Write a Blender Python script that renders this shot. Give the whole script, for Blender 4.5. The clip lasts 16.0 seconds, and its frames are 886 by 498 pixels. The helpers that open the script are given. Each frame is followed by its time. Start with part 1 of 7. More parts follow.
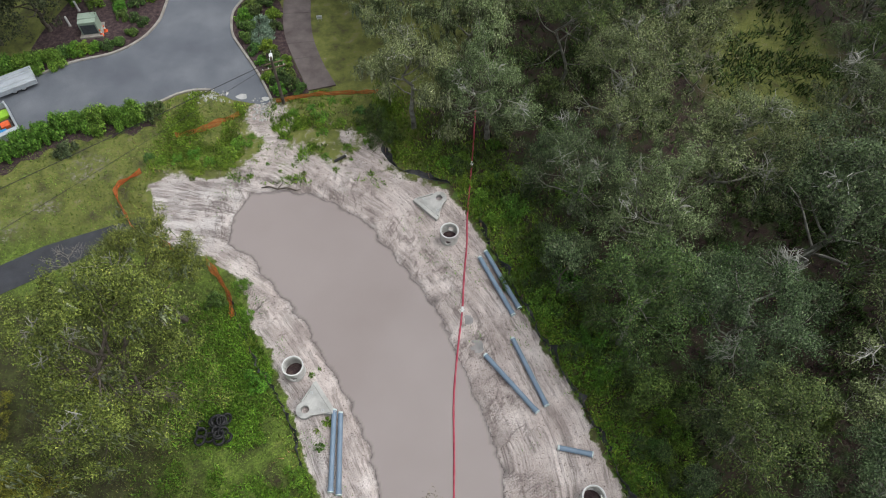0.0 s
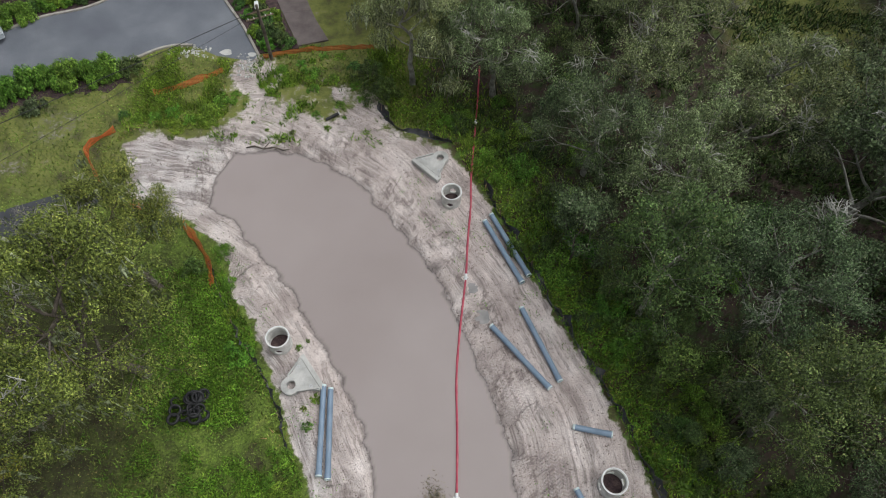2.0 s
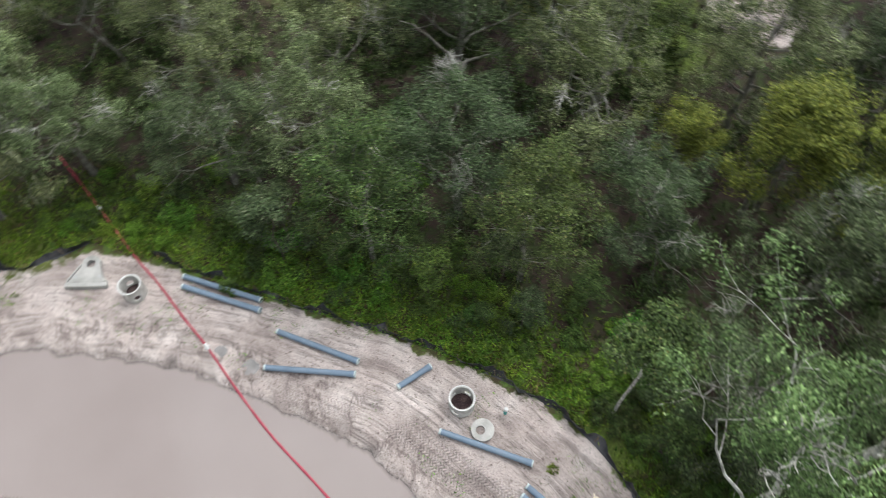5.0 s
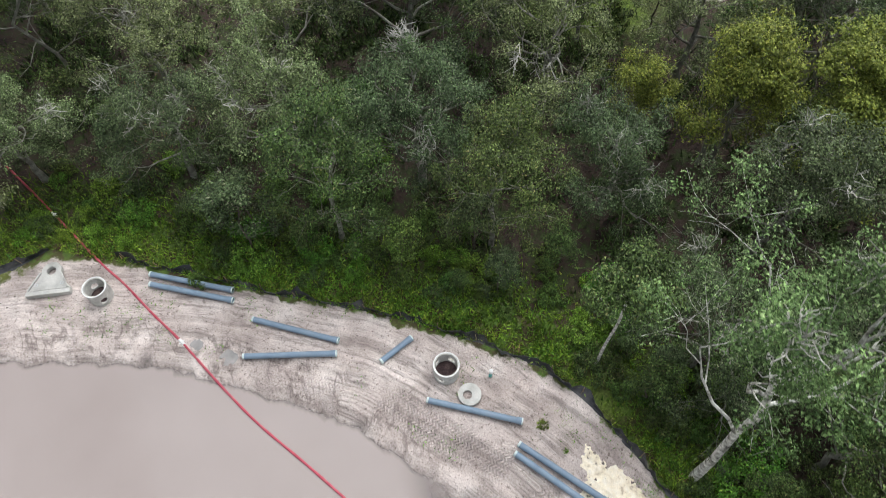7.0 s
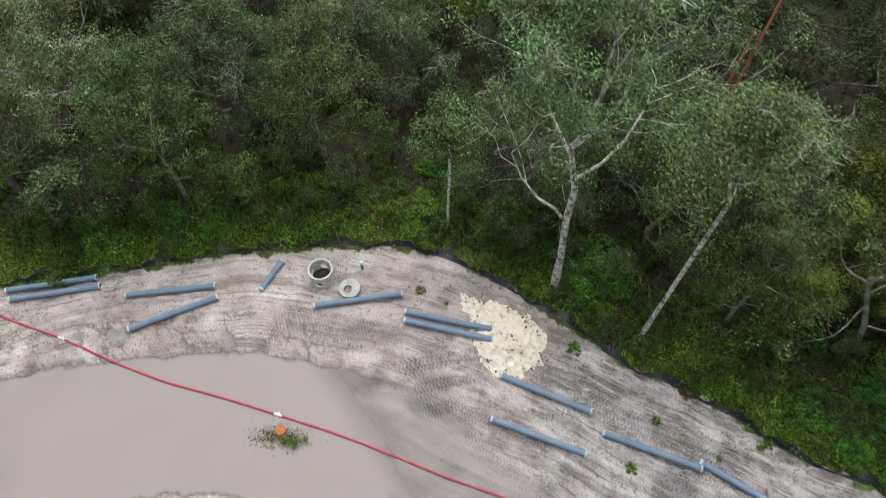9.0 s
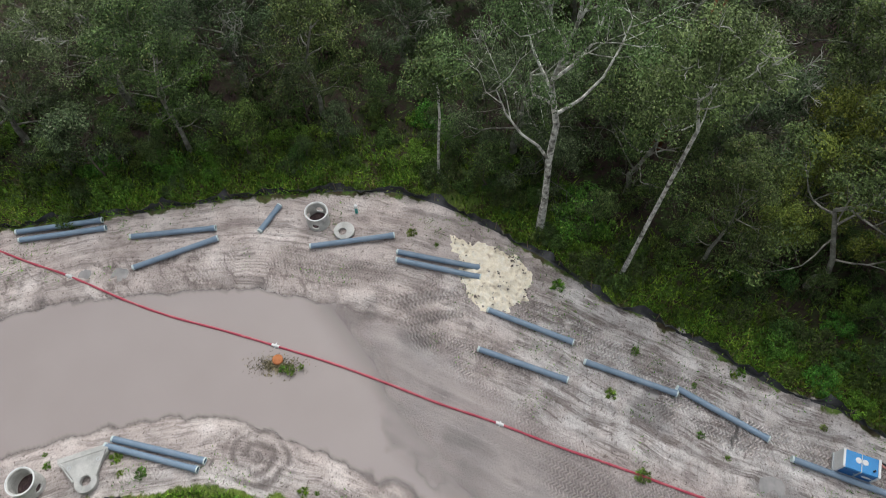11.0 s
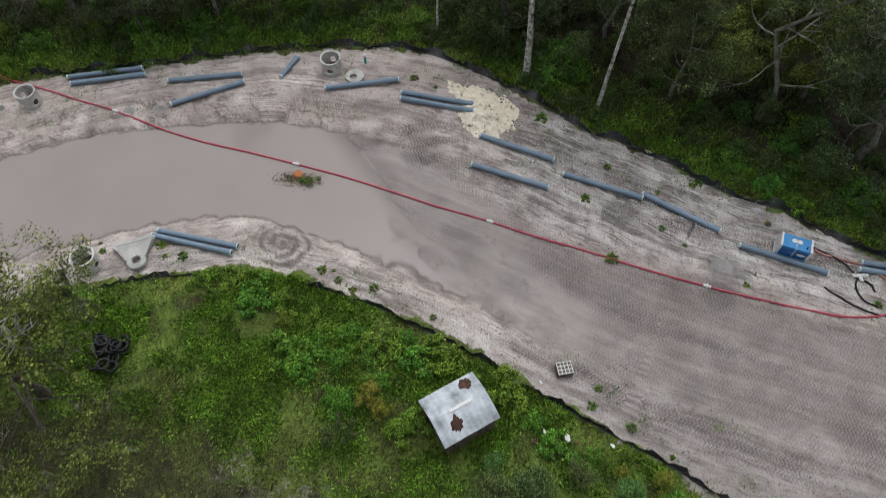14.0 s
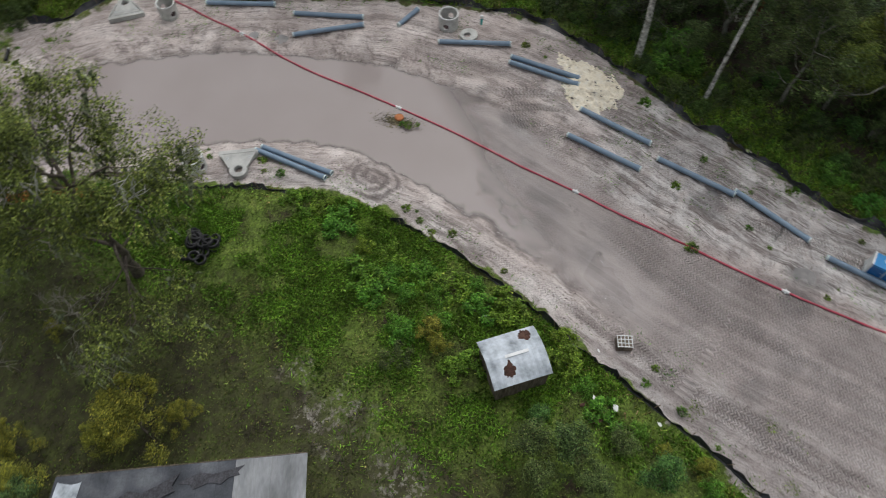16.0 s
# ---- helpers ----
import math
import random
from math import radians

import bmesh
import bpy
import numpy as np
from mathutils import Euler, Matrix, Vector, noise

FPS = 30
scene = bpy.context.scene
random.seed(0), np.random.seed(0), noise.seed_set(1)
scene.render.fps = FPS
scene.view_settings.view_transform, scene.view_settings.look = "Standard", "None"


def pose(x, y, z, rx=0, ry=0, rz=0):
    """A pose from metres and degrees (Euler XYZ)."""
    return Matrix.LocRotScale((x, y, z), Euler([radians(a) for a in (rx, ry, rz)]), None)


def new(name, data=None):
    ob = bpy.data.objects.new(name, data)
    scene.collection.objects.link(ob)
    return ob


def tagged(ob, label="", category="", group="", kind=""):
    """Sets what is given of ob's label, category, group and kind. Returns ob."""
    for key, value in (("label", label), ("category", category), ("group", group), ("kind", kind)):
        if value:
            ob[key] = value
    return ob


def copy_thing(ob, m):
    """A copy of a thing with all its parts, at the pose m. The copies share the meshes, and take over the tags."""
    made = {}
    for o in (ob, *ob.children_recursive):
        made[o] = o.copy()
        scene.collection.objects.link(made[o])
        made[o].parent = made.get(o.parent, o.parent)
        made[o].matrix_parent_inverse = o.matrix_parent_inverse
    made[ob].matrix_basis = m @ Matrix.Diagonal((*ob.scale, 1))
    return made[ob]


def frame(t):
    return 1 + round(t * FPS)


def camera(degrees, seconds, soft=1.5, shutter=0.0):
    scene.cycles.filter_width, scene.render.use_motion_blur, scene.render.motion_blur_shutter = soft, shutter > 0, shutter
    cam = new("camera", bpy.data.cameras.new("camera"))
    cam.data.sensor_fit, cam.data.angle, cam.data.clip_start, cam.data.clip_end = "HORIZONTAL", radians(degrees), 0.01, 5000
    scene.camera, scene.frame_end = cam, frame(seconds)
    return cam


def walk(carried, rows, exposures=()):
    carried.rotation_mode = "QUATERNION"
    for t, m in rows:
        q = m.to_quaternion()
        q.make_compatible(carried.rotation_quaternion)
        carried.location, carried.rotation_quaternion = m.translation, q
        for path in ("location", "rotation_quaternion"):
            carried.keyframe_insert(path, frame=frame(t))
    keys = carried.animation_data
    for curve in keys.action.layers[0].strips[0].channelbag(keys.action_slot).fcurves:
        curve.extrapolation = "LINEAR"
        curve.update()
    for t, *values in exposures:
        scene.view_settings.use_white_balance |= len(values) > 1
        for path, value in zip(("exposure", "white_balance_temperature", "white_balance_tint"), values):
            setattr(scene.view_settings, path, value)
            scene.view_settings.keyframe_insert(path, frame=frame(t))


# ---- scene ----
cam = camera(65.15, 16.0, soft=0.8, shutter=0.6)
# seconds, x, y, z, heading, pitch, roll of a small drone over a flooded work site
PATH = [
    (0.0, 1.235, -0.451, 52.028, 2.600, -59.398, 0.05),
    (0.5, 1.238, -0.460, 50.540, 2.620, -59.386, 0.05),
    (1.0, 1.220, -0.440, 49.066, 2.650, -59.340, 0.03),
    (1.5, 1.169, -0.355, 47.494, 2.629, -59.344, 0.06),
    (2.0, 1.117, -0.228, 45.937, 2.615, -59.396, 0.06),
    (2.5, 1.090, -0.091, 44.501, 2.625, -59.509, 0.08),
    (3.0, 1.095, 0.016, 43.729, 2.622, -59.453, 0.08),
    (3.5, 1.243, 0.005, 43.558, -3.932, -59.268, -0.14),
    (4.0, 1.163, 0.108, 43.540, -16.833, -59.195, -0.20),
    (4.5, 0.996, 0.213, 43.600, -29.929, -59.199, -0.12),
    (5.0, 0.792, 0.276, 43.721, -43.337, -59.307, -0.09),
    (5.2, 0.721, 0.282, 43.700, -46.397, -59.318, -0.02),
    (5.7, 0.550, 0.260, 43.500, -48.700, -59.330, 0.0),
    (6.4, 0.150, 0.100, 43.050, -49.000, -59.340, 0.0),
    (7.3, -1.751, -0.936, 42.600, -49.982, -59.369, -0.02),
    (7.5, -2.422, -1.470, 42.673, -51.392, -59.283, 0.02),
    (8.0, -4.189, -2.790, 42.967, -70.369, -59.198, -0.03),
    (8.5, -5.999, -4.123, 42.954, -71.692, -59.245, 0.05),
    (9.0, -7.834, -5.433, 42.860, -71.645, -59.210, 0.02),
    (9.2, -8.550, -5.920, 42.840, -71.645, -59.220, 0.02),
    (10.25, -10.650, -7.130, 42.780, -71.650, -59.260, 0.05),
    (11.3, -12.920, -7.870, 42.730, -71.650, -59.300, 0.08),
    (11.5, -13.791, -8.207, 42.720, -71.650, -59.300, 0.08),
    (12.0, -16.098, -9.043, 42.659, -71.560, -59.240, 0.0),
    (12.5, -18.557, -9.913, 42.615, -71.520, -59.243, -0.02),
    (13.0, -21.032, -10.802, 42.478, -71.602, -59.233, 0.04),
    (13.5, -23.453, -11.559, 42.359, -71.638, -59.265, 0.08),
    (14.0, -25.845, -12.305, 42.262, -71.631, -59.315, 0.06),
    (14.5, -27.878, -12.942, 42.283, -71.469, -59.480, -0.03),
    (15.0, -28.904, -13.204, 42.222, -71.144, -59.469, -0.03),
    (15.5, -29.138, -13.270, 41.993, -65.576, -59.514, 0.02),
    (16.0, -29.121, -13.327, 41.659, -59.767, -59.465, 0.10),
]
walk(cam, [(t, pose(x, y, z, 90 + pitch, 0, yaw) @ pose(0, 0, 0, 0, 0, roll)) for t, x, y, z, yaw, pitch, roll in PATH],
     exposures=[(0.0, 0.05), (1.5, 0.0), (2.5, -0.1), (4.0, -0.05), (4.5, 0.2), (5.0, 0.48), (7.5, 0.53), (8.0, 0.5), (8.5, 0.45), (9.0, 0.34), (11.5, 0.0), (13.5, -0.22), (16.0, -0.3)])

# ---- light: an overcast afternoon ----
world = bpy.data.worlds.new("overcast_sky")
scene.world = world
world.use_nodes = True
wn, wl = world.node_tree.nodes, world.node_tree.links
sky = wn.new("ShaderNodeTexSky")
sky.sky_type, sky.sun_disc = "NISHITA", False
sky.sun_elevation, sky.sun_rotation = radians(62), radians(80)
sky.dust_density, sky.ozone_density = 4.0, 1.0
grey = wn.new("ShaderNodeHueSaturation")
grey.inputs["Saturation"].default_value = 0.25
wl.new(sky.outputs[0], grey.inputs["Color"])
wl.new(grey.outputs[0], wn["Background"].inputs["Color"])
wn["Background"].inputs["Strength"].default_value = 0.135
sun_data = bpy.data.lights.new("sun", "SUN")
sun_data.energy, sun_data.angle, sun_data.color = 1.45, radians(75), (0.955, 0.985, 1.0)
sun = new("sun", sun_data)
sun.rotation_euler = (radians(28), 0, radians(100))

# ---- materials ----
def mat(name, colours, scale=2.0, rough=0.8, bump=0.3, bump_scale=None, metal=0.0, detail=6.0, fine=0.35, per_object=0.0, stretch=(1, 1, 1), spec=0.4, coords="Object"):
    """A procedural surface: two noises mix the colours, a fine one gives grain and relief."""
    m = bpy.data.materials.new(name)
    m.use_nodes = True
    n, l = m.node_tree.nodes, m.node_tree.links
    b = n["Principled BSDF"]
    tc, mp = n.new("ShaderNodeTexCoord"), n.new("ShaderNodeMapping")
    mp.inputs["Scale"].default_value = stretch
    l.new(tc.outputs[coords], mp.inputs["Vector"])
    big, small = n.new("ShaderNodeTexNoise"), n.new("ShaderNodeTexNoise")
    big.inputs["Scale"].default_value, big.inputs["Detail"].default_value = scale, detail
    small.inputs["Scale"].default_value, small.inputs["Detail"].default_value = bump_scale or scale * 9, 4
    l.new(mp.outputs[0], big.inputs["Vector"])
    l.new(mp.outputs[0], small.inputs["Vector"])
    ramp = n.new("ShaderNodeValToRGB")
    k = len(colours)
    while len(ramp.color_ramp.elements) < k:
        ramp.color_ramp.elements.new(0.5)
    for i, c in enumerate(colours):
        ramp.color_ramp.elements[i].position = 0.3 + 0.4 * i / max(1, k - 1)
        ramp.color_ramp.elements[i].color = (*c, 1)
    l.new(big.outputs["Fac"], ramp.inputs["Fac"])
    hsv = n.new("ShaderNodeHueSaturation")
    l.new(ramp.outputs["Color"], hsv.inputs["Color"])
    mr = n.new("ShaderNodeMapRange")
    mr.inputs["From Min"].default_value, mr.inputs["From Max"].default_value = 0.25, 0.75
    mr.inputs["To Min"].default_value, mr.inputs["To Max"].default_value = 1 - fine, 1 + fine
    l.new(small.outputs["Fac"], mr.inputs["Value"])
    if per_object:
        oi, ma, mul = n.new("ShaderNodeObjectInfo"), n.new("ShaderNodeMapRange"), n.new("ShaderNodeMath")
        ma.inputs["To Min"].default_value, ma.inputs["To Max"].default_value = 1 - per_object, 1 + per_object
        l.new(oi.outputs["Random"], ma.inputs["Value"])
        mul.operation = "MULTIPLY"
        l.new(ma.outputs[0], mul.inputs[0])
        l.new(mr.outputs[0], mul.inputs[1])
        l.new(mul.outputs[0], hsv.inputs["Value"])
    else:
        l.new(mr.outputs[0], hsv.inputs["Value"])
    l.new(hsv.outputs[0], b.inputs["Base Color"])
    bp = n.new("ShaderNodeBump")
    bp.inputs["Strength"].default_value, bp.inputs["Distance"].default_value = bump, 0.05
    l.new(small.outputs["Fac"], bp.inputs["Height"])
    l.new(bp.outputs[0], b.inputs["Normal"])
    b.inputs["Roughness"].default_value, b.inputs["Metallic"].default_value = rough, metal
    b.inputs["Specular IOR Level"].default_value = spec
    return m


def leaf_mat(name, dark, light, old, old_share=0.08, hue_by_tree=0.03):
    """Foliage: every leaf has its own tone, and every plant its own hue."""
    m = bpy.data.materials.new(name)
    m.use_nodes = True
    n, l = m.node_tree.nodes, m.node_tree.links
    b = n["Principled BSDF"]
    geo, oi, tc = n.new("ShaderNodeNewGeometry"), n.new("ShaderNodeObjectInfo"), n.new("ShaderNodeTexCoord")
    ramp = n.new("ShaderNodeValToRGB")
    e = ramp.color_ramp.elements
    e[0].position, e[0].color = 0.0, (*dark, 1)
    e[1].position, e[1].color = 1.0 - old_share, (*light, 1)
    last = e.new(1.0)
    last.color = (*old, 1)
    l.new(geo.outputs["Random Per Island"], ramp.inputs["Fac"])
    tiny = n.new("ShaderNodeTexNoise")
    tiny.inputs["Scale"].default_value, tiny.inputs["Detail"].default_value = 7.0, 2
    l.new(tc.outputs["Object"], tiny.inputs["Vector"])
    fleck = n.new("ShaderNodeMapRange")
    fleck.inputs["From Min"].default_value, fleck.inputs["From Max"].default_value = 0.36, 0.64
    fleck.inputs["To Min"].default_value, fleck.inputs["To Max"].default_value = 0.36, 1.6
    l.new(tiny.outputs["Fac"], fleck.inputs["Value"])
    both = n.new("ShaderNodeMath")
    both.operation = "MULTIPLY"
    clump = n.new("ShaderNodeTexNoise")
    clump.inputs["Scale"].default_value, clump.inputs["Detail"].default_value = 0.6, 3
    l.new(tc.outputs["Object"], clump.inputs["Vector"])
    hsv = n.new("ShaderNodeHueSaturation")
    l.new(ramp.outputs[0], hsv.inputs["Color"])
    v, h = n.new("ShaderNodeMapRange"), n.new("ShaderNodeMapRange")
    v.inputs["From Min"].default_value, v.inputs["From Max"].default_value = 0.3, 0.7
    v.inputs["To Min"].default_value, v.inputs["To Max"].default_value = 0.55, 1.45
    l.new(clump.outputs["Fac"], v.inputs["Value"])
    l.new(v.outputs[0], both.inputs[0])
    l.new(fleck.outputs[0], both.inputs[1])
    l.new(both.outputs[0], hsv.inputs["Value"])
    h.inputs["To Min"].default_value, h.inputs["To Max"].default_value = 0.5 - hue_by_tree, 0.5 + hue_by_tree
    l.new(oi.outputs["Random"], h.inputs["Value"])
    l.new(h.outputs[0], hsv.inputs["Hue"])
    l.new(hsv.outputs[0], b.inputs["Base Color"])
    b.inputs["Roughness"].default_value, b.inputs["Specular IOR Level"].default_value = 0.6, 0.22
    return m


M_OAK = leaf_mat("oak_leaves", (0.024, 0.040, 0.017), (0.120, 0.170, 0.073), (0.20, 0.21, 0.13), hue_by_tree=0.02)
M_GREEN = leaf_mat("hardwood_leaves", (0.022, 0.040, 0.012), (0.118, 0.184, 0.052), (0.21, 0.21, 0.08), hue_by_tree=0.02)
M_YELLOW = leaf_mat("yellowing_leaves", (0.075, 0.115, 0.018), (0.215, 0.265, 0.048), (0.30, 0.32, 0.05), 0.08, 0.012)
M_OLIVE = leaf_mat("olive_leaves", (0.042, 0.060, 0.012), (0.225, 0.270, 0.055), (0.33, 0.33, 0.075), 0.08, 0.01)
M_GOLD = leaf_mat("golden_flower_leaves", (0.09, 0.110, 0.018), (0.27, 0.275, 0.040), (0.50, 0.45, 0.05), 0.14, 0.008)
# oak leaves with the stronger light on far crowns put into the colour
M_OAK_LIT = leaf_mat("lit_oak_leaves", (0.050, 0.074, 0.030), (0.215, 0.280, 0.118), (0.28, 0.29, 0.19))
M_MOSSOAK = leaf_mat("mossy_oak_leaves", (0.09, 0.125, 0.045), (0.25, 0.31, 0.14), (0.36, 0.40, 0.24))
M_PALELEAF = leaf_mat("pale_tree_leaves", (0.050, 0.082, 0.024), (0.20, 0.27, 0.095), (0.30, 0.34, 0.16))
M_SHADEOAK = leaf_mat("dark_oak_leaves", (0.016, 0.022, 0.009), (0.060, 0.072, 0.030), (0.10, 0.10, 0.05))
M_WEED = leaf_mat("lush_weed_leaves", (0.06, 0.14, 0.014), (0.18, 0.325, 0.036), (0.24, 0.30, 0.05), 0.1)
M_BUSH = leaf_mat("undergrowth_leaves", (0.028, 0.056, 0.014), (0.140, 0.245, 0.052), (0.18, 0.21, 0.045))
M_LIME = leaf_mat("bright_vine_leaves", (0.055, 0.14, 0.018), (0.165, 0.32, 0.042), (0.24, 0.33, 0.05))
M_HEDGE = leaf_mat("hedge_leaves", (0.05, 0.13, 0.015), (0.19, 0.34, 0.05), (0.26, 0.40, 0.07), hue_by_tree=0.01)
M_SILVER = leaf_mat("silvery_leaves", (0.09, 0.15, 0.09), (0.25, 0.35, 0.25), (0.40, 0.46, 0.37))
M_GRASS = leaf_mat("grass_blades", (0.062, 0.115, 0.018), (0.18, 0.275, 0.05), (0.22, 0.21, 0.08), 0.12)
M_YARD = leaf_mat("trodden_yard_weeds", (0.045, 0.050, 0.016), (0.13, 0.155, 0.035), (0.26, 0.20, 0.09), 0.25)
M_DRY = leaf_mat("dry_weeds", (0.16, 0.12, 0.05), (0.32, 0.24, 0.10), (0.40, 0.32, 0.16))
M_LICHEN = mat("lichened_dead_twigs", [(0.16, 0.155, 0.13), (0.32, 0.32, 0.285), (0.52, 0.52, 0.47)], 0.9, 0.9, 0.3, 9, fine=0.25)
M_MOSS = leaf_mat("hanging_moss_strands", (0.11, 0.135, 0.075), (0.24, 0.27, 0.16), (0.34, 0.36, 0.25))
M_BARK_PALE = mat("lichen_bark", [(0.09, 0.085, 0.07), (0.22, 0.215, 0.185), (0.38, 0.38, 0.335)], 1.6, 0.9, 0.6, 12, fine=0.3)
M_BARK_WHITE = mat("white_bark", [(0.07, 0.065, 0.055), (0.34, 0.335, 0.30), (0.62, 0.62, 0.57), (0.76, 0.76, 0.71)], 2.6, 0.9, 0.7, 7, fine=0.4)
M_BARK_DARK = mat("dark_bark", [(0.05, 0.042, 0.035), (0.12, 0.10, 0.08), (0.18, 0.16, 0.13)], 2.0, 0.9, 0.6, 14)
M_BARK_RED = mat("red_dead_bark", [(0.14, 0.05, 0.025), (0.30, 0.11, 0.05)], 2.0, 0.9, 0.5, 14)
M_CONCRETE = mat("cast_concrete", [(0.34, 0.34, 0.32), (0.46, 0.46, 0.44), (0.56, 0.56, 0.53)], 1.3, 0.85, 0.25, 25, fine=0.12, per_object=0.06)
M_RING = mat("whitewashed_concrete", [(0.40, 0.40, 0.375), (0.58, 0.58, 0.55), (0.70, 0.70, 0.67)], 2.0, 0.85, 0.3, 18, fine=0.14)
M_KERB = mat("kerb_concrete", [(0.26, 0.24, 0.21), (0.40, 0.38, 0.34)], 1.5, 0.9, 0.3, 20, fine=0.2)
M_PIPE = mat("grey_blue_pvc", [(0.17, 0.24, 0.32), (0.20, 0.28, 0.37), (0.24, 0.31, 0.39)], 0.9, 0.45, 0.05, 18, fine=0.08, per_object=0.08)
M_PIPE_END = mat("pale_pipe_end", [(0.50, 0.60, 0.60), (0.66, 0.74, 0.73)], 3, 0.5, 0.05, 20, fine=0.1)
M_DARKHOLE = mat("pipe_bore", [(0.05, 0.06, 0.07), (0.08, 0.09, 0.10)], 3, 0.8, 0.1)
M_HOSE = mat("red_layflat_hose", [(0.34, 0.04, 0.07), (0.44, 0.065, 0.10), (0.48, 0.13, 0.15)], 1.2, 0.5, 0.2, 30, fine=0.12)
M_HOSE_OLD = mat("faded_pink_hose", [(0.45, 0.20, 0.18), (0.55, 0.30, 0.26)], 1.5, 0.7, 0.2, 30, fine=0.15)
M_ORANGE = mat("orange_safety_net", [(0.62, 0.13, 0.04), (0.78, 0.20, 0.06)], 2, 0.6, 0.1, 20, fine=0.15)
M_RUSTNET = mat("faded_orange_net", [(0.38, 0.12, 0.03), (0.52, 0.19, 0.05)], 2, 0.7, 0.1, 20, fine=0.2)
M_SILT = mat("black_silt_cloth", [(0.012, 0.013, 0.016), (0.03, 0.032, 0.037), (0.10, 0.10, 0.105)], 0.7, 0.5, 0.5, 6, fine=0.2)
M_STAKE = mat("weathered_stake", [(0.16, 0.12, 0.08), (0.28, 0.22, 0.15)], 4, 0.9, 0.4)
M_BLUE = mat("blue_enamel", [(0.025, 0.22, 0.52), (0.035, 0.27, 0.60)], 1.5, 0.35, 0.03, 15, fine=0.06)
M_DEEPBLUE = mat("dark_blue_panel", [(0.012, 0.11, 0.32), (0.016, 0.13, 0.38)], 1.5, 0.35, 0.03, 15, fine=0.06)
M_WHITE = mat("white_paint", [(0.66, 0.68, 0.68), (0.78, 0.79, 0.78)], 2, 0.5, 0.05, 20, fine=0.06)
M_STEEL = mat("grey_galvanised", [(0.42, 0.45, 0.47), (0.58, 0.61, 0.62)], 1.2, 0.45, 0.05, 20, metal=0.35, fine=0.1)
M_BLACK = mat("black_rubber", [(0.01, 0.01, 0.011), (0.03, 0.03, 0.032)], 4, 0.6, 0.2)
M_TEAL = mat("teal_pvc", [(0.02, 0.32, 0.30), (0.03, 0.42, 0.38)], 4, 0.4, 0.05)
M_TYRE = M_BLACK
M_RUST = mat("dark_rust", [(0.025, 0.014, 0.011), (0.075, 0.036, 0.026), (0.13, 0.075, 0.055)], 2.5, 0.95, 0.6, 12, fine=0.3)
M_TIN = mat("weathered_white_tin", [(0.13, 0.145, 0.16), (0.38, 0.42, 0.46), (0.56, 0.61, 0.66), (0.62, 0.67, 0.72)], 0.8, 0.6, 0.1, 6, fine=0.12, detail=9)
M_PLANK = mat("rotten_grey_boards", [(0.07, 0.055, 0.04), (0.16, 0.13, 0.10), (0.23, 0.19, 0.15)], 2.0, 0.9, 0.4, 12, stretch=(3, 3, 0.5))
M_ROOF = mat("grey_shingle_roof", [(0.035, 0.04, 0.048), (0.085, 0.092, 0.105), (0.17, 0.18, 0.195)], 0.5, 0.85, 0.3, 9, fine=0.18, per_object=0.12)
M_OLDTIN = mat("streaked_grey_sheet", [(0.12, 0.125, 0.13), (0.22, 0.23, 0.24), (0.31, 0.32, 0.33)], 0.9, 0.6, 0.15, 8, fine=0.15, per_object=0.1, stretch=(1, 0.2, 1))
M_TARP = mat("dark_torn_roofing", [(0.025, 0.025, 0.03), (0.07, 0.07, 0.08)], 2.5, 0.7, 0.5, 10)
M_WALL = mat("faded_board_wall", [(0.30, 0.30, 0.27), (0.42, 0.41, 0.37)], 2, 0.9, 0.2)
M_GREENBOX = mat("pale_green_enamel", [(0.26, 0.34, 0.27), (0.34, 0.42, 0.34)], 2, 0.5, 0.05, 20, fine=0.08)
M_LIMEBOX = mat("lime_plastic", [(0.25, 0.50, 0.03), (0.32, 0.60, 0.05)], 3, 0.5, 0.05)
M_CONE = mat("orange_plastic", [(0.70, 0.10, 0.03), (0.80, 0.16, 0.05)], 3, 0.5, 0.05)
M_CABLE = mat("cable_sheath", [(0.02, 0.02, 0.02), (0.04, 0.04, 0.04)], 3, 0.6, 0.05)
M_CLAY = mat("rusty_orange_lid", [(0.36, 0.12, 0.04), (0.50, 0.20, 0.08)], 5, 0.8, 0.3)
M_LIMEROCK = mat("cream_limerock", [(0.55, 0.47, 0.36), (0.84, 0.76, 0.60), (0.88, 0.81, 0.67), (0.90, 0.85, 0.74)], 2.6, 0.95, 0.9, 11, fine=0.12)
M_TWIG = mat("bleached_twigs", [(0.20, 0.18, 0.15), (0.38, 0.36, 0.32)], 3, 0.9, 0.3)
M_MULCH = mat("dark_mulch", [(0.028, 0.018, 0.02), (0.06, 0.038, 0.04), (0.10, 0.07, 0.065)], 3, 0.95, 0.9, 12, fine=0.45)
M_ASPHALT = mat("worn_asphalt", [(0.105, 0.115, 0.135), (0.135, 0.148, 0.170), (0.18, 0.195, 0.215)], 0.25, 0.6, 0.3, 14, fine=0.16)
M_DARKASPHALT = mat("dark_new_asphalt", [(0.036, 0.038, 0.045), (0.058, 0.062, 0.072)], 1.0, 0.75, 0.25, 25, fine=0.2)
M_WALKSLAB = mat("brown_grey_walk", [(0.095, 0.078, 0.074), (0.14, 0.117, 0.112), (0.18, 0.152, 0.145)], 0.7, 0.9, 0.2, 22, fine=0.12, per_object=0.08)

# ---- building helpers ----
rng = np.random.default_rng(7)


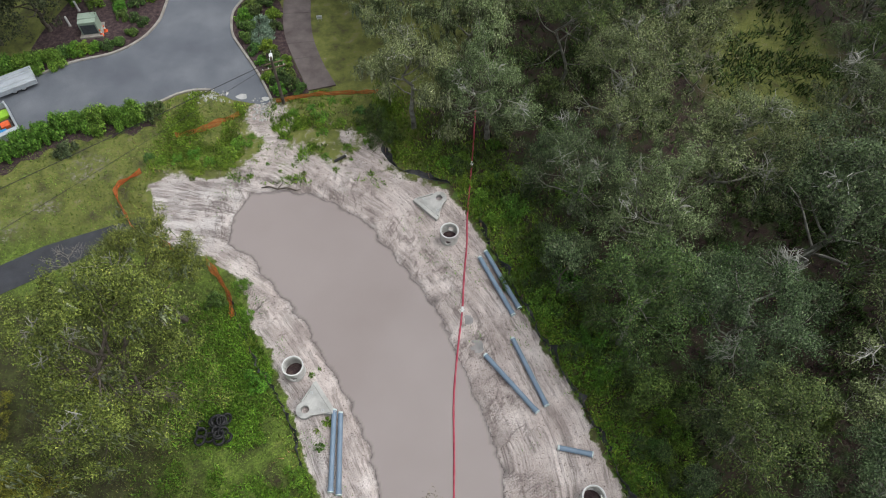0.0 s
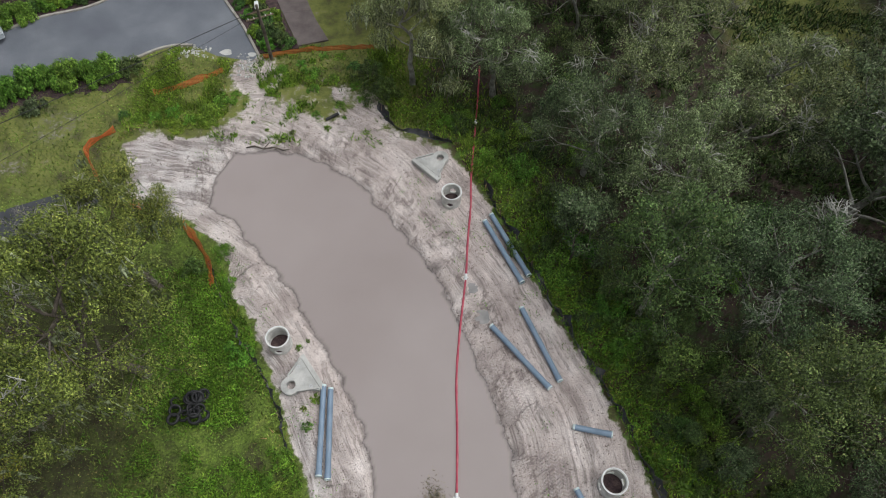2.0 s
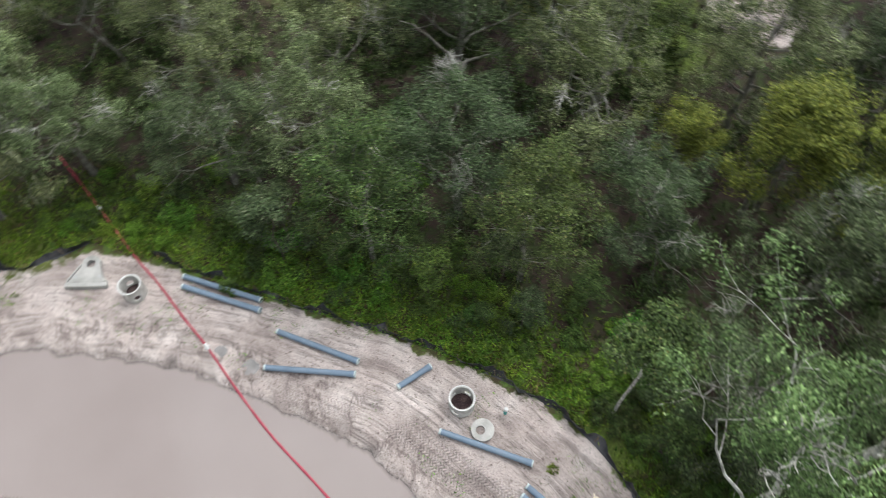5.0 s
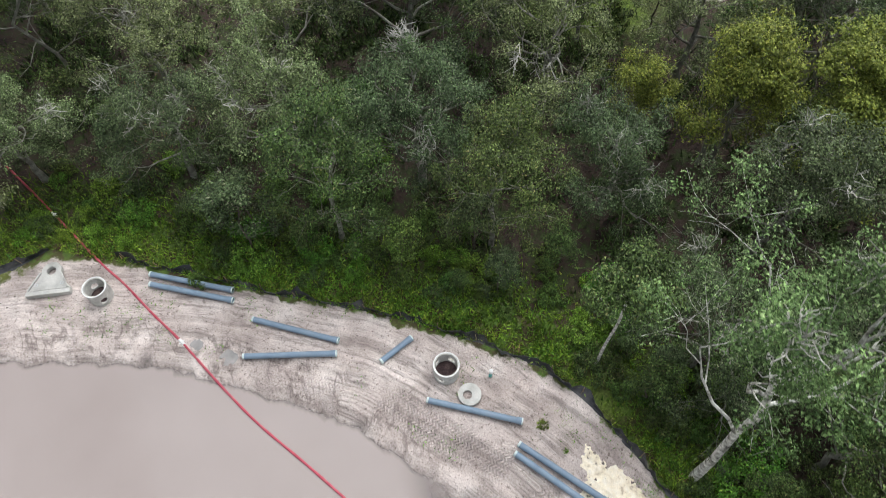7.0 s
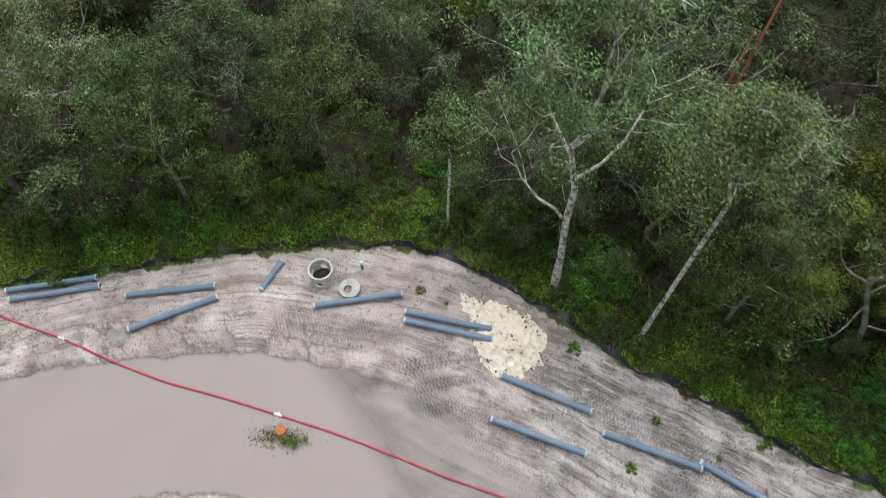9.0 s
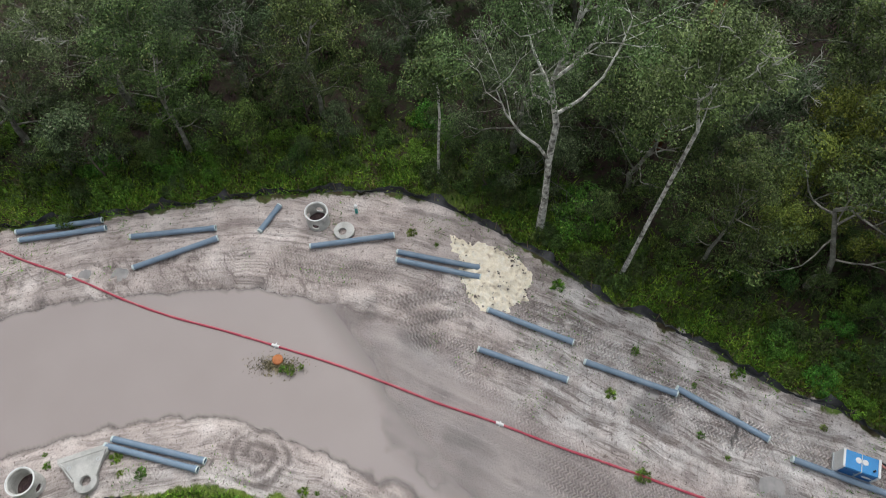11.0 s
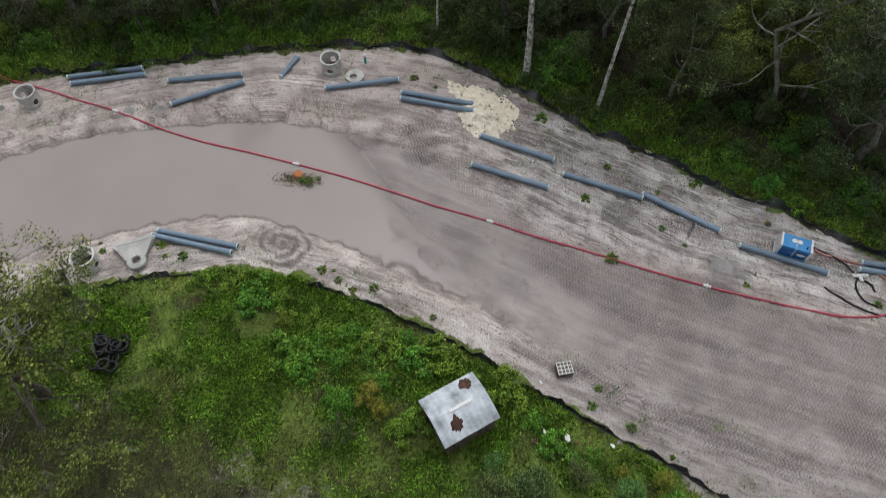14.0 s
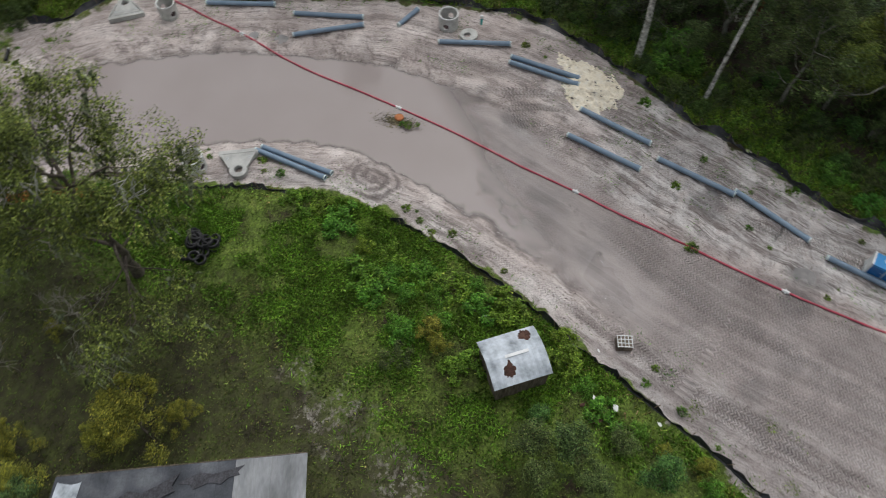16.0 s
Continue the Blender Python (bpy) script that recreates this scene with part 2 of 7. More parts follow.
class Acc:
    """Collects the vertices and faces of one mesh."""

    def __init__(self):
        self.v, self.f = [], []

    def tube(self, pts, radii, sides=6, cap=True):
        base, up = len(self.v), Vector((0.31, 0.17, 0.93))
        for i, p in enumerate(pts):
            d = (Vector(pts[min(i + 1, len(pts) - 1)]) - Vector(pts[max(i - 1, 0)])).normalized()
            a = d.cross(up if abs(d.dot(up)) < 0.95 else Vector((1, 0, 0))).normalized()
            b = d.cross(a)
            for k in range(sides):
                w = 2 * math.pi * k / sides
                q = Vector(p) + radii[i] * (math.cos(w) * a + math.sin(w) * b)
                self.v.append(tuple(q))
        for i in range(len(pts) - 1):
            for k in range(sides):
                a, b = base + i * sides + k, base + i * sides + (k + 1) % sides
                self.f.append((a, b, b + sides, a + sides))
        if cap:
            self.f.append(tuple(base + k for k in range(sides))[::-1])
            self.f.append(tuple(base + (len(pts) - 1) * sides + k for k in range(sides)))

    def ribbon(self, rows):
        """Rows of points of equal length, skinned to quads."""
        base, w = len(self.v), len(rows[0])
        for r in rows:
            self.v.extend(tuple(p) for p in r)
        for i in range(len(rows) - 1):
            for k in range(w - 1):
                a = base + i * w + k
                self.f.append((a, a + 1, a + 1 + w, a + w))

    def mesh(self, name):
        me = bpy.data.meshes.new(name)
        me.from_pydata(self.v, [], self.f)
        me.update()
        return me


def tri_mesh(name, v):
    """A mesh of loose triangles from an array of shape (n, 3, 3)."""
    n = len(v)
    me = bpy.data.meshes.new(name)
    me.vertices.add(3 * n)
    me.loops.add(3 * n)
    me.polygons.add(n)
    me.vertices.foreach_set("co", v.reshape(-1).astype(np.float32))
    me.loops.foreach_set("vertex_index", np.arange(3 * n, dtype=np.int32))
    me.polygons.foreach_set("loop_start", np.arange(0, 3 * n, 3, dtype=np.int32))
    me.update()
    return me


def smooth(me, on=True):
    me.polygons.foreach_set("use_smooth", [on] * len(me.polygons))
    return me


def part(name, shape, material, parent=None, label="", m=None, soft=False):
    """Links a mesh, bmesh or Acc as one object, under parent if given."""
    if isinstance(shape, bmesh.types.BMesh):
        me = bpy.data.meshes.new(name)
        shape.to_mesh(me)
        shape.free()
    elif isinstance(shape, Acc):
        me = shape.mesh(name)
    else:
        me = shape
    if soft:
        smooth(me)
    if not me.materials:
        me.materials.append(material)
    ob = new(name, me)
    if m is not None:
        ob.matrix_basis = m
    if parent:
        ob.parent = parent
    if label:
        ob["label"] = label
    return ob


def thing(name, m, label, category, group="", kind=""):
    ob = new(name)
    ob.empty_display_size = 0.2
    ob.matrix_basis = m
    return tagged(ob, label, category, group, kind)


def box(size, m=None, bevel=0.02, bm=None):
    bm = bm or bmesh.new()
    r = bmesh.ops.create_cube(bm, size=1.0, matrix=(m or Matrix()) @ Matrix.Diagonal((*size, 1)))
    if bevel:
        es = list({e for v in r["verts"] for e in v.link_edges})
        bmesh.ops.bevel(bm, geom=es, offset=bevel, segments=2, affect="EDGES", profile=0.6)
    return bm


def prism(outline, z0, z1, bevel=0.0, holes=()):
    """An upright prism over a plan outline, with holes through it."""
    bm = bmesh.new()
    loops = [list(outline)] + [list(h) for h in holes]
    low = []
    for loop in loops:
        vs = [bm.verts.new((x, y, z0)) for x, y in loop]
        low.append([bm.edges.new((vs[i], vs[(i + 1) % len(vs)])) for i in range(len(vs))])
    res = bmesh.ops.triangle_fill(bm, edges=[e for l in low for e in l], use_beauty=True)
    faces = [f for f in res["geom"] if isinstance(f, bmesh.types.BMFace)]
    ext = bmesh.ops.extrude_face_region(bm, geom=faces)
    bmesh.ops.translate(bm, verts=[g for g in ext["geom"] if isinstance(g, bmesh.types.BMVert)], vec=(0, 0, z1 - z0))
    bmesh.ops.recalc_face_normals(bm, faces=bm.faces)
    if bevel:
        es = [e for e in bm.edges if len(e.link_faces) == 2 and e.calc_face_angle(0) > 0.6]
        bmesh.ops.bevel(bm, geom=es, offset=bevel, segments=2, affect="EDGES")
    return bm


def lathe(profile, sides=32):
    """Turns (radius, z) points round the z axis; the profile is closed."""
    a = Acc()
    n = len(profile)
    for k in range(sides):
        w = 2 * math.pi * k / sides
        a.v.extend((r * math.cos(w), r * math.sin(w), z) for r, z in profile)
    for k in range(sides):
        for i in range(n):
            p, q = k * n, ((k + 1) % sides) * n
            j = (i + 1) % n
            a.f.append((p + i, q + i, q + j, p + j))
    return a


def circle(cx, cy, r, n=24):
    return [(cx + r * math.cos(2 * math.pi * i / n), cy + r * math.sin(2 * math.pi * i / n)) for i in range(n)]


def spline(pts, step=0.5):
    """A smooth polyline through the given points."""
    p = np.array(pts, float)
    p = np.vstack([2 * p[0] - p[1], p, 2 * p[-1] - p[-2]])
    out = []
    for i in range(1, len(p) - 2):
        n = max(1, int(np.linalg.norm(p[i + 1] - p[i]) / step))
        for k in range(n):
            t = k / n
            out.append(0.5 * ((2 * p[i]) + (-p[i - 1] + p[i + 1]) * t + (2 * p[i - 1] - 5 * p[i] + 4 * p[i + 1] - p[i + 2]) * t * t + (-p[i - 1] + 3 * p[i] - 3 * p[i + 1] + p[i + 2]) * t ** 3))
    out.append(p[-2])
    return np.array(out)


def vnoise(x, y, seed=0):
    """Smooth value noise between -1 and 1 on arrays."""
    xi, yi = np.floor(x).astype(np.int64), np.floor(y).astype(np.int64)
    fx, fy = x - xi, y - yi
    fx, fy = fx * fx * (3 - 2 * fx), fy * fy * (3 - 2 * fy)

    def h(a, b):
        k = (a * 374761393 + b * 668265263 + seed * 974634277) & 0xFFFFFFFF
        k = ((k ^ (k >> 13)) * 1274126177) & 0xFFFFFFFF
        return ((k ^ (k >> 16)) & 0xFFFF) / 32767.5 - 1
    return (h(xi, yi) * (1 - fx) + h(xi + 1, yi) * fx) * (1 - fy) + (h(xi, yi + 1) * (1 - fx) + h(xi + 1, yi + 1) * fx) * fy


def fbm(x, y, seed=0, octaves=4):
    return sum(vnoise(x * 2 ** k, y * 2 ** k, seed + k) / 2 ** k for k in range(octaves)) / 1.6


def signed(poly, x, y):
    """Distance to a closed outline, positive inside."""
    p = np.array(poly, float)
    best, inside = np.full(x.shape, 1e9), np.zeros(x.shape, bool)
    for a, b in zip(p, np.roll(p, -1, 0)):
        d = b - a
        t = np.clip(((x - a[0]) * d[0] + (y - a[1]) * d[1]) / (d @ d), 0, 1)
        best = np.minimum(best, (x - a[0] - t * d[0]) ** 2 + (y - a[1] - t * d[1]) ** 2)
        cross = (a[1] > y) != (b[1] > y)
        inside ^= cross & (x < (b[0] - a[0]) * (y - a[1]) / (b[1] - a[1] + 1e-12) + a[0])
    return np.where(inside, 1, -1) * np.sqrt(best)


def step(e0, e1, v):
    t = np.clip((v - e0) / (e1 - e0), 0, 1)
    return t * t * (3 - 2 * t)


# ---- plan ----
EAST = [(-6.3, 41.4), (-5, 38.7), (-0.1, 37), (2.1, 33), (3.6, 30.5), (5.6, 26.4), (7.6, 22.4), (9.9, 18.3), (12.3, 13.6), (15.2, 6.2), (15.6, 2), (14.8, -2), (13.1, -7.7), (11.5, -11.5), (11.2, -14.3), (10.2, -18.8), (8.9, -22.7), (8.5, -26.7), (7.4, -30.2), (6.7, -33.5), (5.5, -45), (5, -80)]
WEST = [(-24.5, 29.2), (-19.8, 28.3), (-16.8, 25.7), (-14.6, 21.2), (-13, 19.2), (-12.1, 17), (-10.0, 13.5), (-8, 9), (-7.2, 4.5), (-7.5, 1), (-7.9, -4), (-8.6, -8.5), (-10, -13.2), (-11, -17.5), (-12.1, -21.6), (-13.5, -25), (-16, -40), (-18, -80)]
SAND = WEST[::-1] + [(-26.1, 31.5), (-27.4, 35.7), (-25.9, 37.1), (-20.5, 37.2), (-19.0, 39.5), (-20.0, 43.5), (-19.5, 46.4), (-16.5, 46.2), (-15, 43.5), (-12.8, 42.4), (-8.6, 43.2)] + EAST
POND = [(-19, 29.9), (-18.9, 33.3), (-17.7, 35.6), (-15.2, 35.9), (-12.6, 35.6), (-10.9, 34.9), (-6.9, 32.7), (-4.3, 29.2), (-2.2, 26.7), (-0.7, 24.8), (1.2, 21.4), (3.5, 15.8), (4.9, 12.6), (5.4, 9), (5.8, 5.5), (5.7, 2.2), (4.0, 0.6), (2.2, -1), (1, -3), (0.2, -4.6), (-0.8, -6.4), (-2.3, -8.4), (-3.8, -10.4), (-5.2, -12.6), (-6.2, -13.2), (-6.0, -10.6), (-5.6, -8.2), (-5.3, -6.3), (-4.8, -3.6), (-4.2, 0.7), (-3.8, 4.3), (-3.5, 7.6), (-3.9, 10.4), (-5.1, 13.4), (-6.9, 16.4), (-9.2, 20), (-12, 23.7), (-14.3, 26), (-16.7, 28.6)]
PLAIN = [(5.6, 3.0), (5.0, -2.5), (2.8, -8), (0.8, -15), (0.7, -23), (1, -33), (2, -80), (-9, -80), (-9.5, -40), (-8, -24), (-7.2, -16), (-6.2, -11), (-5.2, -7.5), (-3.0, -0.5), (3.4, 5.5)]
MIDDLE = [(-34, 34), (-26, 34), (-18, 33), (-11, 28.5), (-4, 20), (0.5, 11), (1.6, 2), (0.2, -8), (-2, -20), (-3, -40), (-4, -90)]
ROAD = [(-60, 33), (-41.6, 41.5), (-37.5, 43.1), (-33.3, 44.0), (-29.2, 45.7), (-27.8, 46.7), (-26.0, 47.5), (-24.2, 47.6), (-21.8, 46.4), (-18.5, 45.9), (-18.0, 46.6), (-20.1, 50.3), (-22.6, 53.9), (-23.8, 55.9), (-24.3, 59.0), (-23.6, 62), (-21, 66), (-21, 95), (-33, 95), (-33, 64), (-32.1, 60.0), (-32.2, 57.3), (-33.3, 54.6), (-35.7, 52.4), (-39.4, 50.9), (-42.4, 48.9), (-60, 41)]
BED_NORTH = [(-31.9, 64), (-31.9, 60), (-32.0, 57.2), (-33.2, 54.4), (-35.6, 52.2), (-39.4, 50.7), (-42.4, 48.7), (-44.5, 50.5), (-44, 55), (-42, 62), (-38, 66)]
ISLAND = [(-18.0, 46.8), (-20.1, 50.3), (-22.6, 53.9), (-23.8, 55.9), (-24.3, 59.0), (-23.4, 61.5), (-20, 61.8), (-19.0, 59.7), (-18.2, 55.8), (-16.4, 51.5), (-14.4, 47.7)]
YARD_BARE = [(-21.5, -1.0, 2.6), (-23.0, -6.5, 2.2), (-20.3, 2.6, 1.4), (-33.5, 37, 2.2), (-36, 33, 2.2), (-38, 30, 2.0)]
WATER_Z = -0.10
WALK = [(-19.6, 66), (-19.2, 61.5), (-18.3, 56.2), (-16.6, 52.1), (-14.5, 47.9), (-11.8, 48.8), (-13.7, 52.2), (-15.3, 56.3), (-16.2, 61.6), (-16.6, 66)]
LANE = [(-60, 12.2), (-34.7, 28.9), (-25.7, 32.9), (-24.9, 31.6), (-29.6, 28.8), (-60, 9.0)]
SMUDGE = [(-0.4, -4.6, 1.6, 0.5), (-1.6, -6.0, 1.6, 0.4), (-3.2, -9.8, 1.6, 0.22), (-4.9, -12.6, 1.4, 0.2), (1.6, -2.6, 1.2, 0.4), (5.3, -15.9, 1.7, 0.65), (2.7, -23.6, 1.6, 0.6), (0.6, -23.4, 1.3, 0.5), (-4.6, -17.8, 1.0, 0.3), (-6.9, -22.8, 1.1, 0.45), (-4.6, -24.2, 1.2, 0.3), (9.6, -4.0, 1.0, 0.35), (-0.6, 25.2, 0.8, 0.6), (4.6, 0.4, 1.2, 0.4), (6.1, 3.6, 1.0, 0.5), (5.2, 11.5, 0.8, 0.4), (6.0, 6.2, 0.8, 0.4)]
GREEN_AT = [(-14.4, 42.3, 1.9), (-11.2, 39.9, 1.5), (-22.3, 37.6, 1.8), (-21.2, 39.8, 2.4), (-27.8, 38.2, 2.0), (-18.9, 40.9, 1.3), (-12.1, 41.6, 2.2), (-15.5, 36.8, 1.0), (-9.1, 40.9, 1.1), (-13.9, 46.4, 2.6), (-11.0, 47, 2.0), (-25, 39.0, 2.4)]
SAND_AT = [(-17.8, 43.6, 1.7), (-13.7, 39.8, 2.0), (-25.7, 35.7, 1.9), (-10.2, 42.6, 1.1), (-10.5, 45.1, 0.9), (-7.6, 40.5, 1.6), (-21.9, 35.4, 2.2), (-17.4, 41.4, 1.1), (-17.3, 37.8, 1.7), (-18.9, 45.3, 1.2), (-9, 38.6, 2.4), (-12, 37.4, 2.4)]
PUDDLES = [(2.7, -23.3, 0.95), (3.0, 21.3, 0.75), (2.2, 23.6, 0.6), (6.1, -15.6, 0.5)]


def along(x, y):
    """Metres along and across the middle line of the works."""
    p = np.array(MIDDLE, float)
    best, s, d = np.full(x.shape, 1e9), np.zeros(x.shape), np.zeros(x.shape)
    run = 0.0
    for a, b in zip(p, p[1:]):
        e = b - a
        n = np.linalg.norm(e)
        t = np.clip(((x - a[0]) * e[0] + (y - a[1]) * e[1]) / (n * n), 0, 1)
        dx, dy = x - a[0] - t * e[0], y - a[1] - t * e[1]
        q = dx * dx + dy * dy
        near = q < best
        s, d = np.where(near, run + t * n, s), np.where(near, np.sign(e[0] * dy - e[1] * dx) * np.sqrt(q), d)
        best, run = np.minimum(best, q), run + n
    return s, d


def terrain(x, y):
    """Height, share of sand, wetness and wheel-track strength of the ground."""
    x, y = np.asarray(x, float), np.asarray(y, float)
    wob = 0.5 * fbm(x * 0.9, y * 0.9, 3) + 0.18 * fbm(x * 3.1, y * 3.1, 5)
    pond = -signed(POND, x, y) + 0.34 * fbm(x * 1.1, y * 1.1, 11, 3) + 0.6 * step(3, -5, y) * fbm(x * 0.5, y * 0.5, 13)
    ins = signed(SAND, x, y)
    rough_n = step(35.5, 38.0, y) * (1 - step(42.5, 44.5, y) * step(-21, -18, x) * step(-14, -16, x))
    far_lot = step(5.4, 4.2, np.hypot((x - 57) * 0.9, y - 17.5) + 1.5 * fbm(x * 0.3, y * 0.3, 9))
    blob = np.zeros_like(x)
    for bx, by, br in GREEN_AT:
        blob = blob - 1.6 * np.exp(-((x - bx) ** 2 + (y - by) ** 2) / (br * br))
    for bx, by, br in SAND_AT:
        blob = blob + 1.6 * np.exp(-((x - bx) ** 2 + (y - by) ** 2) / (br * br))
    sand = step(-0.45 - 1.0 * rough_n, 0.45 + 1.0 * rough_n, np.minimum(ins, 0.6 + 4 * (1 - rough_n)) + wob + rough_n * (blob - 0.5 + 1.0 * fbm(x * 0.8, y * 0.8, 7, 3)))
    sand = np.maximum(sand, far_lot)
    plain = step(-0.6, 1.2, signed(PLAIN, x, y) + 0.6 * fbm(x * 0.7, y * 0.7, 21))
    s, d = along(x, y)
    bank = 0.34 * (1 - np.exp(-np.maximum(pond, 0) / 0.55)) - 0.45 * step(0, 1.6, -pond) - 0.125
    flat = -0.098 + 0.014 * np.clip(pond, -8, 12)
    low = step(-2.2, 1.5, signed(PLAIN, x, y) + 0.9 * fbm(x * 0.5, y * 0.5, 21))
    low = np.where(pond > 0.3, plain, low)
    h = bank * (1 - low) + flat * low
    # the pool shoals gently to the south-east
    shoal = (x - 5.2) * -0.822 + (y - 2.4) * 0.57
    h = np.where((pond < 0.3) & (y < 12), np.maximum(h, -0.1 - 0.013 * np.clip(shoal, -1, 30) - 0.35 * step(5, 12, shoal) * step(0, 6, y)), h)
    ruts = 0.09 * fbm(d * 1.5 + 0.3 * fbm(s * 0.13, d * 0.2, 31), s * 0.08, 32, 3) + 0.05 * fbm(d * 3.4 + 0.4 * fbm(s * 0.25, d * 0.3, 38), s * 0.2, 36, 3)
    clods = 0.14 * fbm(x * 1.7, y * 1.7, 41, 4)
    dry = step(0.1, 1.0, pond)
    h = h + dry * (1 - 0.7 * plain) * (ruts + clods) + dry * plain * (0.03 * fbm(d * 1.4, s * 0.05, 44, 2))
    ditch = np.exp(-((pond - 0.25) / 0.28) ** 2) * (1 - plain)
    h = h - 0.03 * ditch * (0.5 + 0.5 * vnoise(x * 1.7, y * 1.7, 47))
    # turning marks of a digger on the west bank
    ring = np.hypot(x + 5.3, (y - 6.6) * 0.85) + 0.42 * fbm(x * 0.8, y * 0.8, 66, 3) + 0.16 * np.arctan2(y - 6.6, x + 5.3)
    h = h + 0.05 * np.sin(ring * 6.5) * step(2.0, 1.2, ring)
    meadow = 0.30 + 0.14 * fbm(x * 0.23, y * 0.23, 51) + 0.05 * fbm(x * 1.1, y * 1.1, 53)
    far = np.hypot(x, y - 10)
    meadow = meadow + 1.5 * step(150, 900, far) * fbm(x * 0.004, y * 0.004, 57)
    keep = step(0.3, 1.8, -np.maximum(np.maximum(signed(ROAD, x, y), signed(BED_NORTH, x, y)), np.maximum(signed(ISLAND, x, y), np.maximum(signed(WALK, x, y), signed(LANE, x, y) + 0.25))))
    h = np.where(far_lot > 0.01, meadow, h * sand + meadow * (1 - sand))
    h = h * keep + 0.18 * (1 - keep)
    for px, py, pr in PUDDLES:
        q = step(pr * 1.25, pr * 0.8, np.hypot(x - px, y - py))
        h = h * (1 - q) + (h.clip(0.0, 0.12) * 0.2 + 0.02) * q
    scuff = (0.5 + 0.5 * np.cos(ring * 9.0 + 1.2 * fbm(x, y, 67))) * step(2.3, 1.7, ring)
    arc = np.hypot(x + 4.0, y + 7.0)
    arc_on = step(2.0, 3.0, x) * step(9.5, 8.0, x) * step(-3.5, -2, y) * step(6.5, 4, y)
    scuff = np.maximum(scuff, arc_on * step(0.1, 0.7, np.sin(arc * 4.2 + 2.0 * fbm(x * 0.4, y * 0.4, 69))) * 0.2)
    brown = step(-17, -23, x + 3.0 * fbm(x * 0.25, y * 0.25, 64)) * step(26, 20, y)
    bare = np.zeros_like(x)
    for bx, by, br in YARD_BARE:
        bare = np.maximum(bare, step(br, br * 0.3, np.hypot(x - bx, y - by) + 1.6 * fbm(x * 0.8, y * 0.8, 61)))
    wet = np.maximum(step(-0.05, -0.12, h) * (1 - 0.75 * plain * step(-13, -8, y)), plain * (0.2 + 0.6 * step(-5, -12, y))) * sand
    pale = np.maximum(0.4 * step(-6.0, -7.6, d) * step(24, 30, s), 0.7 * step(2.2, -0.3, np.hypot((x + 23.0) / 3.2, (y - 33) / 2.4) - 1)) * sand
    pale = np.maximum(pale, 0.9 * sand * step(-5, -9, y) * step(0.3, 2.0, x - 0.6) * (1 - plain))
    pale = np.maximum(pale, 0.6 * sand * step(2.8, 3.8, pond) * step(-4, -7, d))
    # leaf litter sets in with depth under the wood, and carries painted shade
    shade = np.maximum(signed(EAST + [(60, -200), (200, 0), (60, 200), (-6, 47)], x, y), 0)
    shaded_litter = step(1.0, 5.0, shade + 2.5 * fbm(x * 0.3, y * 0.3, 65)) * (1 - step(9, 5, np.hypot((x - 32.5), (y - 53) * 0.7))) * (1 - step(9, 6, np.hypot((x - 47.5), (y - 29) * 0.6)))
    tread = plain * step(1.5, 4.0, pond)
    wet = np.maximum(wet, 0.7 * sand * step(-9, -18, y) * step(1.5, -1.0, x + 2.0 * fbm(d * 0.5, s * 0.08, 75, 3)))
    shine = plain * step(5.5, 0.5, pond)
    lawn = step(27, 33, y) * (1 - sand)
    tread = tread * (0.5 + 0.5 * step(-0.25, 0.25, fbm(d * 0.75, s * 0.04, 72, 2)))
    tread = np.maximum(tread, 0.75 * sand * step(-0.05, 0.35, fbm(d * 0.55, s * 0.06, 71, 2)) * step(0.6, 1.4, pond) * (1 - 0.8 * step(27, 31, y)))
    smudge = np.zeros_like(x)
    for bx, by, br, k in SMUDGE:
        q = np.hypot(x - bx, y - by) / br + 0.8 * fbm(d * 1.1, s * 0.35, 73, 3)
        smudge = np.maximum(smudge, k * step(1.15, 0.2, q))
    smudge = np.maximum(smudge, 0.35 * scuff * (ring < 2.4))
    scrape = step(3.6, 2.4, pond) * step(0.0, 0.3, pond) * step(4, 10, y) * step(-5, -2, d) + 0.5 * step(0, -4, y) * step(1.5, 4, d) * (1 - plain)
    return h, sand, wet, tread, bare, s, d, pond, pale, shaded_litter, shine, lawn, scuff, brown, smudge * sand, scrape.clip(0, 1) * sand, plain, step(-8, -1.5, ins) * step(-4, -1, x) * (1 - sand) * (1 - np.exp(-(x - 16.8) ** 2 / 5 - (y - 1.2) ** 2 / 5))


# ---- ground: one sheet to the horizon ----
def lines(lo, hi, fine):
    mid = list(np.arange(lo, hi + 1e-6, fine))
    left, right, g = [], [], fine * 1.3
    a, b = lo, hi
    while a > -2400:
        g = min(g * 1.13, 1.6) if a > -75 else g * 1.35
        a -= g
        left.append(a)
    g = fine * 1.3
    while b < 2400:
        g = min(g * 1.13, 1.6) if b < 75 else g * 1.35
        b += g
        right.append(b)
    return np.array(left[::-1] + mid + right)


gx, gy = lines(-28.0, 16.0, 0.2), lines(-37.0, 45.0, 0.2)
X, Y = np.meshgrid(gx, gy)
H, SANDY, WET, TREAD, BARE, S_AL, D_AC, POND_D, PALE, SHADED_LITTER, SHINE, LAWN, SCUFF, BROWN, SMUDGED, SCRAPED, LEVEL, LUSH = [a.ravel() for a in terrain(X, Y)]
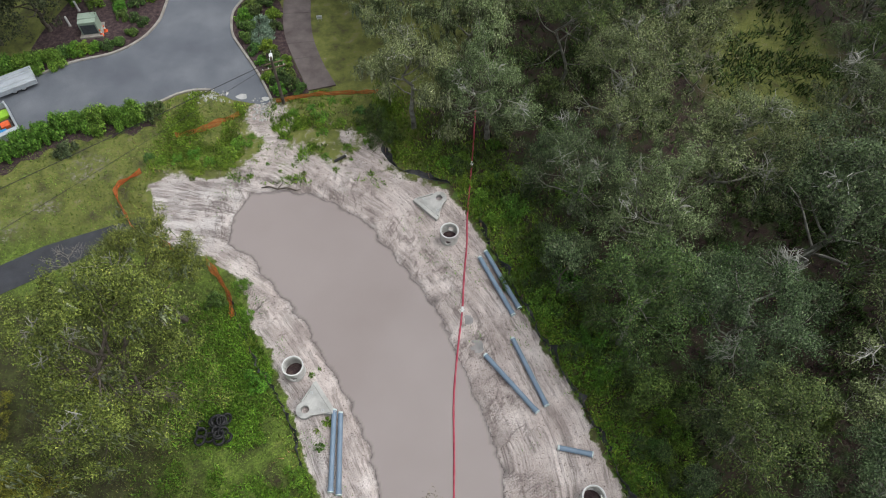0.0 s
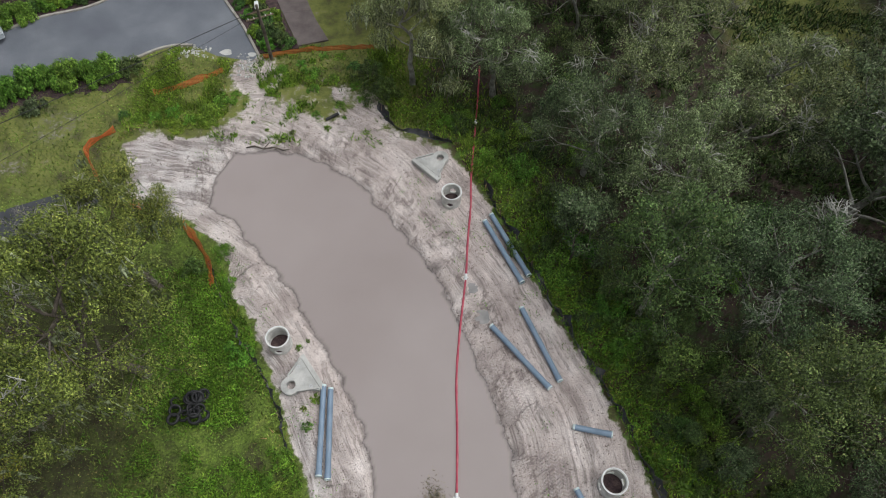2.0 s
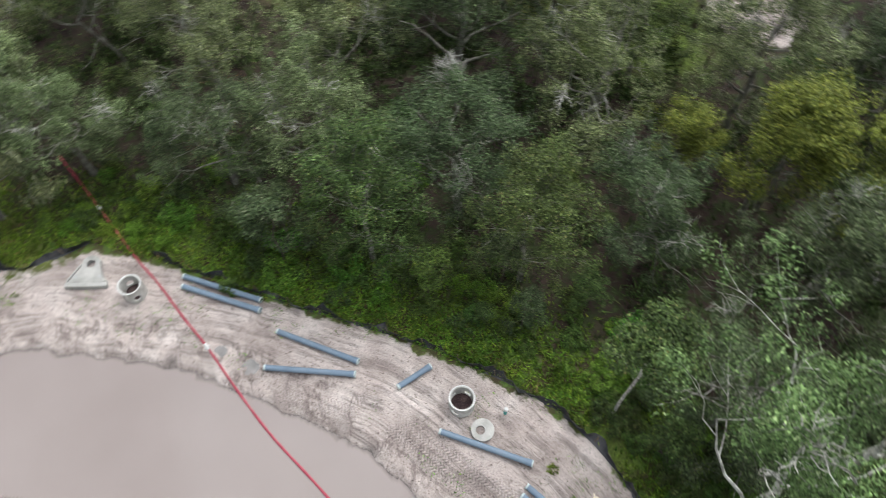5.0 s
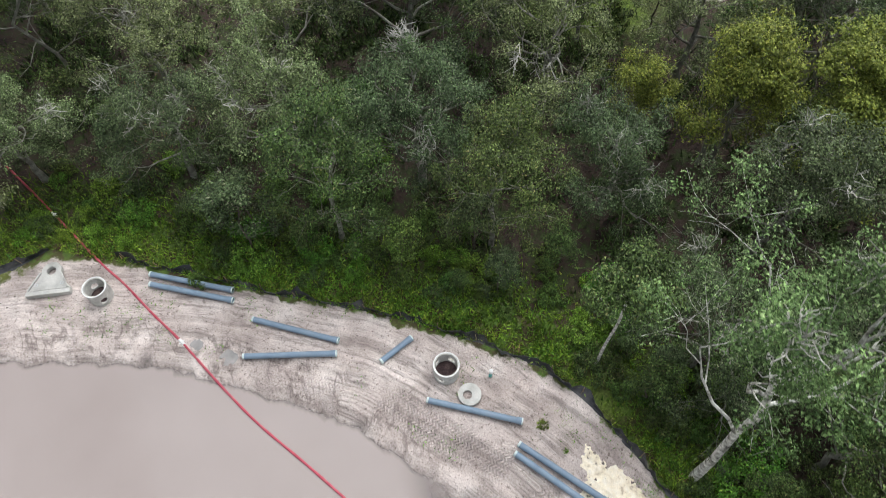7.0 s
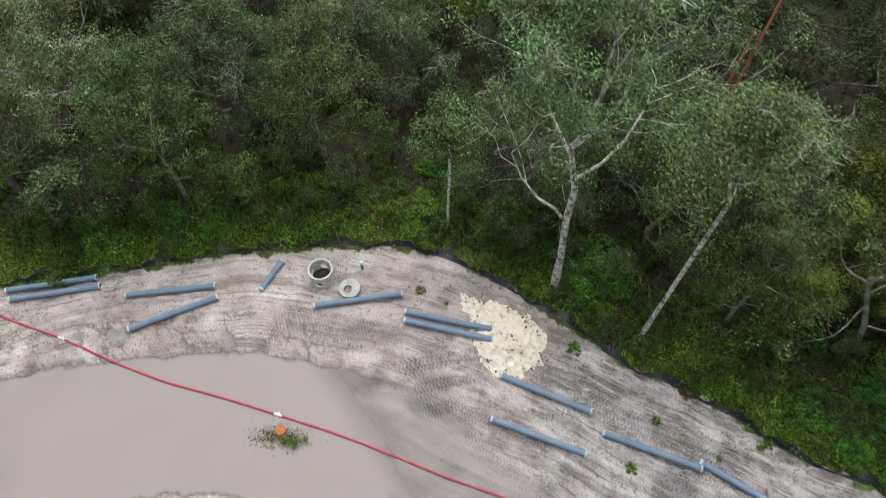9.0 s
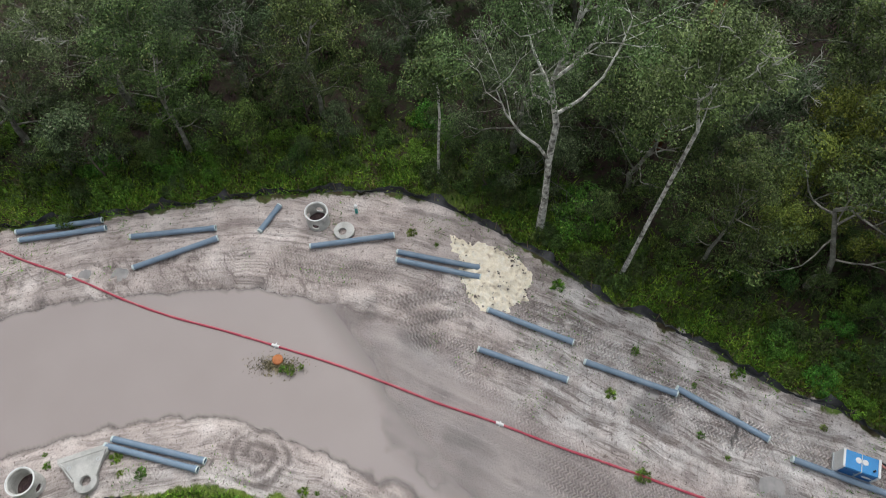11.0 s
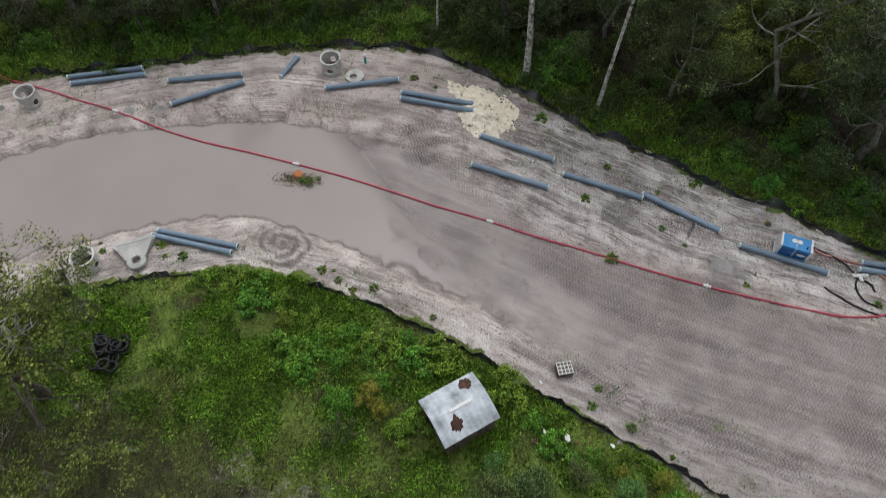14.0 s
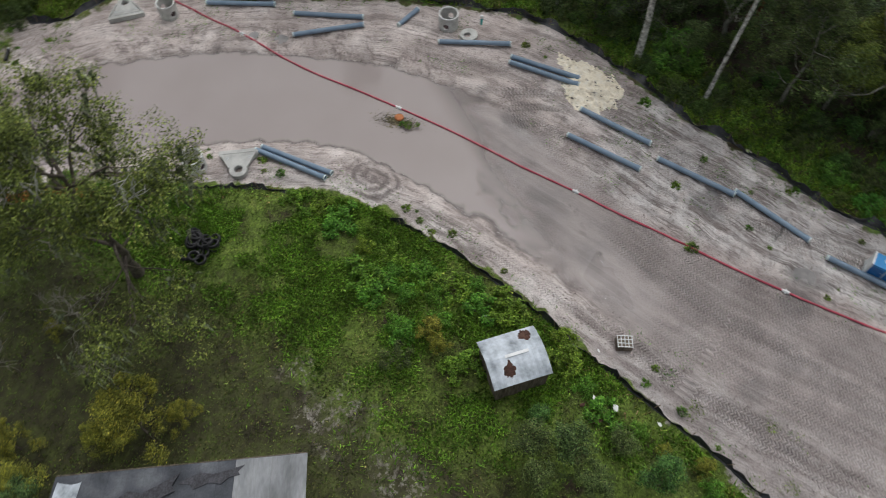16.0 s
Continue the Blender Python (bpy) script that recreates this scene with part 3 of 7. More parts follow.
# wheel tracks that swing round the bend by the pool's end
TURN_R, TURN_A = np.hypot(X + 3.2, Y + 6.0).ravel(), np.arctan2(Y + 6.0, X + 3.2).ravel()
TURNING = (step(0.6, 1.6, POND_D) * step(7.2, 8.0, TURN_R) * step(14.6, 13.4, TURN_R) * step(0.0, 0.35, TURN_A) * step(1.5, 1.1, TURN_A) * step(-0.1, 0.25, fbm(TURN_R * 0.7, TURN_A * 1.1, 79, 2)))
NORTH = (step(35.5, 38.0, Y) * step(-30, -27, X) * step(-3, -6, X)).ravel()
SANDY = SANDY + NORTH * ((0.28 + 0.46 * SANDY) * (step(47.5, 46.5, Y).ravel()) - SANDY) * (step(-3.0, -0.5, signed(SAND, X, Y))).ravel()
nx, ny = len(gx), len(gy)
gm = bpy.data.meshes.new("ground")
idx = (np.arange(ny - 1)[:, None] * nx + np.arange(nx - 1)).ravel()
quads = np.stack([idx, idx + 1, idx + 1 + nx, idx + nx], 1)
gm.vertices.add(nx * ny)
gm.vertices.foreach_set("co", np.stack([X.ravel(), Y.ravel(), H], 1).astype(np.float32).ravel())
gm.loops.add(quads.size)
gm.loops.foreach_set("vertex_index", quads.astype(np.int32).ravel())
gm.polygons.add(len(quads))
gm.polygons.foreach_set("loop_start", np.arange(0, quads.size, 4, dtype=np.int32))
gm.update()
smooth(gm)
for name, data in (("sandy", SANDY), ("wet", WET), ("tread", TREAD), ("bare", BARE), ("along", S_AL), ("across", D_AC), ("shore", POND_D), ("pale", PALE), ("shaded_litter", SHADED_LITTER), ("shine", SHINE), ("lawn", LAWN), ("scuff", SCUFF), ("brown", BROWN), ("smudge", SMUDGED), ("scrape", SCRAPED), ("level", LEVEL), ("lush", LUSH), ("turn_r", TURN_R), ("turn_s", TURN_A * 11.0), ("turning", TURNING)):
    gm.attributes.new(name, "FLOAT", "POINT").data.foreach_set("value", data.astype(np.float32))


HGRID = H.reshape(ny, nx)


def gz(x, y):
    """The ground's height at a place, from the ground sheet itself."""
    i, k = min(max(int(np.searchsorted(gy, y)) - 1, 0), ny - 2), min(max(int(np.searchsorted(gx, x)) - 1, 0), nx - 2)
    v, u = (y - gy[i]) / (gy[i + 1] - gy[i]), (x - gx[k]) / (gx[k + 1] - gx[k])
    return float((HGRID[i, k] * (1 - u) + HGRID[i, k + 1] * u) * (1 - v) + (HGRID[i + 1, k] * (1 - u) + HGRID[i + 1, k + 1] * u) * v)


def ground_mat():
    m = bpy.data.materials.new("sand_and_meadow")
    m.use_nodes = True
    n, l = m.node_tree.nodes, m.node_tree.links
    b = n["Principled BSDF"]
    tc = n.new("ShaderNodeTexCoord")

    def attr(name):
        a = n.new("ShaderNodeAttribute")
        a.attribute_name = name
        return a.outputs["Fac"]

    def noise_tex(scale, detail=5, vec=None, rough=0.55):
        t = n.new("ShaderNodeTexNoise")
        t.inputs["Scale"].default_value, t.inputs["Detail"].default_value, t.inputs["Roughness"].default_value = scale, detail, rough
        l.new(vec or tc.outputs["Object"], t.inputs["Vector"])
        return t.outputs["Fac"]

    def ramp(fac, stops):
        r = n.new("ShaderNodeValToRGB")
        while len(r.color_ramp.elements) < len(stops):
            r.color_ramp.elements.new(0.5)
        for e, (p, c) in zip(r.color_ramp.elements, stops):
            e.position, e.color = p, (*c, 1)
        l.new(fac, r.inputs["Fac"])
        return r.outputs["Color"]

    def math_node(op, a, b2=None, c=None):
        k = n.new("ShaderNodeMath")
        k.operation = op
        for i, v in enumerate((a, b2, c)):
            if v is None:
                continue
            if isinstance(v, (int, float)):
                k.inputs[i].default_value = v
            else:
                l.new(v, k.inputs[i])
        return k.outputs[0]

    def mix(fac, a, b2, mode="MIX"):
        k = n.new("ShaderNodeMix")
        k.data_type, k.blend_type = "RGBA", mode
        for sock, v in ((k.inputs[0], fac), (k.inputs[6], a), (k.inputs[7], b2)):
            if isinstance(v, (int, float)):
                sock.default_value = v
            elif isinstance(v, tuple):
                sock.default_value = (*v, 1)
            else:
                l.new(v, sock)
        return k.outputs[2]

    warp = math_node("MULTIPLY", math_node("SUBTRACT", noise_tex(0.22, 3), 0.5), 0.9)
    bent = math_node("ADD", attr("across"), warp)

    def flow_noise(fa, fc, detail, rough):
        v = n.new("ShaderNodeCombineXYZ")
        l.new(math_node("MULTIPLY", attr("along"), fa), v.inputs[0])
        l.new(math_node("MULTIPLY", bent, fc), v.inputs[1])
        return noise_tex(1.0, detail, v.outputs[0], rough)

    streak, damp, scratch = flow_noise(0.20, 1.3, 6, 0.62), flow_noise(0.16, 0.45, 7, 0.68), flow_noise(0.55, 4.2, 5, 0.6)
    patch, grain, pebble = noise_tex(0.35, 6), noise_tex(7.0, 5, rough=0.7), noise_tex(2.2, 6, rough=0.65)
    def lines_of(fac, width):
        """Thin lines where a noise crosses its middle."""
        return ramp(math_node("ABSOLUTE", math_node("SUBTRACT", fac, 0.5)), [(0.0, (1, 1, 1)), (width, (0, 0, 0))])

    # dark lines that stand in for the shadow inside ruts and bucket gouges
    rut_shade = lines_of(flow_noise(0.07, 0.85, 6, 0.62), 0.045)
    fine_rut_shade = lines_of(flow_noise(0.20, 2.4, 5, 0.6), 0.045)
    ov = n.new("ShaderNodeCombineXYZ")
    l.new(math_node("MULTIPLY", math_node("ADD", attr("along"), math_node("MULTIPLY", bent, 0.55)), 0.95), ov.inputs[0])
    l.new(math_node("MULTIPLY", math_node("SUBTRACT", bent, math_node("MULTIPLY", attr("along"), 0.5)), 0.32), ov.inputs[1])
    bucket = noise_tex(1.0, 4, ov.outputs[0], 0.55)
    gouge_shade = math_node("MULTIPLY", lines_of(bucket, 0.05), attr("scrape"))
    broken = ramp(noise_tex(0.55, 7, rough=0.65), [(0.42, (0, 0, 0)), (0.53, (1, 1, 1))])
    dry_sand = ramp(patch, [(0.36, (0.425, 0.368, 0.346)), (0.50, (0.52, 0.458, 0.432)), (0.64, (0.645, 0.588, 0.56))])
    driven = ramp(noise_tex(0.42, 4), [(0.38, (0.25, 0.25, 0.25)), (0.54, (1, 1, 1))])
    dry_sand = mix(math_node("MULTIPLY", driven, 0.66), dry_sand, ramp(streak, [(0.34, (0.55, 0.54, 0.53)), (0.43, (0.90, 0.89, 0.88)), (0.56, (1.05, 1.05, 1.05)), (0.70, (1.28, 1.29, 1.30))]), "MULTIPLY")
    white_sand = ramp(streak, [(0.32, (0.19, 0.18, 0.175)), (0.42, (0.42, 0.40, 0.39)), (0.58, (0.66, 0.64, 0.625))])
    dry_sand = mix(math_node("MULTIPLY", attr("pale"), ramp(noise_tex(0.9, 5), [(0.30, (0.2, 0.2, 0.2)), (0.55, (1, 1, 1))])), dry_sand, white_sand)
    dry_sand = mix(math_node("MULTIPLY", ramp(damp, [(0.56, (0, 0, 0)), (0.60, (1, 1, 1))]), 0.42), dry_sand, (0.20, 0.167, 0.156))
    dry_sand = mix(math_node("MULTIPLY", driven, 0.6), dry_sand, ramp(scratch, [(0.32, (0.55, 0.54, 0.53)), (0.42, (1, 1, 1)), (0.68, (1.12, 1.12, 1.12))]), "MULTIPLY")
    off_plain = math_node("SUBTRACT", 1.0, math_node("MULTIPLY", attr("level"), 0.75))
    # rut and gouge shadow mixed into the sand colour, pale fill between gouges
    dry_sand = mix(math_node("MULTIPLY", math_node("MULTIPLY", rut_shade, broken), math_node("MULTIPLY", off_plain, math_node("ADD", 0.55, math_node("MULTIPLY", attr("pale"), 0.4)))), dry_sand, (0.15, 0.122, 0.112))
    dry_sand = mix(math_node("MULTIPLY", math_node("MULTIPLY", fine_rut_shade, broken), math_node("MULTIPLY", off_plain, 0.28)), dry_sand, (0.17, 0.142, 0.13))
    dry_sand = mix(math_node("MULTIPLY", math_node("MULTIPLY", gouge_shade, broken), 0.7), dry_sand, (0.13, 0.105, 0.097))
    dry_sand = mix(math_node("MULTIPLY", math_node("MULTIPLY", ramp(bucket, [(0.52, (0, 0, 0)), (0.60, (1, 1, 1))]), attr("scrape")), 0.16), dry_sand, (0.47, 0.43, 0.41))
    dry_sand = mix(math_node("MULTIPLY", math_node("MULTIPLY", attr("scuff"), ramp(noise_tex(1.4, 5), [(0.38, (0.2, 0.2, 0.2)), (0.55, (1, 1, 1))])), 0.8), dry_sand, (0.14, 0.112, 0.102))
    wet_sand = ramp(streak, [(0.3, (0.150, 0.126, 0.121)), (0.5, (0.212, 0.182, 0.175)), (0.7, (0.29, 0.256, 0.247))])
    sand_col = mix(math_node("MULTIPLY", attr("wet"), 0.88), dry_sand, wet_sand)
    # damp dark clods and churned earth
    churn = ramp(pebble, [(0.31, (0.40, 0.37, 0.36)), (0.39, (0.94, 0.93, 0.92)), (0.6, (1.06, 1.06, 1.06))])
    sand_col = mix(math_node("SUBTRACT", 0.9, math_node("MULTIPLY", attr("level"), 0.55)), sand_col, churn, "MULTIPLY")
    speck = ramp(noise_tex(5.5, 3, rough=0.6), [(0.31, (0.36, 0.33, 0.31)), (0.385, (1, 1, 1))])
    sand_col = mix(math_node("SUBTRACT", 0.85, math_node("MULTIPLY", attr("level"), 0.45)), sand_col, speck, "MULTIPLY")
    sand_col = mix(0.8, sand_col, ramp(noise_tex(11.0, 4, rough=0.75), [(0.34, (0.62, 0.60, 0.58)), (0.5, (1, 1, 1)), (0.66, (1.22, 1.22, 1.22))]), "MULTIPLY")
    rim = math_node("MULTIPLY", ramp(attr("shore"), [(0.0, (1, 1, 1)), (0.45, (0, 0, 0))]), ramp(noise_tex(0.8, 6, rough=0.65), [(0.42, (0, 0, 0)), (0.56, (1, 1, 1))]))
    sand_col = mix(math_node("MULTIPLY", rim, math_node("MAXIMUM", math_node("SUBTRACT", 0.32, attr("shine")), 0.0)), sand_col, (0.105, 0.085, 0.075))
    silt = ramp(noise_tex(0.33, 4), [(0.36, (0.355, 0.312, 0.297)), (0.52, (0.315, 0.277, 0.264)), (0.66, (0.245, 0.222, 0.216))])
    sand_col = mix(math_node("MULTIPLY", attr("shine"), 0.9), sand_col, silt)
    sand_col = mix(math_node("MULTIPLY", attr("smudge"), 0.9), sand_col, ramp(flow_noise(0.3, 1.6, 4, 0.6), [(0.35, (0.040, 0.040, 0.044)), (0.62, (0.105, 0.10, 0.10))]))
    wash = ramp(flow_noise(0.035, 0.55, 6, 0.62), [(0.36, (0.78, 0.77, 0.77)), (0.5, (1, 1, 1)), (0.62, (1.22, 1.22, 1.22))])
    sand_col = mix(math_node("MULTIPLY", attr("level"), 0.9), sand_col, wash, "MULTIPLY")
    # chevron marks of wheels, lane by lane, with relief shading put into the colour
    slot = math_node("MULTIPLY", math_node("ADD", attr("across"), math_node("MULTIPLY", warp, 0.12)), 2.1)
    lane = math_node("ABSOLUTE", math_node("SUBTRACT", math_node("FRACT", slot), 0.5))
    wave = math_node("SINE", math_node("ADD", math_node("MULTIPLY", attr("along"), 27.0), math_node("MULTIPLY", lane, 9.0)))
    tyre = math_node("MULTIPLY", math_node("MULTIPLY", math_node("MULTIPLY", wave, 1.6), attr("tread")), ramp(noise_tex(0.5, 4), [(0.36, (0.3, 0.3, 0.3)), (0.52, (1, 1, 1))]))
    slot2 = math_node("ABSOLUTE", math_node("SUBTRACT", math_node("FRACT", math_node("MULTIPLY", attr("turn_r"), 1.8)), 0.5))
    wave2 = math_node("SINE", math_node("ADD", math_node("MULTIPLY", attr("turn_s"), 27.0), math_node("MULTIPLY", slot2, 7.0)))
    tyre = math_node("ADD", math_node("MULTIPLY", tyre, math_node("SUBTRACT", 1.0, attr("turning"))), math_node("MULTIPLY", math_node("MULTIPLY", wave2, 1.8), attr("turning")))
    sand_col = mix(math_node("MULTIPLY", math_node("MULTIPLY", ramp(slot2, [(0.38, (0, 0, 0)), (0.45, (1, 1, 1))]), attr("turning")), 0.45), sand_col, (0.19, 0.157, 0.147))
    dent_shade = math_node("MINIMUM", math_node("MAXIMUM", tyre, 0.0), 1.0)
    crest_light = math_node("MINIMUM", math_node("MAXIMUM", math_node("MULTIPLY", tyre, -1.0), 0.0), 1.0)
    sand_col = mix(math_node("MULTIPLY", dent_shade, 0.42), sand_col, (0.205, 0.17, 0.158))
    sand_col = mix(math_node("MULTIPLY", crest_light, 0.28), sand_col, (0.50, 0.455, 0.435))
    edge = math_node("MULTIPLY", ramp(lane, [(0.40, (0, 0, 0)), (0.49, (1, 1, 1))]), math_node("MULTIPLY", attr("level"), ramp(flow_noise(0.05, 0.8, 3, 0.5), [(0.45, (0, 0, 0)), (0.6, (1, 1, 1))])))
    sand_col = mix(math_node("MULTIPLY", edge, 0.22), sand_col, (0.47, 0.425, 0.405))
    side = math_node("MULTIPLY", math_node("MULTIPLY", ramp(lane, [(0.36, (0, 0, 0)), (0.42, (1, 1, 1)), (0.47, (0.2, 0.2, 0.2))]), attr("tread")), math_node("SUBTRACT", 1.0, attr("level")))
    sand_col = mix(math_node("MULTIPLY", side, 0.45), sand_col, (0.17, 0.14, 0.13))
    turf = ramp(noise_tex(0.55, 8, rough=0.62), [(0.32, (0.045, 0.034, 0.018)), (0.42, (0.070, 0.096, 0.018)), (0.58, (0.115, 0.175, 0.026)), (0.72, (0.165, 0.20, 0.046))])
    turf = mix(0.75, turf, ramp(noise_tex(3.2, 6, rough=0.7), [(0.34, (0.5, 0.47, 0.5)), (0.5, (1, 1, 1)), (0.66, (1.5, 1.5, 1.35))]), "MULTIPLY")
    turf = mix(0.7, turf, ramp(grain, [(0.3, (0.25, 0.25, 0.25)), (0.7, (1.8, 1.8, 1.8))]), "MULTIPLY")
    lawn_col = ramp(noise_tex(0.7, 8, rough=0.65), [(0.32, (0.070, 0.066, 0.032)), (0.44, (0.115, 0.13, 0.032)), (0.58, (0.175, 0.195, 0.046)), (0.68, (0.20, 0.19, 0.085)), (0.76, (0.34, 0.32, 0.27))])
    turf = mix(attr("lawn"), turf, lawn_col)
    turf = mix(math_node("MULTIPLY", attr("brown"), 0.9), turf, ramp(noise_tex(1.1, 7, rough=0.65), [(0.34, (0.024, 0.019, 0.011)), (0.47, (0.044, 0.039, 0.018)), (0.58, (0.060, 0.064, 0.022)), (0.70, (0.09, 0.11, 0.030))]))
    soil = ramp(pebble, [(0.35, (0.10, 0.085, 0.065)), (0.55, (0.24, 0.22, 0.19)), (0.68, (0.42, 0.40, 0.37))])
    turf = mix(math_node("MULTIPLY", attr("bare"), ramp(noise_tex(2.6, 8, rough=0.75), [(0.50, (0, 0, 0)), (0.56, (0.85, 0.85, 0.85))])), turf, soil)
    # brown litter and green floor, darkened in colour for shade below the crowns
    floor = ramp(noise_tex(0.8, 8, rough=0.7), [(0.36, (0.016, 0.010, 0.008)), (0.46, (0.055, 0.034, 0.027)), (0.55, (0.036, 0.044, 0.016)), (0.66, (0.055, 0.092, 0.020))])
    turf = mix(attr("shaded_litter"), turf, floor)
    ragged = math_node("ADD", attr("sandy"), math_node("MULTIPLY", math_node("SUBTRACT", noise_tex(1.6, 7, rough=0.7), 0.5), 1.7))
    turf = mix(attr("lush"), turf, ramp(noise_tex(0.9, 7, rough=0.65), [(0.34, (0.045, 0.028, 0.020)), (0.44, (0.066, 0.050, 0.026)), (0.54, (0.080, 0.145, 0.026)), (0.66, (0.13, 0.225, 0.036))]))
    l.new(mix(ramp(ragged, [(0.36, (0, 0, 0)), (0.64, (1, 1, 1))]), turf, sand_col), b.inputs["Base Color"])
    rough = math_node("SUBTRACT", math_node("SUBTRACT", 0.95, math_node("MULTIPLY", attr("wet"), 0.25)), math_node("MULTIPLY", attr("shine"), 0.5))
    l.new(rough, b.inputs["Roughness"])
    height = math_node("ADD", math_node("ADD", math_node("MULTIPLY", grain, 0.35), math_node("MULTIPLY", streak, 0.16)), math_node("MULTIPLY", tyre, 0.2))
    bp = n.new("ShaderNodeBump")
    bp.inputs["Strength"].default_value, bp.inputs["Distance"].default_value = 1.0, 0.2
    l.new(height, bp.inputs["Height"])
    l.new(bp.outputs[0], b.inputs["Normal"])
    return m


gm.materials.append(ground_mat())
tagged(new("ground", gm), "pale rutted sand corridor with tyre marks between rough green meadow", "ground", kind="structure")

# ---- water: a milky brown pool in the excavation ----
def water_mat(shallow=False):
    m = bpy.data.materials.new("silty_water")
    m.use_nodes = True
    n, l = m.node_tree.nodes, m.node_tree.links
    b = n["Principled BSDF"]
    tc, nz, big = n.new("ShaderNodeTexCoord"), n.new("ShaderNodeTexNoise"), n.new("ShaderNodeTexNoise")
    nz.inputs["Scale"].default_value, nz.inputs["Detail"].default_value = 1.2, 3
    big.inputs["Scale"].default_value, big.inputs["Detail"].default_value = 0.09, 3
    l.new(tc.outputs["Object"], nz.inputs["Vector"])
    l.new(tc.outputs["Object"], big.inputs["Vector"])
    r = n.new("ShaderNodeValToRGB")
    r.color_ramp.elements[0].position, r.color_ramp.elements[0].color = 0.35, (0.300, 0.258, 0.246, 1)
    r.color_ramp.elements[1].position, r.color_ramp.elements[1].color = 0.65, (0.335, 0.292, 0.280, 1)
    l.new(big.outputs["Fac"], r.inputs["Fac"])
    l.new(r.outputs[0], b.inputs["Base Color"])
    bp = n.new("ShaderNodeBump")
    bp.inputs["Strength"].default_value, bp.inputs["Distance"].default_value = 0.03, 0.02
    l.new(nz.outputs["Fac"], bp.inputs["Height"])
    l.new(bp.outputs[0], b.inputs["Normal"])
    b.inputs["Roughness"].default_value, b.inputs["IOR"].default_value, b.inputs["Specular IOR Level"].default_value = 0.06, 1.33, 0.5
    if shallow:
        at = n.new("ShaderNodeAttribute")
        at.attribute_name = "murk"
        l.new(at.outputs["Fac"], b.inputs["Alpha"])
    return m


wa = Acc()
wx, wy = np.arange(-21, 8.1, 0.16), np.arange(-16, 38.1, 0.16)
wa.ribbon([[(x, y, WATER_Z) for x in wx] for y in wy])
WX, WY = np.meshgrid(wx, wy)
TW = terrain(WX.ravel(), WY.ravel())
near_pool = TW[7] < 1.2
wa.f = [f for f in wa.f if near_pool[f[0]] or near_pool[f[2]]]
wm = wa.mesh("water")
south = step(2.0, -2.0, WY.ravel())
murk = step(-0.002, 0.05 + 0.015 * south, WATER_Z - TW[0] - 0.012 * south * fbm(TW[6] * 1.2, TW[5] * 0.25, 83, 3))
wm.attributes.new("murk", "FLOAT", "POINT").data.foreach_set("value", murk.astype(np.float32))
tagged(part("water", wm, water_mat(True)), "still milky brown flood water filling the excavation", "water", kind="structure")

silt_water = mat("grey_puddle_water", [(0.17, 0.165, 0.165), (0.25, 0.24, 0.235), (0.30, 0.285, 0.275)], 1.2, 0.08, 0.02, 6, fine=0.05)
for px, py, pr in PUDDLES:
    r3 = np.random.default_rng(int(abs(px * 100)))
    o = [(px + pr * (0.72 + 0.30 * r3.normal()) * math.cos(w), py + pr * (1.15 + 0.30 * r3.normal()) * math.sin(w)) for w in np.linspace(0, 2 * math.pi, 18)[:-1]]
    pts = spline(o + o[:1], 0.12)[:-1]
    tagged(part("puddle_water", prism([tuple(p) for p in pts], gz(px, py) - 0.03, gz(px, py) + 0.008), silt_water), "shallow grey puddle in the rutted sand", "puddle", kind="structure")

# ---- road, kerbs and walk ----
tagged(part("road", prism(ROAD, -0.4, 0.20), M_ASPHALT), "worn grey asphalt road with a broken end at the sand", "road", kind="structure")
tagged(part("ground_bed", prism(BED_NORTH, -0.4, 0.26), M_MULCH), "dark mulch planting bed beside the road", "planting bed", kind="structure")
tagged(part("ground_island", prism(ISLAND, -0.4, 0.27), M_MULCH), "dark mulch island between road and walk", "planting bed", kind="structure")


def kerb(line, label):
    pts = spline(line, 0.6)
    a = Acc()
    rows = []
    for i, p in enumerate(pts):
        d = pts[min(i + 1, len(pts) - 1)] - pts[max(i - 1, 0)]
        d /= np.linalg.norm(d)
        nrm = np.array([-d[1], d[0]])
        w = 0.13
        q = [(-w, -0.3), (-w, 0.33), (-w * 0.7, 0.36), (w * 0.7, 0.36), (w, 0.33), (w, -0.3)]
        rows.append([(p[0] + nrm[0] * o, p[1] + nrm[1] * o, z) for o, z in q])
    a.ribbon(rows)
    tagged(part("kerb", a, M_KERB), label, "kerb", "kerbs along the road", "structure")


kerb([(-31.95, 64), (-31.95, 60), (-32.05, 57.2), (-33.2, 54.45), (-35.6, 52.25), (-39.4, 50.75), (-42.4, 48.8), (-46, 47)], "stained concrete kerb round the mulch bed")
kerb([(-29.6, 45.4), (-28.6, 46.1), (-27.5, 46.9), (-26.0, 47.5), (-24.3, 47.6)], "pale concrete kerb curving round the grass")
kerb([(-17.9, 46.5), (-20.1, 50.3), (-22.6, 53.9), (-23.8, 55.9), (-24.3, 59.0), (-23.4, 61.6)], "stained concrete kerb of the planted island")

# the walk is cast in slabs
wl_l, wl_r = spline([(-19.6, 66), (-19.2, 61.5), (-18.3, 56.2), (-16.6, 52.1), (-14.5, 47.9)], 0.25), spline([(-16.6, 66), (-16.2, 61.6), (-15.3, 56.3), (-13.7, 52.2), (-11.8, 48.8)], 0.25)


def resample(p, n):
    d = np.concatenate([[0], np.cumsum(np.linalg.norm(np.diff(p, axis=0), axis=1))])
    return np.stack([np.interp(np.linspace(0, d[-1], n), d, p[:, i]) for i in (0, 1)], 1)


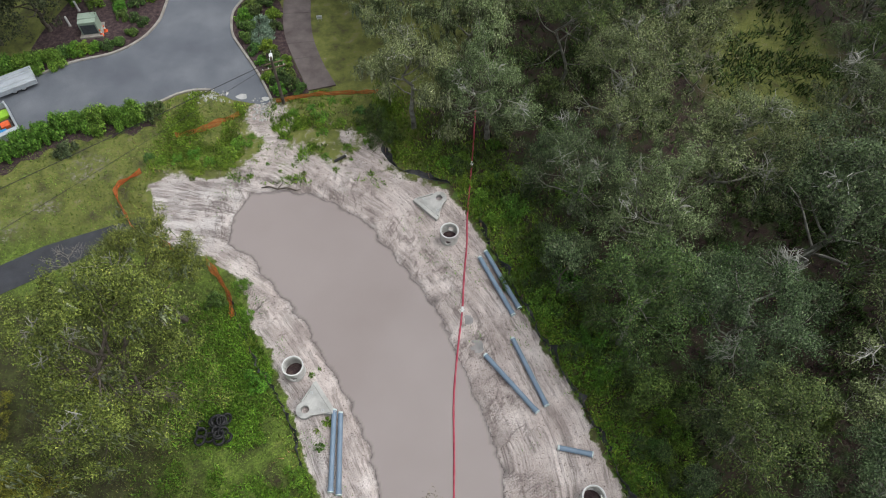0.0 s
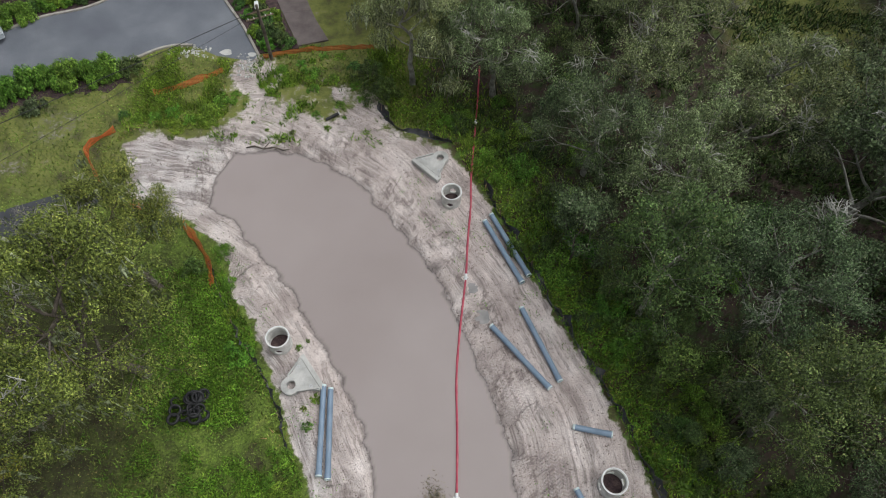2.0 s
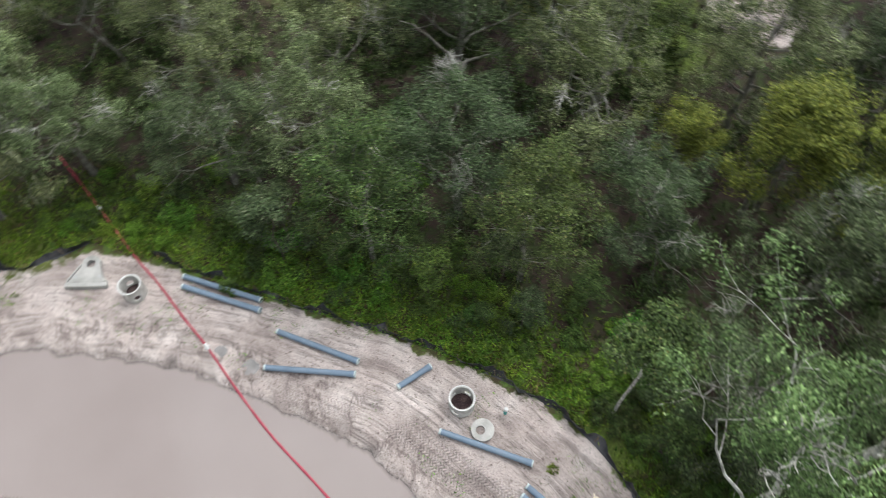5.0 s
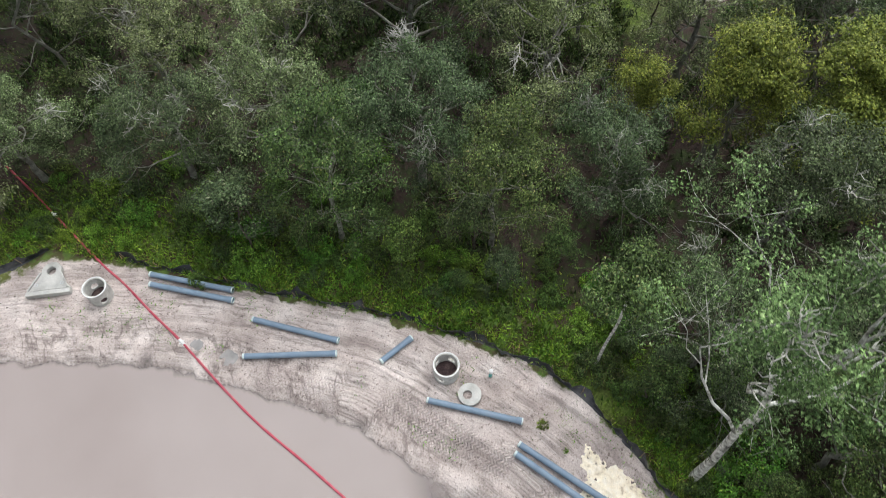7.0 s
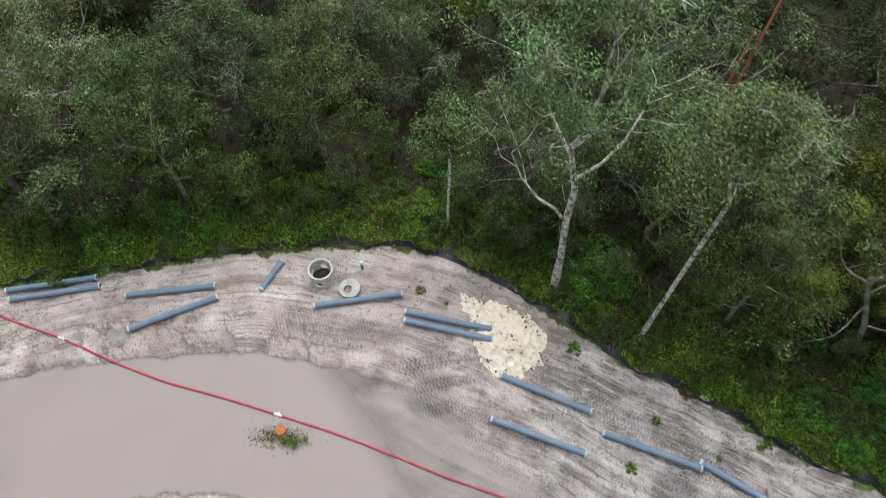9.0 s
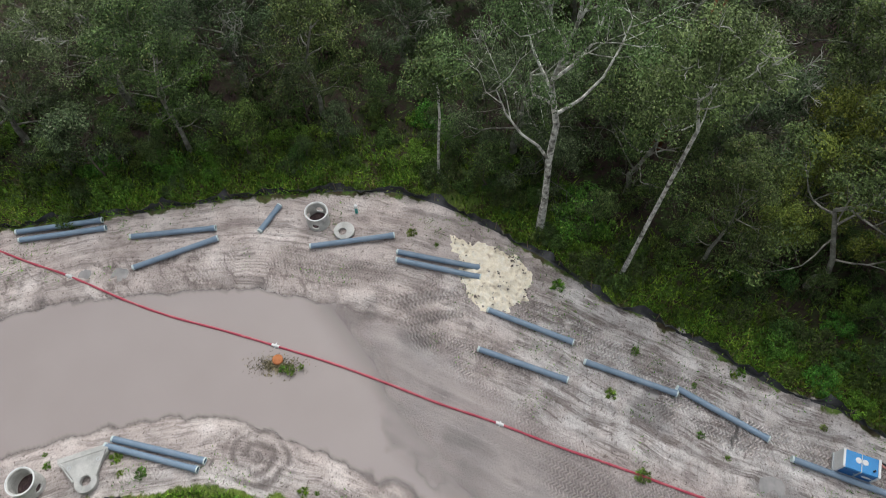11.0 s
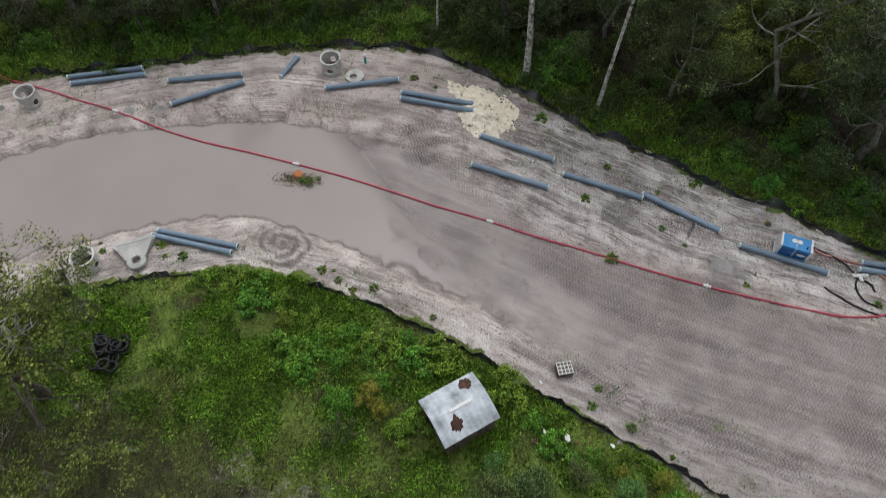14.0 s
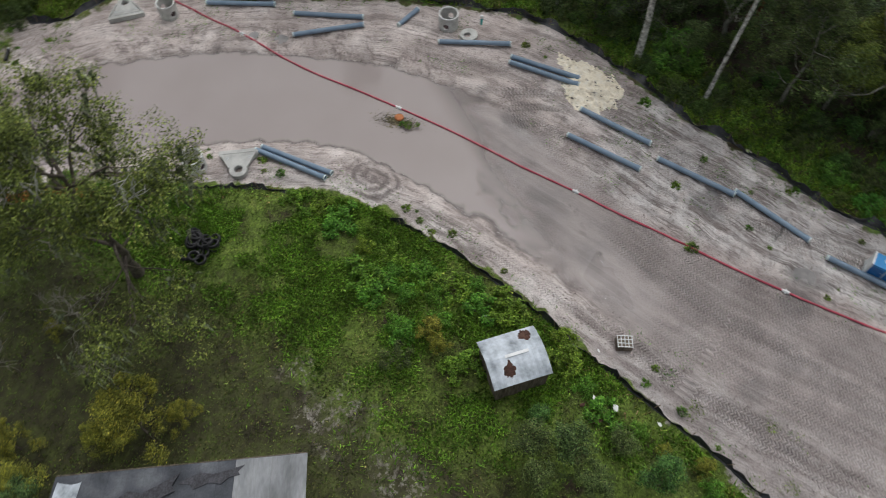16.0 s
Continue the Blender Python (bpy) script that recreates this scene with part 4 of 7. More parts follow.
wl_l, wl_r = resample(wl_l, 41), resample(wl_r, 41)
walkway = thing("pavement", pose(0, 0, 0), "brown-grey concrete walk cast in wide slabs", "walk", kind="structure")
for k in range(0, 40, 5):
    a = [tuple(p) for p in wl_l[k:k + 6]]
    b2 = [tuple(p) for p in wl_r[k:k + 6]][::-1]
    o = np.array(a + b2)
    c = o.mean(0)
    o = c + (o - c) * 0.992
    part("slab", prism([tuple(p) for p in o], -0.2, 0.33 + 0.006 * (k % 3), 0.0), M_WALKSLAB, walkway)
path_u, path_l = [(-60, 12.2), (-34.7, 28.9), (-27.4, 32.2), (-26.7, 32.1)], [(-26.3, 31.2), (-26.9, 30.4), (-29.6, 28.8), (-60, 9.0)]
tagged(part("road_lane", prism(path_u + path_l, -0.2, 0.215), M_DARKASPHALT), "dark narrow asphalt lane ending at the sand", "lane", kind="structure")
for cx, cy, r in ((-21.0, 46.9, 0.55), (-18.6, 46.7, 0.4)):
    o = [(cx + r * (1 + 0.25 * math.sin(3 * w + cx)) * math.cos(w), cy + 0.7 * r * math.sin(w)) for w in np.linspace(0, 2 * math.pi, 14)[:-1]]
    tagged(part("concrete_spill", prism(o, 0.1, 0.225, 0.01), M_CONCRETE), "pale hardened concrete spill on the road end", "concrete spill")

# ---- silt fences ----
def silt_fence(line, label, slump=0.25, high=0.55):
    pts = spline(line, 0.35)
    f = thing("silt_fence", pose(0, 0, 0), label, "silt fence")
    a, r2 = Acc(), np.random.default_rng(int(abs(line[0][0]) * 100))
    rows = []
    hz = terrain(pts[:, 0], pts[:, 1])[0]
    for i, p in enumerate(pts):
        d = pts[min(i + 1, len(pts) - 1)] - pts[max(i - 1, 0)]
        d /= np.linalg.norm(d)
        nrm = np.array([-d[1], d[0]])
        lean = slump * math.sin(i * 0.55) + 0.12 * r2.normal()
        top = high * (0.75 + 0.25 * math.cos(i * 0.36)) + 0.04 * r2.normal()
        prof = [(-0.18, -0.03), (-0.03, 0.03), (lean * 0.5, top * 0.55), (lean, top), (lean + 0.015, top), (lean * 0.5 + 0.015, top * 0.55), (0.0, -0.05)]
        rows.append([(p[0] + nrm[0] * o, p[1] + nrm[1] * o, hz[i] + z) for o, z in prof])
    a.ribbon(rows)
    part("cloth", a, M_SILT, f)
    stake = box((0.05, 0.04, 0.95), pose(0, 0, 0.4), 0.006)
    sm = bpy.data.meshes.new("stake")
    stake.to_mesh(sm)
    stake.free()
    sm.materials.append(M_STAKE)
    for i in range(2, len(pts) - 1, 7):
        part("stake", sm, M_STAKE, f, m=pose(pts[i][0], pts[i][1], hz[i], r2.normal() * 6, r2.normal() * 6, r2.uniform(0, 90)))
    return f


silt_fence([(-6.5, 41), (-5, 39.0), (-2.5, 37.9), (0.2, 37.2)], "black silt fence sagging at the north end")
silt_fence([(2.9, 33), (4.0, 30.6), (6.0, 26.7), (8.0, 22.6), (10.3, 18.5), (12.7, 13.8), (15.3, 6.6), (15.7, 2), (14.9, -2), (13.3, -7.7), (11.7, -11.5), (11.4, -14.3), (10.4, -18.8), (9.1, -22.7), (8.8, -26.7), (7.7, -30.2), (7.0, -33.5), (5.9, -42)], "black silt fence along the wood edge")
silt_fence([(-17.8, 25.0), (-15.7, 21.0), (-14.3, 18.8), (-12.3, 16.4), (-10.6, 13.6), (-9.6, 11.0)], "slumped black silt fence along the meadow", 0.08, 0.35)
silt_fence([(-7.9, 3.3), (-7.8, 0.6), (-7.9, -2.0), (-9.0, -8.4), (-10.1, -12.8), (-11.5, -19.1), (-12.3, -22.8), (-13.6, -27.3), (-16, -35)], "taut black silt fence beside the shed", 0.08)

# ---- orange safety nets ----
def safety_net(line, label, material, high=1.0, lie=0.0):
    """Plastic net on stakes: flat strands crosswise, leaning over where it has fallen."""
    pts = spline(line, 0.12)
    hz = terrain(pts[:, 0], pts[:, 1])[0]
    f = thing("safety_fence", pose(0, 0, 0), label, "safety fence")
    a, n = Acc(), 9
    grid = []
    for i, p in enumerate(pts):
        d = pts[min(i + 1, len(pts) - 1)] - pts[max(i - 1, 0)]
        d /= np.linalg.norm(d)
        nrm = np.array([-d[1], d[0]])
        sag = 1 - 0.25 * abs(math.sin(i * 0.105)) - 0.08 * math.sin(i * 0.31)
        ang = lie + 0.25 * math.sin(i * 0.17)
        col = []
        for k in range(n + 1):
            u = high * sag * k / n
            o = u * math.sin(ang) + 0.05 * math.sin(i * 0.5 + k)
            col.append(Vector((p[0] + nrm[0] * o, p[1] + nrm[1] * o, hz[i] + 0.03 + u * math.cos(ang))))
        grid.append(col)
    for k in range(n + 1):
        w = 0.035 if k in (0, n) else 0.022
        rows = [[c[k] - Vector((0, 0, w)), c[k] + Vector((0, 0.012, w))] for c in grid]
        a.ribbon(rows)
    for i in range(len(grid) - 1):
        mid = [(grid[i][k], grid[i + 1][k]) for k in range(n + 1)]
        a.ribbon([[p.lerp(q, 0.1), p.lerp(q, 0.55)] for p, q in mid])
    part("net", a, material, f)
    for i in range(0, len(pts), 22):
        s = Acc()
        s.tube([tuple(grid[i][0] - Vector((0, 0, 0.2))), tuple(grid[i][n] + Vector((0, 0, 0.1)))], [0.022, 0.018], 6)
        part("stake", s, M_STAKE, f)


safety_net([(-28.4, 37.0), (-30.0, 35.2), (-29.2, 32.9), (-27.7, 31.1), (-25.8, 29.7), (-23.4, 28.9)], "bright orange plastic safety fence leaning across the lane", M_ORANGE, 1.0, 0.25)
safety_net([(-26.2, 41.2), (-23.4, 42.4), (-20.6, 44.3)], "faded orange safety net fallen flat on the grass", M_RUSTNET, 0.6, 1.2)
safety_net([(-17.4, 46.2), (-14.2, 47.2), (-10.9, 47.6), (-7.4, 47.8)], "faded orange safety fence across the end of the walk", M_RUSTNET, 0.45, 0.3)
safety_net([(-20.6, 27.8), (-18.2, 25.2), (-17.2, 22.6)], "orange safety net half hidden in bushes", M_ORANGE, 0.8, 0.6)

# ---- pipes ----
def pipe_proto(length):
    t = thing("pvc_pipe", pose(0, 0, -50), "long grey-blue plastic drain pipe lying on sand", "pipe", "drain pipes on the site")
    r, L = 0.195, length
    prof = [(r, 0.12), (r, L - 0.45), (r + 0.012, L - 0.40), (r + 0.028, L - 0.36), (r + 0.028, L - 0.06), (r - 0.006, L - 0.06), (r - 0.02, L - 0.4), (r - 0.02, 0.12)]
    turn = pose(0, 0, 0, 0, 90, 0)
    part("barrel", lathe(prof, 20), M_PIPE, t, m=turn, soft=False)
    part("spigot_ring", lathe([(r + 0.004, 0.0), (r + 0.004, 0.13), (r - 0.02, 0.13), (r - 0.02, 0.0)], 20), M_PIPE_END, t, "pale bevelled pipe end", m=turn)
    part("bell_ring", lathe([(r + 0.034, L - 0.08), (r + 0.034, L), (r - 0.006, L), (r - 0.006, L - 0.08)], 20), M_PIPE_END, t, "pale pipe socket rim", m=turn)
    part("end_cap", lathe([(0.02, 0.02), (r - 0.015, 0.02), (r - 0.015, 0.05), (0.02, 0.05)], 20), M_PIPE_END, t, "pale end plug", m=turn)
    for o in t.children:
        smooth(o.data)
        o.data.set_sharp_from_angle(angle=radians(40))
    return t


long_pipe, short_pipe = pipe_proto(6.1), pipe_proto(2.6)
PIPES = [((3.5, 30.0), (6.4, 24.6)), ((3.0, 29.4), (5.9, 24.0)), ((5.8, 22.0), (8.4, 16.5)), ((3.6, 20.5), (7.7, 15.95)), ((9.1, 9.5), (11.9, 4.0)), ((10.65, 3.5), (11.3, -2.7)), ((10.05, 3.3), (10.55, -2.85)), ((8.35, -3.9), (7.85, -10.05)),
         ((5.4, -4.15), (5.2, -10.25)), ((6.75, -10.95), (6.5, -17.0)), ((6.9, -16.9), (5.4, -22.75)), ((4.6, -24.1), (4.25, -30.2)), ((-7.25, 15.35), (-6.65, 9.2)), ((-7.75, 15.55), (-7.25, 9.35)), ((5.85, -32.3), (6.6, -38.3)), ((5.3, -32.2), (6.0, -38.2))]


def lay(proto, a, b, length):
    """Lays a pipe from a towards b so that it rests on the ground's high points."""
    a, b = Vector(a), Vector(b)
    d = (b - a).normalized()
    c = (a + b) / 2
    a, b = c - d * length / 2, c + d * length / 2
    za, zb = max(gz(*a), gz(*(a + d * 0.6))), max(gz(*b), gz(*(b - d * 0.6)))
    k = np.linspace(0, 1, 15)
    hh = terrain(a.x + (b.x - a.x) * k, a.y + (b.y - a.y) * k)[0]
    lift = np.sort(hh - (za + (zb - za) * k))[-3]
    za, zb = za + max(lift, 0), zb + max(lift, 0)
    return pose(a.x, a.y, za + 0.2, 0, -math.degrees(math.atan2(zb - za, length)), math.degrees(math.atan2(d.y, d.x)))


for i, (a, b) in enumerate(PIPES):
    copy_thing(long_pipe, lay(long_pipe, a, b, 6.1)) if i else setattr(long_pipe, "matrix_basis", lay(long_pipe, a, b, 6.1))
short_pipe.matrix_basis = lay(short_pipe, (9.15, 13.4), (11.65, 13.0), 2.6)
short_pipe["label"] = "short cut length of grey-blue plastic pipe on sand"

# ---- precast concrete ----
def manhole_ring(x, y, turn, label, R=0.79, tilt=0.0):
    """An open concrete riser with round pipe openings knocked through its wall."""
    t = thing("manhole_riser", pose(x, y, gz(x, y) - 0.04, tilt, 0, turn), label, "manhole ring", "precast manhole rings")
    r, hgt, n = R - 0.11, 1.35, 48
    bm = bmesh.new()
    zs = np.linspace(0, hgt, 19)
    hole = lambda w, z: any((((w - c + math.pi) % (2 * math.pi) - math.pi) * R) ** 2 + (z - 0.55) ** 2 < 0.27 ** 2 for c in (4.4, 2.7, 1.25))
    rings = []
    for rad in (R, r):
        rings.append([[bm.verts.new((rad * math.cos(2 * math.pi * k / n), rad * math.sin(2 * math.pi * k / n), z)) for k in range(n)] for z in zs])
    open_cells = {(i, k) for i in range(len(zs) - 1) for k in range(n) if hole(2 * math.pi * (k + 0.5) / n, (zs[i] + zs[i + 1]) / 2)}
    o, q = rings
    for i in range(len(zs) - 1):
        for k in range(n):
            j = (k + 1) % n
            if (i, k) not in open_cells:
                bm.faces.new((o[i][k], o[i][j], o[i + 1][j], o[i + 1][k]))
                bm.faces.new((q[i][j], q[i][k], q[i + 1][k], q[i + 1][j]))
                continue
            for (ii, kk, va, vb) in ((i - 1, k, (i, k), (i, j)), (i + 1, k, (i + 1, j), (i + 1, k)), (i, (k - 1) % n, (i + 1, k), (i, k)), (i, j, (i, j), (i + 1, j))):
                if (ii, kk) not in open_cells:
                    bm.faces.new((o[va[0]][va[1]], o[vb[0]][vb[1]], q[vb[0]][vb[1]], q[va[0]][va[1]]))
    for k in range(n):
        j = (k + 1) % n
        bm.faces.new((o[-1][k], o[-1][j], q[-1][j], q[-1][k]))
        bm.faces.new((o[0][j], o[0][k], q[0][k], q[0][j]))
    part("shell", bm, M_RING, t)
    part("rim", lathe([(R + 0.012, hgt - 0.02), (R + 0.012, hgt + 0.05), (r + 0.06, hgt + 0.05), (r + 0.06, hgt - 0.02)], 48), M_WHITE if tilt == 0 else M_CONCRETE, t, "pale jointing rim")
    part("inner_silt", lathe([(0.01, 0.05), (r + 0.01, 0.05), (r + 0.01, 0.16), (0.01, 0.2)], 32), M_MULCH, t, "dark floor inside the ring")
    return t


manhole_ring(0.35, 31.25, 10, "white-grey concrete manhole ring by the pipes")
manhole_ring(11.35, 9.75, -60, "white-grey concrete manhole ring at the wood edge", 0.83)
manhole_ring(-11.2, 18.4, 120, "grey concrete manhole ring on the west bank", 0.82)
lid = thing("concrete_cover_slab", pose(11.15, 7.65, gz(11.15, 7.65) - 0.02), "flat round grey concrete cover slab with a hole", "cover slab")
o_lid = prism(circle(0, 0, 0.74, 40), 0, 0.22, 0.02, [circle(-0.12, 0.08, 0.29, 24)])
part("slab", o_lid, M_CONCRETE, lid)


def end_section(x, y, turn, label):
    """A precast end wall lying on its back: a waisted slab with a pipe hole and a thick straight toe."""
    t = thing("culvert_end_wall", pose(x, y, gz(x, y) + 0.02, 0, 0, turn), label, "culvert end", "precast culvert ends")
    half = [(1.45, 0.0), (1.40, 0.16), (1.02, 0.55), (0.78, 0.95), (0.66, 1.35)]
    arc = [(0.66 * math.cos(w), 1.55 + 0.66 * math.sin(w)) for w in np.linspace(0, math.pi, 15)]
    outline = half + arc + [(-px, py) for px, py in half[::-1]]
    part("slab", prism(outline, 0.06, 0.42, 0.03, [circle(0, 1.50, 0.31, 22)]), M_CONCRETE, t)
    for sx in (-1, 1):
        part("rib", box((0.10, 1.5, 0.16), pose(sx * 0.98, 0.72, 0.47, 0, 0, sx * 26), 0.03), M_CONCRETE, t, "raised edge rib")
    part("toe", box((2.96, 0.32, 0.42), pose(0, -0.17, 0.21), 0.03), M_CONCRETE, t, "thick straight concrete toe")
    for sx in (-0.85, 0.85):
        part("lifting_ring", lathe([(0.09, 0.42), (0.12, 0.42), (0.12, 0.45), (0.09, 0.45)], 14), M_STEEL, t, m=pose(sx, 0.45, 0))
    return t


end_section(-1.75, 34.15, -42, "grey-green concrete culvert end lying on sand")
end_section(-8.75, 16.25, 128, "pale grey concrete culvert end beside two pipes")

# ---- hose ----
HOSE = [(2.3, 46), (2.2, 42), (2.1, 39.5), (1.95, 36), (1.85, 33), (1.9, 30.8), (1.75, 27.5), (1.7, 24.4), (1.4, 20), (1.3, 16.5), (1.5, 12.5), (1.6, 8.65), (1.65, 4.5), (1.5, 0.6), (1.3, -3), (1.25, -6.9), (1.0, -11), (0.9, -14.9), (0.75, -19), (0.75, -22.5), (0.85, -26), (1.05, -29.2), (1.35, -31.6), (2.1, -33.7), (3.4, -35.4), (5.2, -37.2)]
hose = thing("discharge_hose", pose(0, 0, 0), "long red layflat hose with white couplings across water and sand", "hose")
hp = spline(HOSE, 0.25)
hh = np.maximum(terrain(hp[:, 0], hp[:, 1])[0], WATER_Z)
hh = np.convolve(np.pad(hh, 3, mode="edge"), np.ones(7) / 7, "valid") + 0.05
stops = [0] + [int(np.argmin(np.hypot(hp[:, 0] - x, hp[:, 1] - y))) for x, y in ((1.95, 39.6), (1.7, 24.3), (1.6, 8.65), (1.25, -6.9), (0.75, -22.5), (2.1, -33.7))] + [len(hp) - 1]
for s0, s1 in zip(stops, stops[1:]):
    a, rows = Acc(), []
    for i in range(s0, s1 + 1):
        d = hp[min(i + 1, len(hp) - 1)] - hp[max(i - 1, 0)]
        d /= np.linalg.norm(d)
        w = 0.078 + 0.006 * math.sin(i * 0.7)
        ring = [(w * math.cos(q), 0.062 * math.sin(q)) for q in np.linspace(0, 2 * math.pi, 13)]
        rows.append([(hp[i][0] - d[1] * o, hp[i][1] + d[0] * o, hh[i] + z) for o, z in ring])
    a.ribbon(rows)
    part("hose_length", a, M_HOSE, hose, soft=True)
for s0 in stops[1:6]:
    d = hp[s0 + 1] - hp[s0 - 1]
    turn = pose(hp[s0][0], hp[s0][1], hh[s0] + 0.02, 0, 0, math.degrees(math.atan2(d[1], d[0]))) @ pose(0, 0, 0, 0, 90, 0)
    prof = [(0.105, -0.26), (0.105, -0.06), (0.135, -0.05), (0.135, 0.05), (0.105, 0.06), (0.105, 0.26), (0.085, 0.26), (0.085, -0.26)]
    c = part("coupling", lathe(prof, 16), M_WHITE, hose, "white cam-lock coupling", m=turn)
    part("lever", box((0.05, 0.42, 0.06), pose(0, 0, 0, 0, 0, 0), 0.01), M_WHITE, c)

# ---- pump and its hoses ----
PX, PY, PT = 5.2, -27.6, -92
pump = thing("dewatering_pump", pose(PX, PY, gz(PX, PY) + 0.03, 0, 0, PT) @ Matrix.Scale(0.9, 4), "blue canopied pump set with white corner posts standing on sand", "pump")
part("skid", box((2.5, 1.3, 0.16), pose(0, 0, 0.10), 0.02), M_STEEL, pump, "grey steel skid")
part("canopy", box((2.2, 1.2, 1.26), pose(0, 0, 0.82), 0.03), M_BLUE, pump)
for sy in (-1, 1):
    for px in (-0.55, 0.55):
        d = part("side_door", box((0.9, 0.03, 0.9), pose(px, sy * 0.612, 0.80), 0.012), M_DEEPBLUE, pump, "dark blue louvred door")
        part("latch", box((0.1, 0.03, 0.06), pose(px + 0.36, sy * 0.635, 0.85), 0.008), M_STEEL, d)
    part("side_rail", box((2.3, 0.04, 0.07), pose(0, sy * 0.62, 0.24), 0.01), M_STEEL, pump)
    part("side_post", box((0.09, 0.05, 1.2), pose(0, sy * 0.615, 0.82), 0.01), M_STEEL, pump)
for sx in (-1, 1):
    part("end_frame", box((0.16, 1.26, 1.34), pose(sx * 1.1, 0, 0.84), 0.03), M_WHITE, pump, "white end frame")
    part("roof_disc", lathe([(0.01, 0), (0.19, 0), (0.19, 0.04), (0.14, 0.06), (0.01, 0.06)], 24), M_WHITE, pump, "white roof hatch", m=pose(sx * 0.21, 0.1, 1.44))
part("roof_strip", box((0.05, 1.16, 0.03), pose(0, 0, 1.46), 0.008), M_STEEL, pump)
part("exhaust", lathe([(0.04, 0), (0.06, 0), (0.06, 0.22), (0.04, 0.22)], 12), M_BLACK, pump, m=pose(0.75, -0.3, 1.43))
part("side_plate", prism(circle(0, 0, 0.2, 20), 0, 0.012), M_WHITE, pump, "white oval plate", m=pose(0.55, -0.63, 0.85, 90, 0, 0) @ Matrix.Diagonal((1.5, 0.7, 1, 1)))


def ground_tube(name, line, r, material, label, category, lift=0.0):
    p = spline(line, 0.2)
    z = terrain(p[:, 0], p[:, 1])[0]
    a = Acc()
    a.tube([(q[0], q[1], zz + r + lift) for q, zz in zip(p, z)], [r] * len(p), 8)
    return tagged(part(name, a, material, soft=True), label, category)


ground_tube("suction_hose", [(6.2, -29.2), (5.9, -30.2), (5.5, -31.2), (5.0, -32.0)], 0.055, M_BLACK, "black suction hose from the pump", "hose", 0.05)
ground_tube("suction_hose", [(4.75, -32.3), (4.1, -32.1), (3.4, -32.3), (2.9, -32.9), (2.75, -33.6)], 0.065, M_BLACK, "curved black suction hose on sand", "hose")
ground_tube("suction_hose", [(4.6, -32.7), (4.3, -33.2), (3.9, -33.4)], 0.065, M_BLACK, "short black hose stub at the tee", "hose")
ground_tube("suction_hose", [(3.2, -30.1), (2.7, -31.2), (2.3, -32.4), (2.2, -33.9), (2.6, -34.9)], 0.075, M_BLACK, "muddy black hose half sunk in sand", "hose", -0.05)
ground_tube("old_hose", [(6.1, -29.3), (5.8, -29.9), (5.85, -31.0), (5.75, -32.3), (5.0, -34.5), (4.6, -36)], 0.08, M_HOSE_OLD, "faded pink hose leading from the pump", "hose")
tee = thing("pipe_tee", pose(4.85, -32.35, gz(4.85, -32.35) + 0.14, 0, 0, -70), "white plastic pipe tee joining black hoses", "pipe fitting")
part("run", lathe([(0.10, -0.55), (0.13, -0.55), (0.13, 0.55), (0.10, 0.55)], 16), M_WHITE, tee, m=pose(0, 0, 0, 0, 90, 0))
part("branch", lathe([(0.10, 0), (0.13, 0), (0.13, 0.45), (0.10, 0.45)], 16), M_WHITE, tee, m=pose(0, 0, 0, 90, 0, 0))

# ---- small site things ----
cap = thing("standpipe", pose(13.0, 7.45, gz(13.0, 7.45) - 0.1), "teal plastic standpipe with a white cap", "standpipe")
part("stem", lathe([(0.06, 0), (0.11, 0), (0.11, 0.8), (0.06, 0.8)], 16), M_TEAL, cap)
part("cap", lathe([(0.01, 0.8), (0.135, 0.8), (0.135, 1.0), (0.11, 1.04), (0.01, 1.04)], 16), M_WHITE, cap, "white screw cap")

CX, CY = -8.35, -14.6
crate = thing("cable_crate", pose(CX, CY, gz(CX, CY), 0, 0, -62), "weathered crate with a white grid top on sand", "crate")
part("body", box((1.0, 0.8, 0.62), pose(0, 0, 0.31), 0.02), M_PLANK, crate)
for i in range(5):
    part("bar", box((0.05, 0.84, 0.05), pose(-0.46 + 0.23 * i, 0, 0.66), 0.008), M_WHITE, crate, "white grid bar" if i == 0 else "")
for i in range(4):
    part("bar", box((1.0, 0.05, 0.04), pose(0, -0.38 + 0.253 * i, 0.69), 0.008), M_WHITE, crate)
part("lining", box((0.94, 0.74, 0.02), pose(0, 0, 0.632), 0), M_PLANK, crate)

stub = thing("clay_lid", pose(0.75, 8.1, WATER_Z - 0.02, 4, 3, 0), "rusty orange round lid standing out of the pool", "lid")
part("disc", lathe([(0.01, -0.3), (0.33, -0.3), (0.36, 0.12), (0.30, 0.18), (0.01, 0.18)], 22), M_CLAY, stub)
r4 = np.random.default_rng(3)
rw, rq = r4.uniform(0, 2 * math.pi, 2600), np.abs(r4.normal(size=2600)) * 0.42
rc = np.stack([0.35 + 0.95 * rq * np.cos(rw), 8.0 + 2.1 * rq * np.sin(rw), np.full(2600, WATER_Z - 0.01)], 1)
rc[:, 0] -= 0.22 * (rc[:, 1] - 8.0)
ru = r4.normal(size=(2600, 3)) * np.array([0.035, 0.035, 0])
rt = r4.normal(size=(2600, 3)) * np.array([0.09, 0.09, 0.0]) + np.array([0, 0, 0.05])
M_RAFT = leaf_mat("drowned_weeds", (0.10, 0.10, 0.045), (0.20, 0.19, 0.10), (0.28, 0.25, 0.17))
tagged(part("drowned_weeds", tri_mesh("drowned_weeds", np.stack([rc + ru, rc - ru, rc + rt], 1)), M_RAFT), "olive drowned weeds floating round the orange lid", "weeds", kind="stuff")

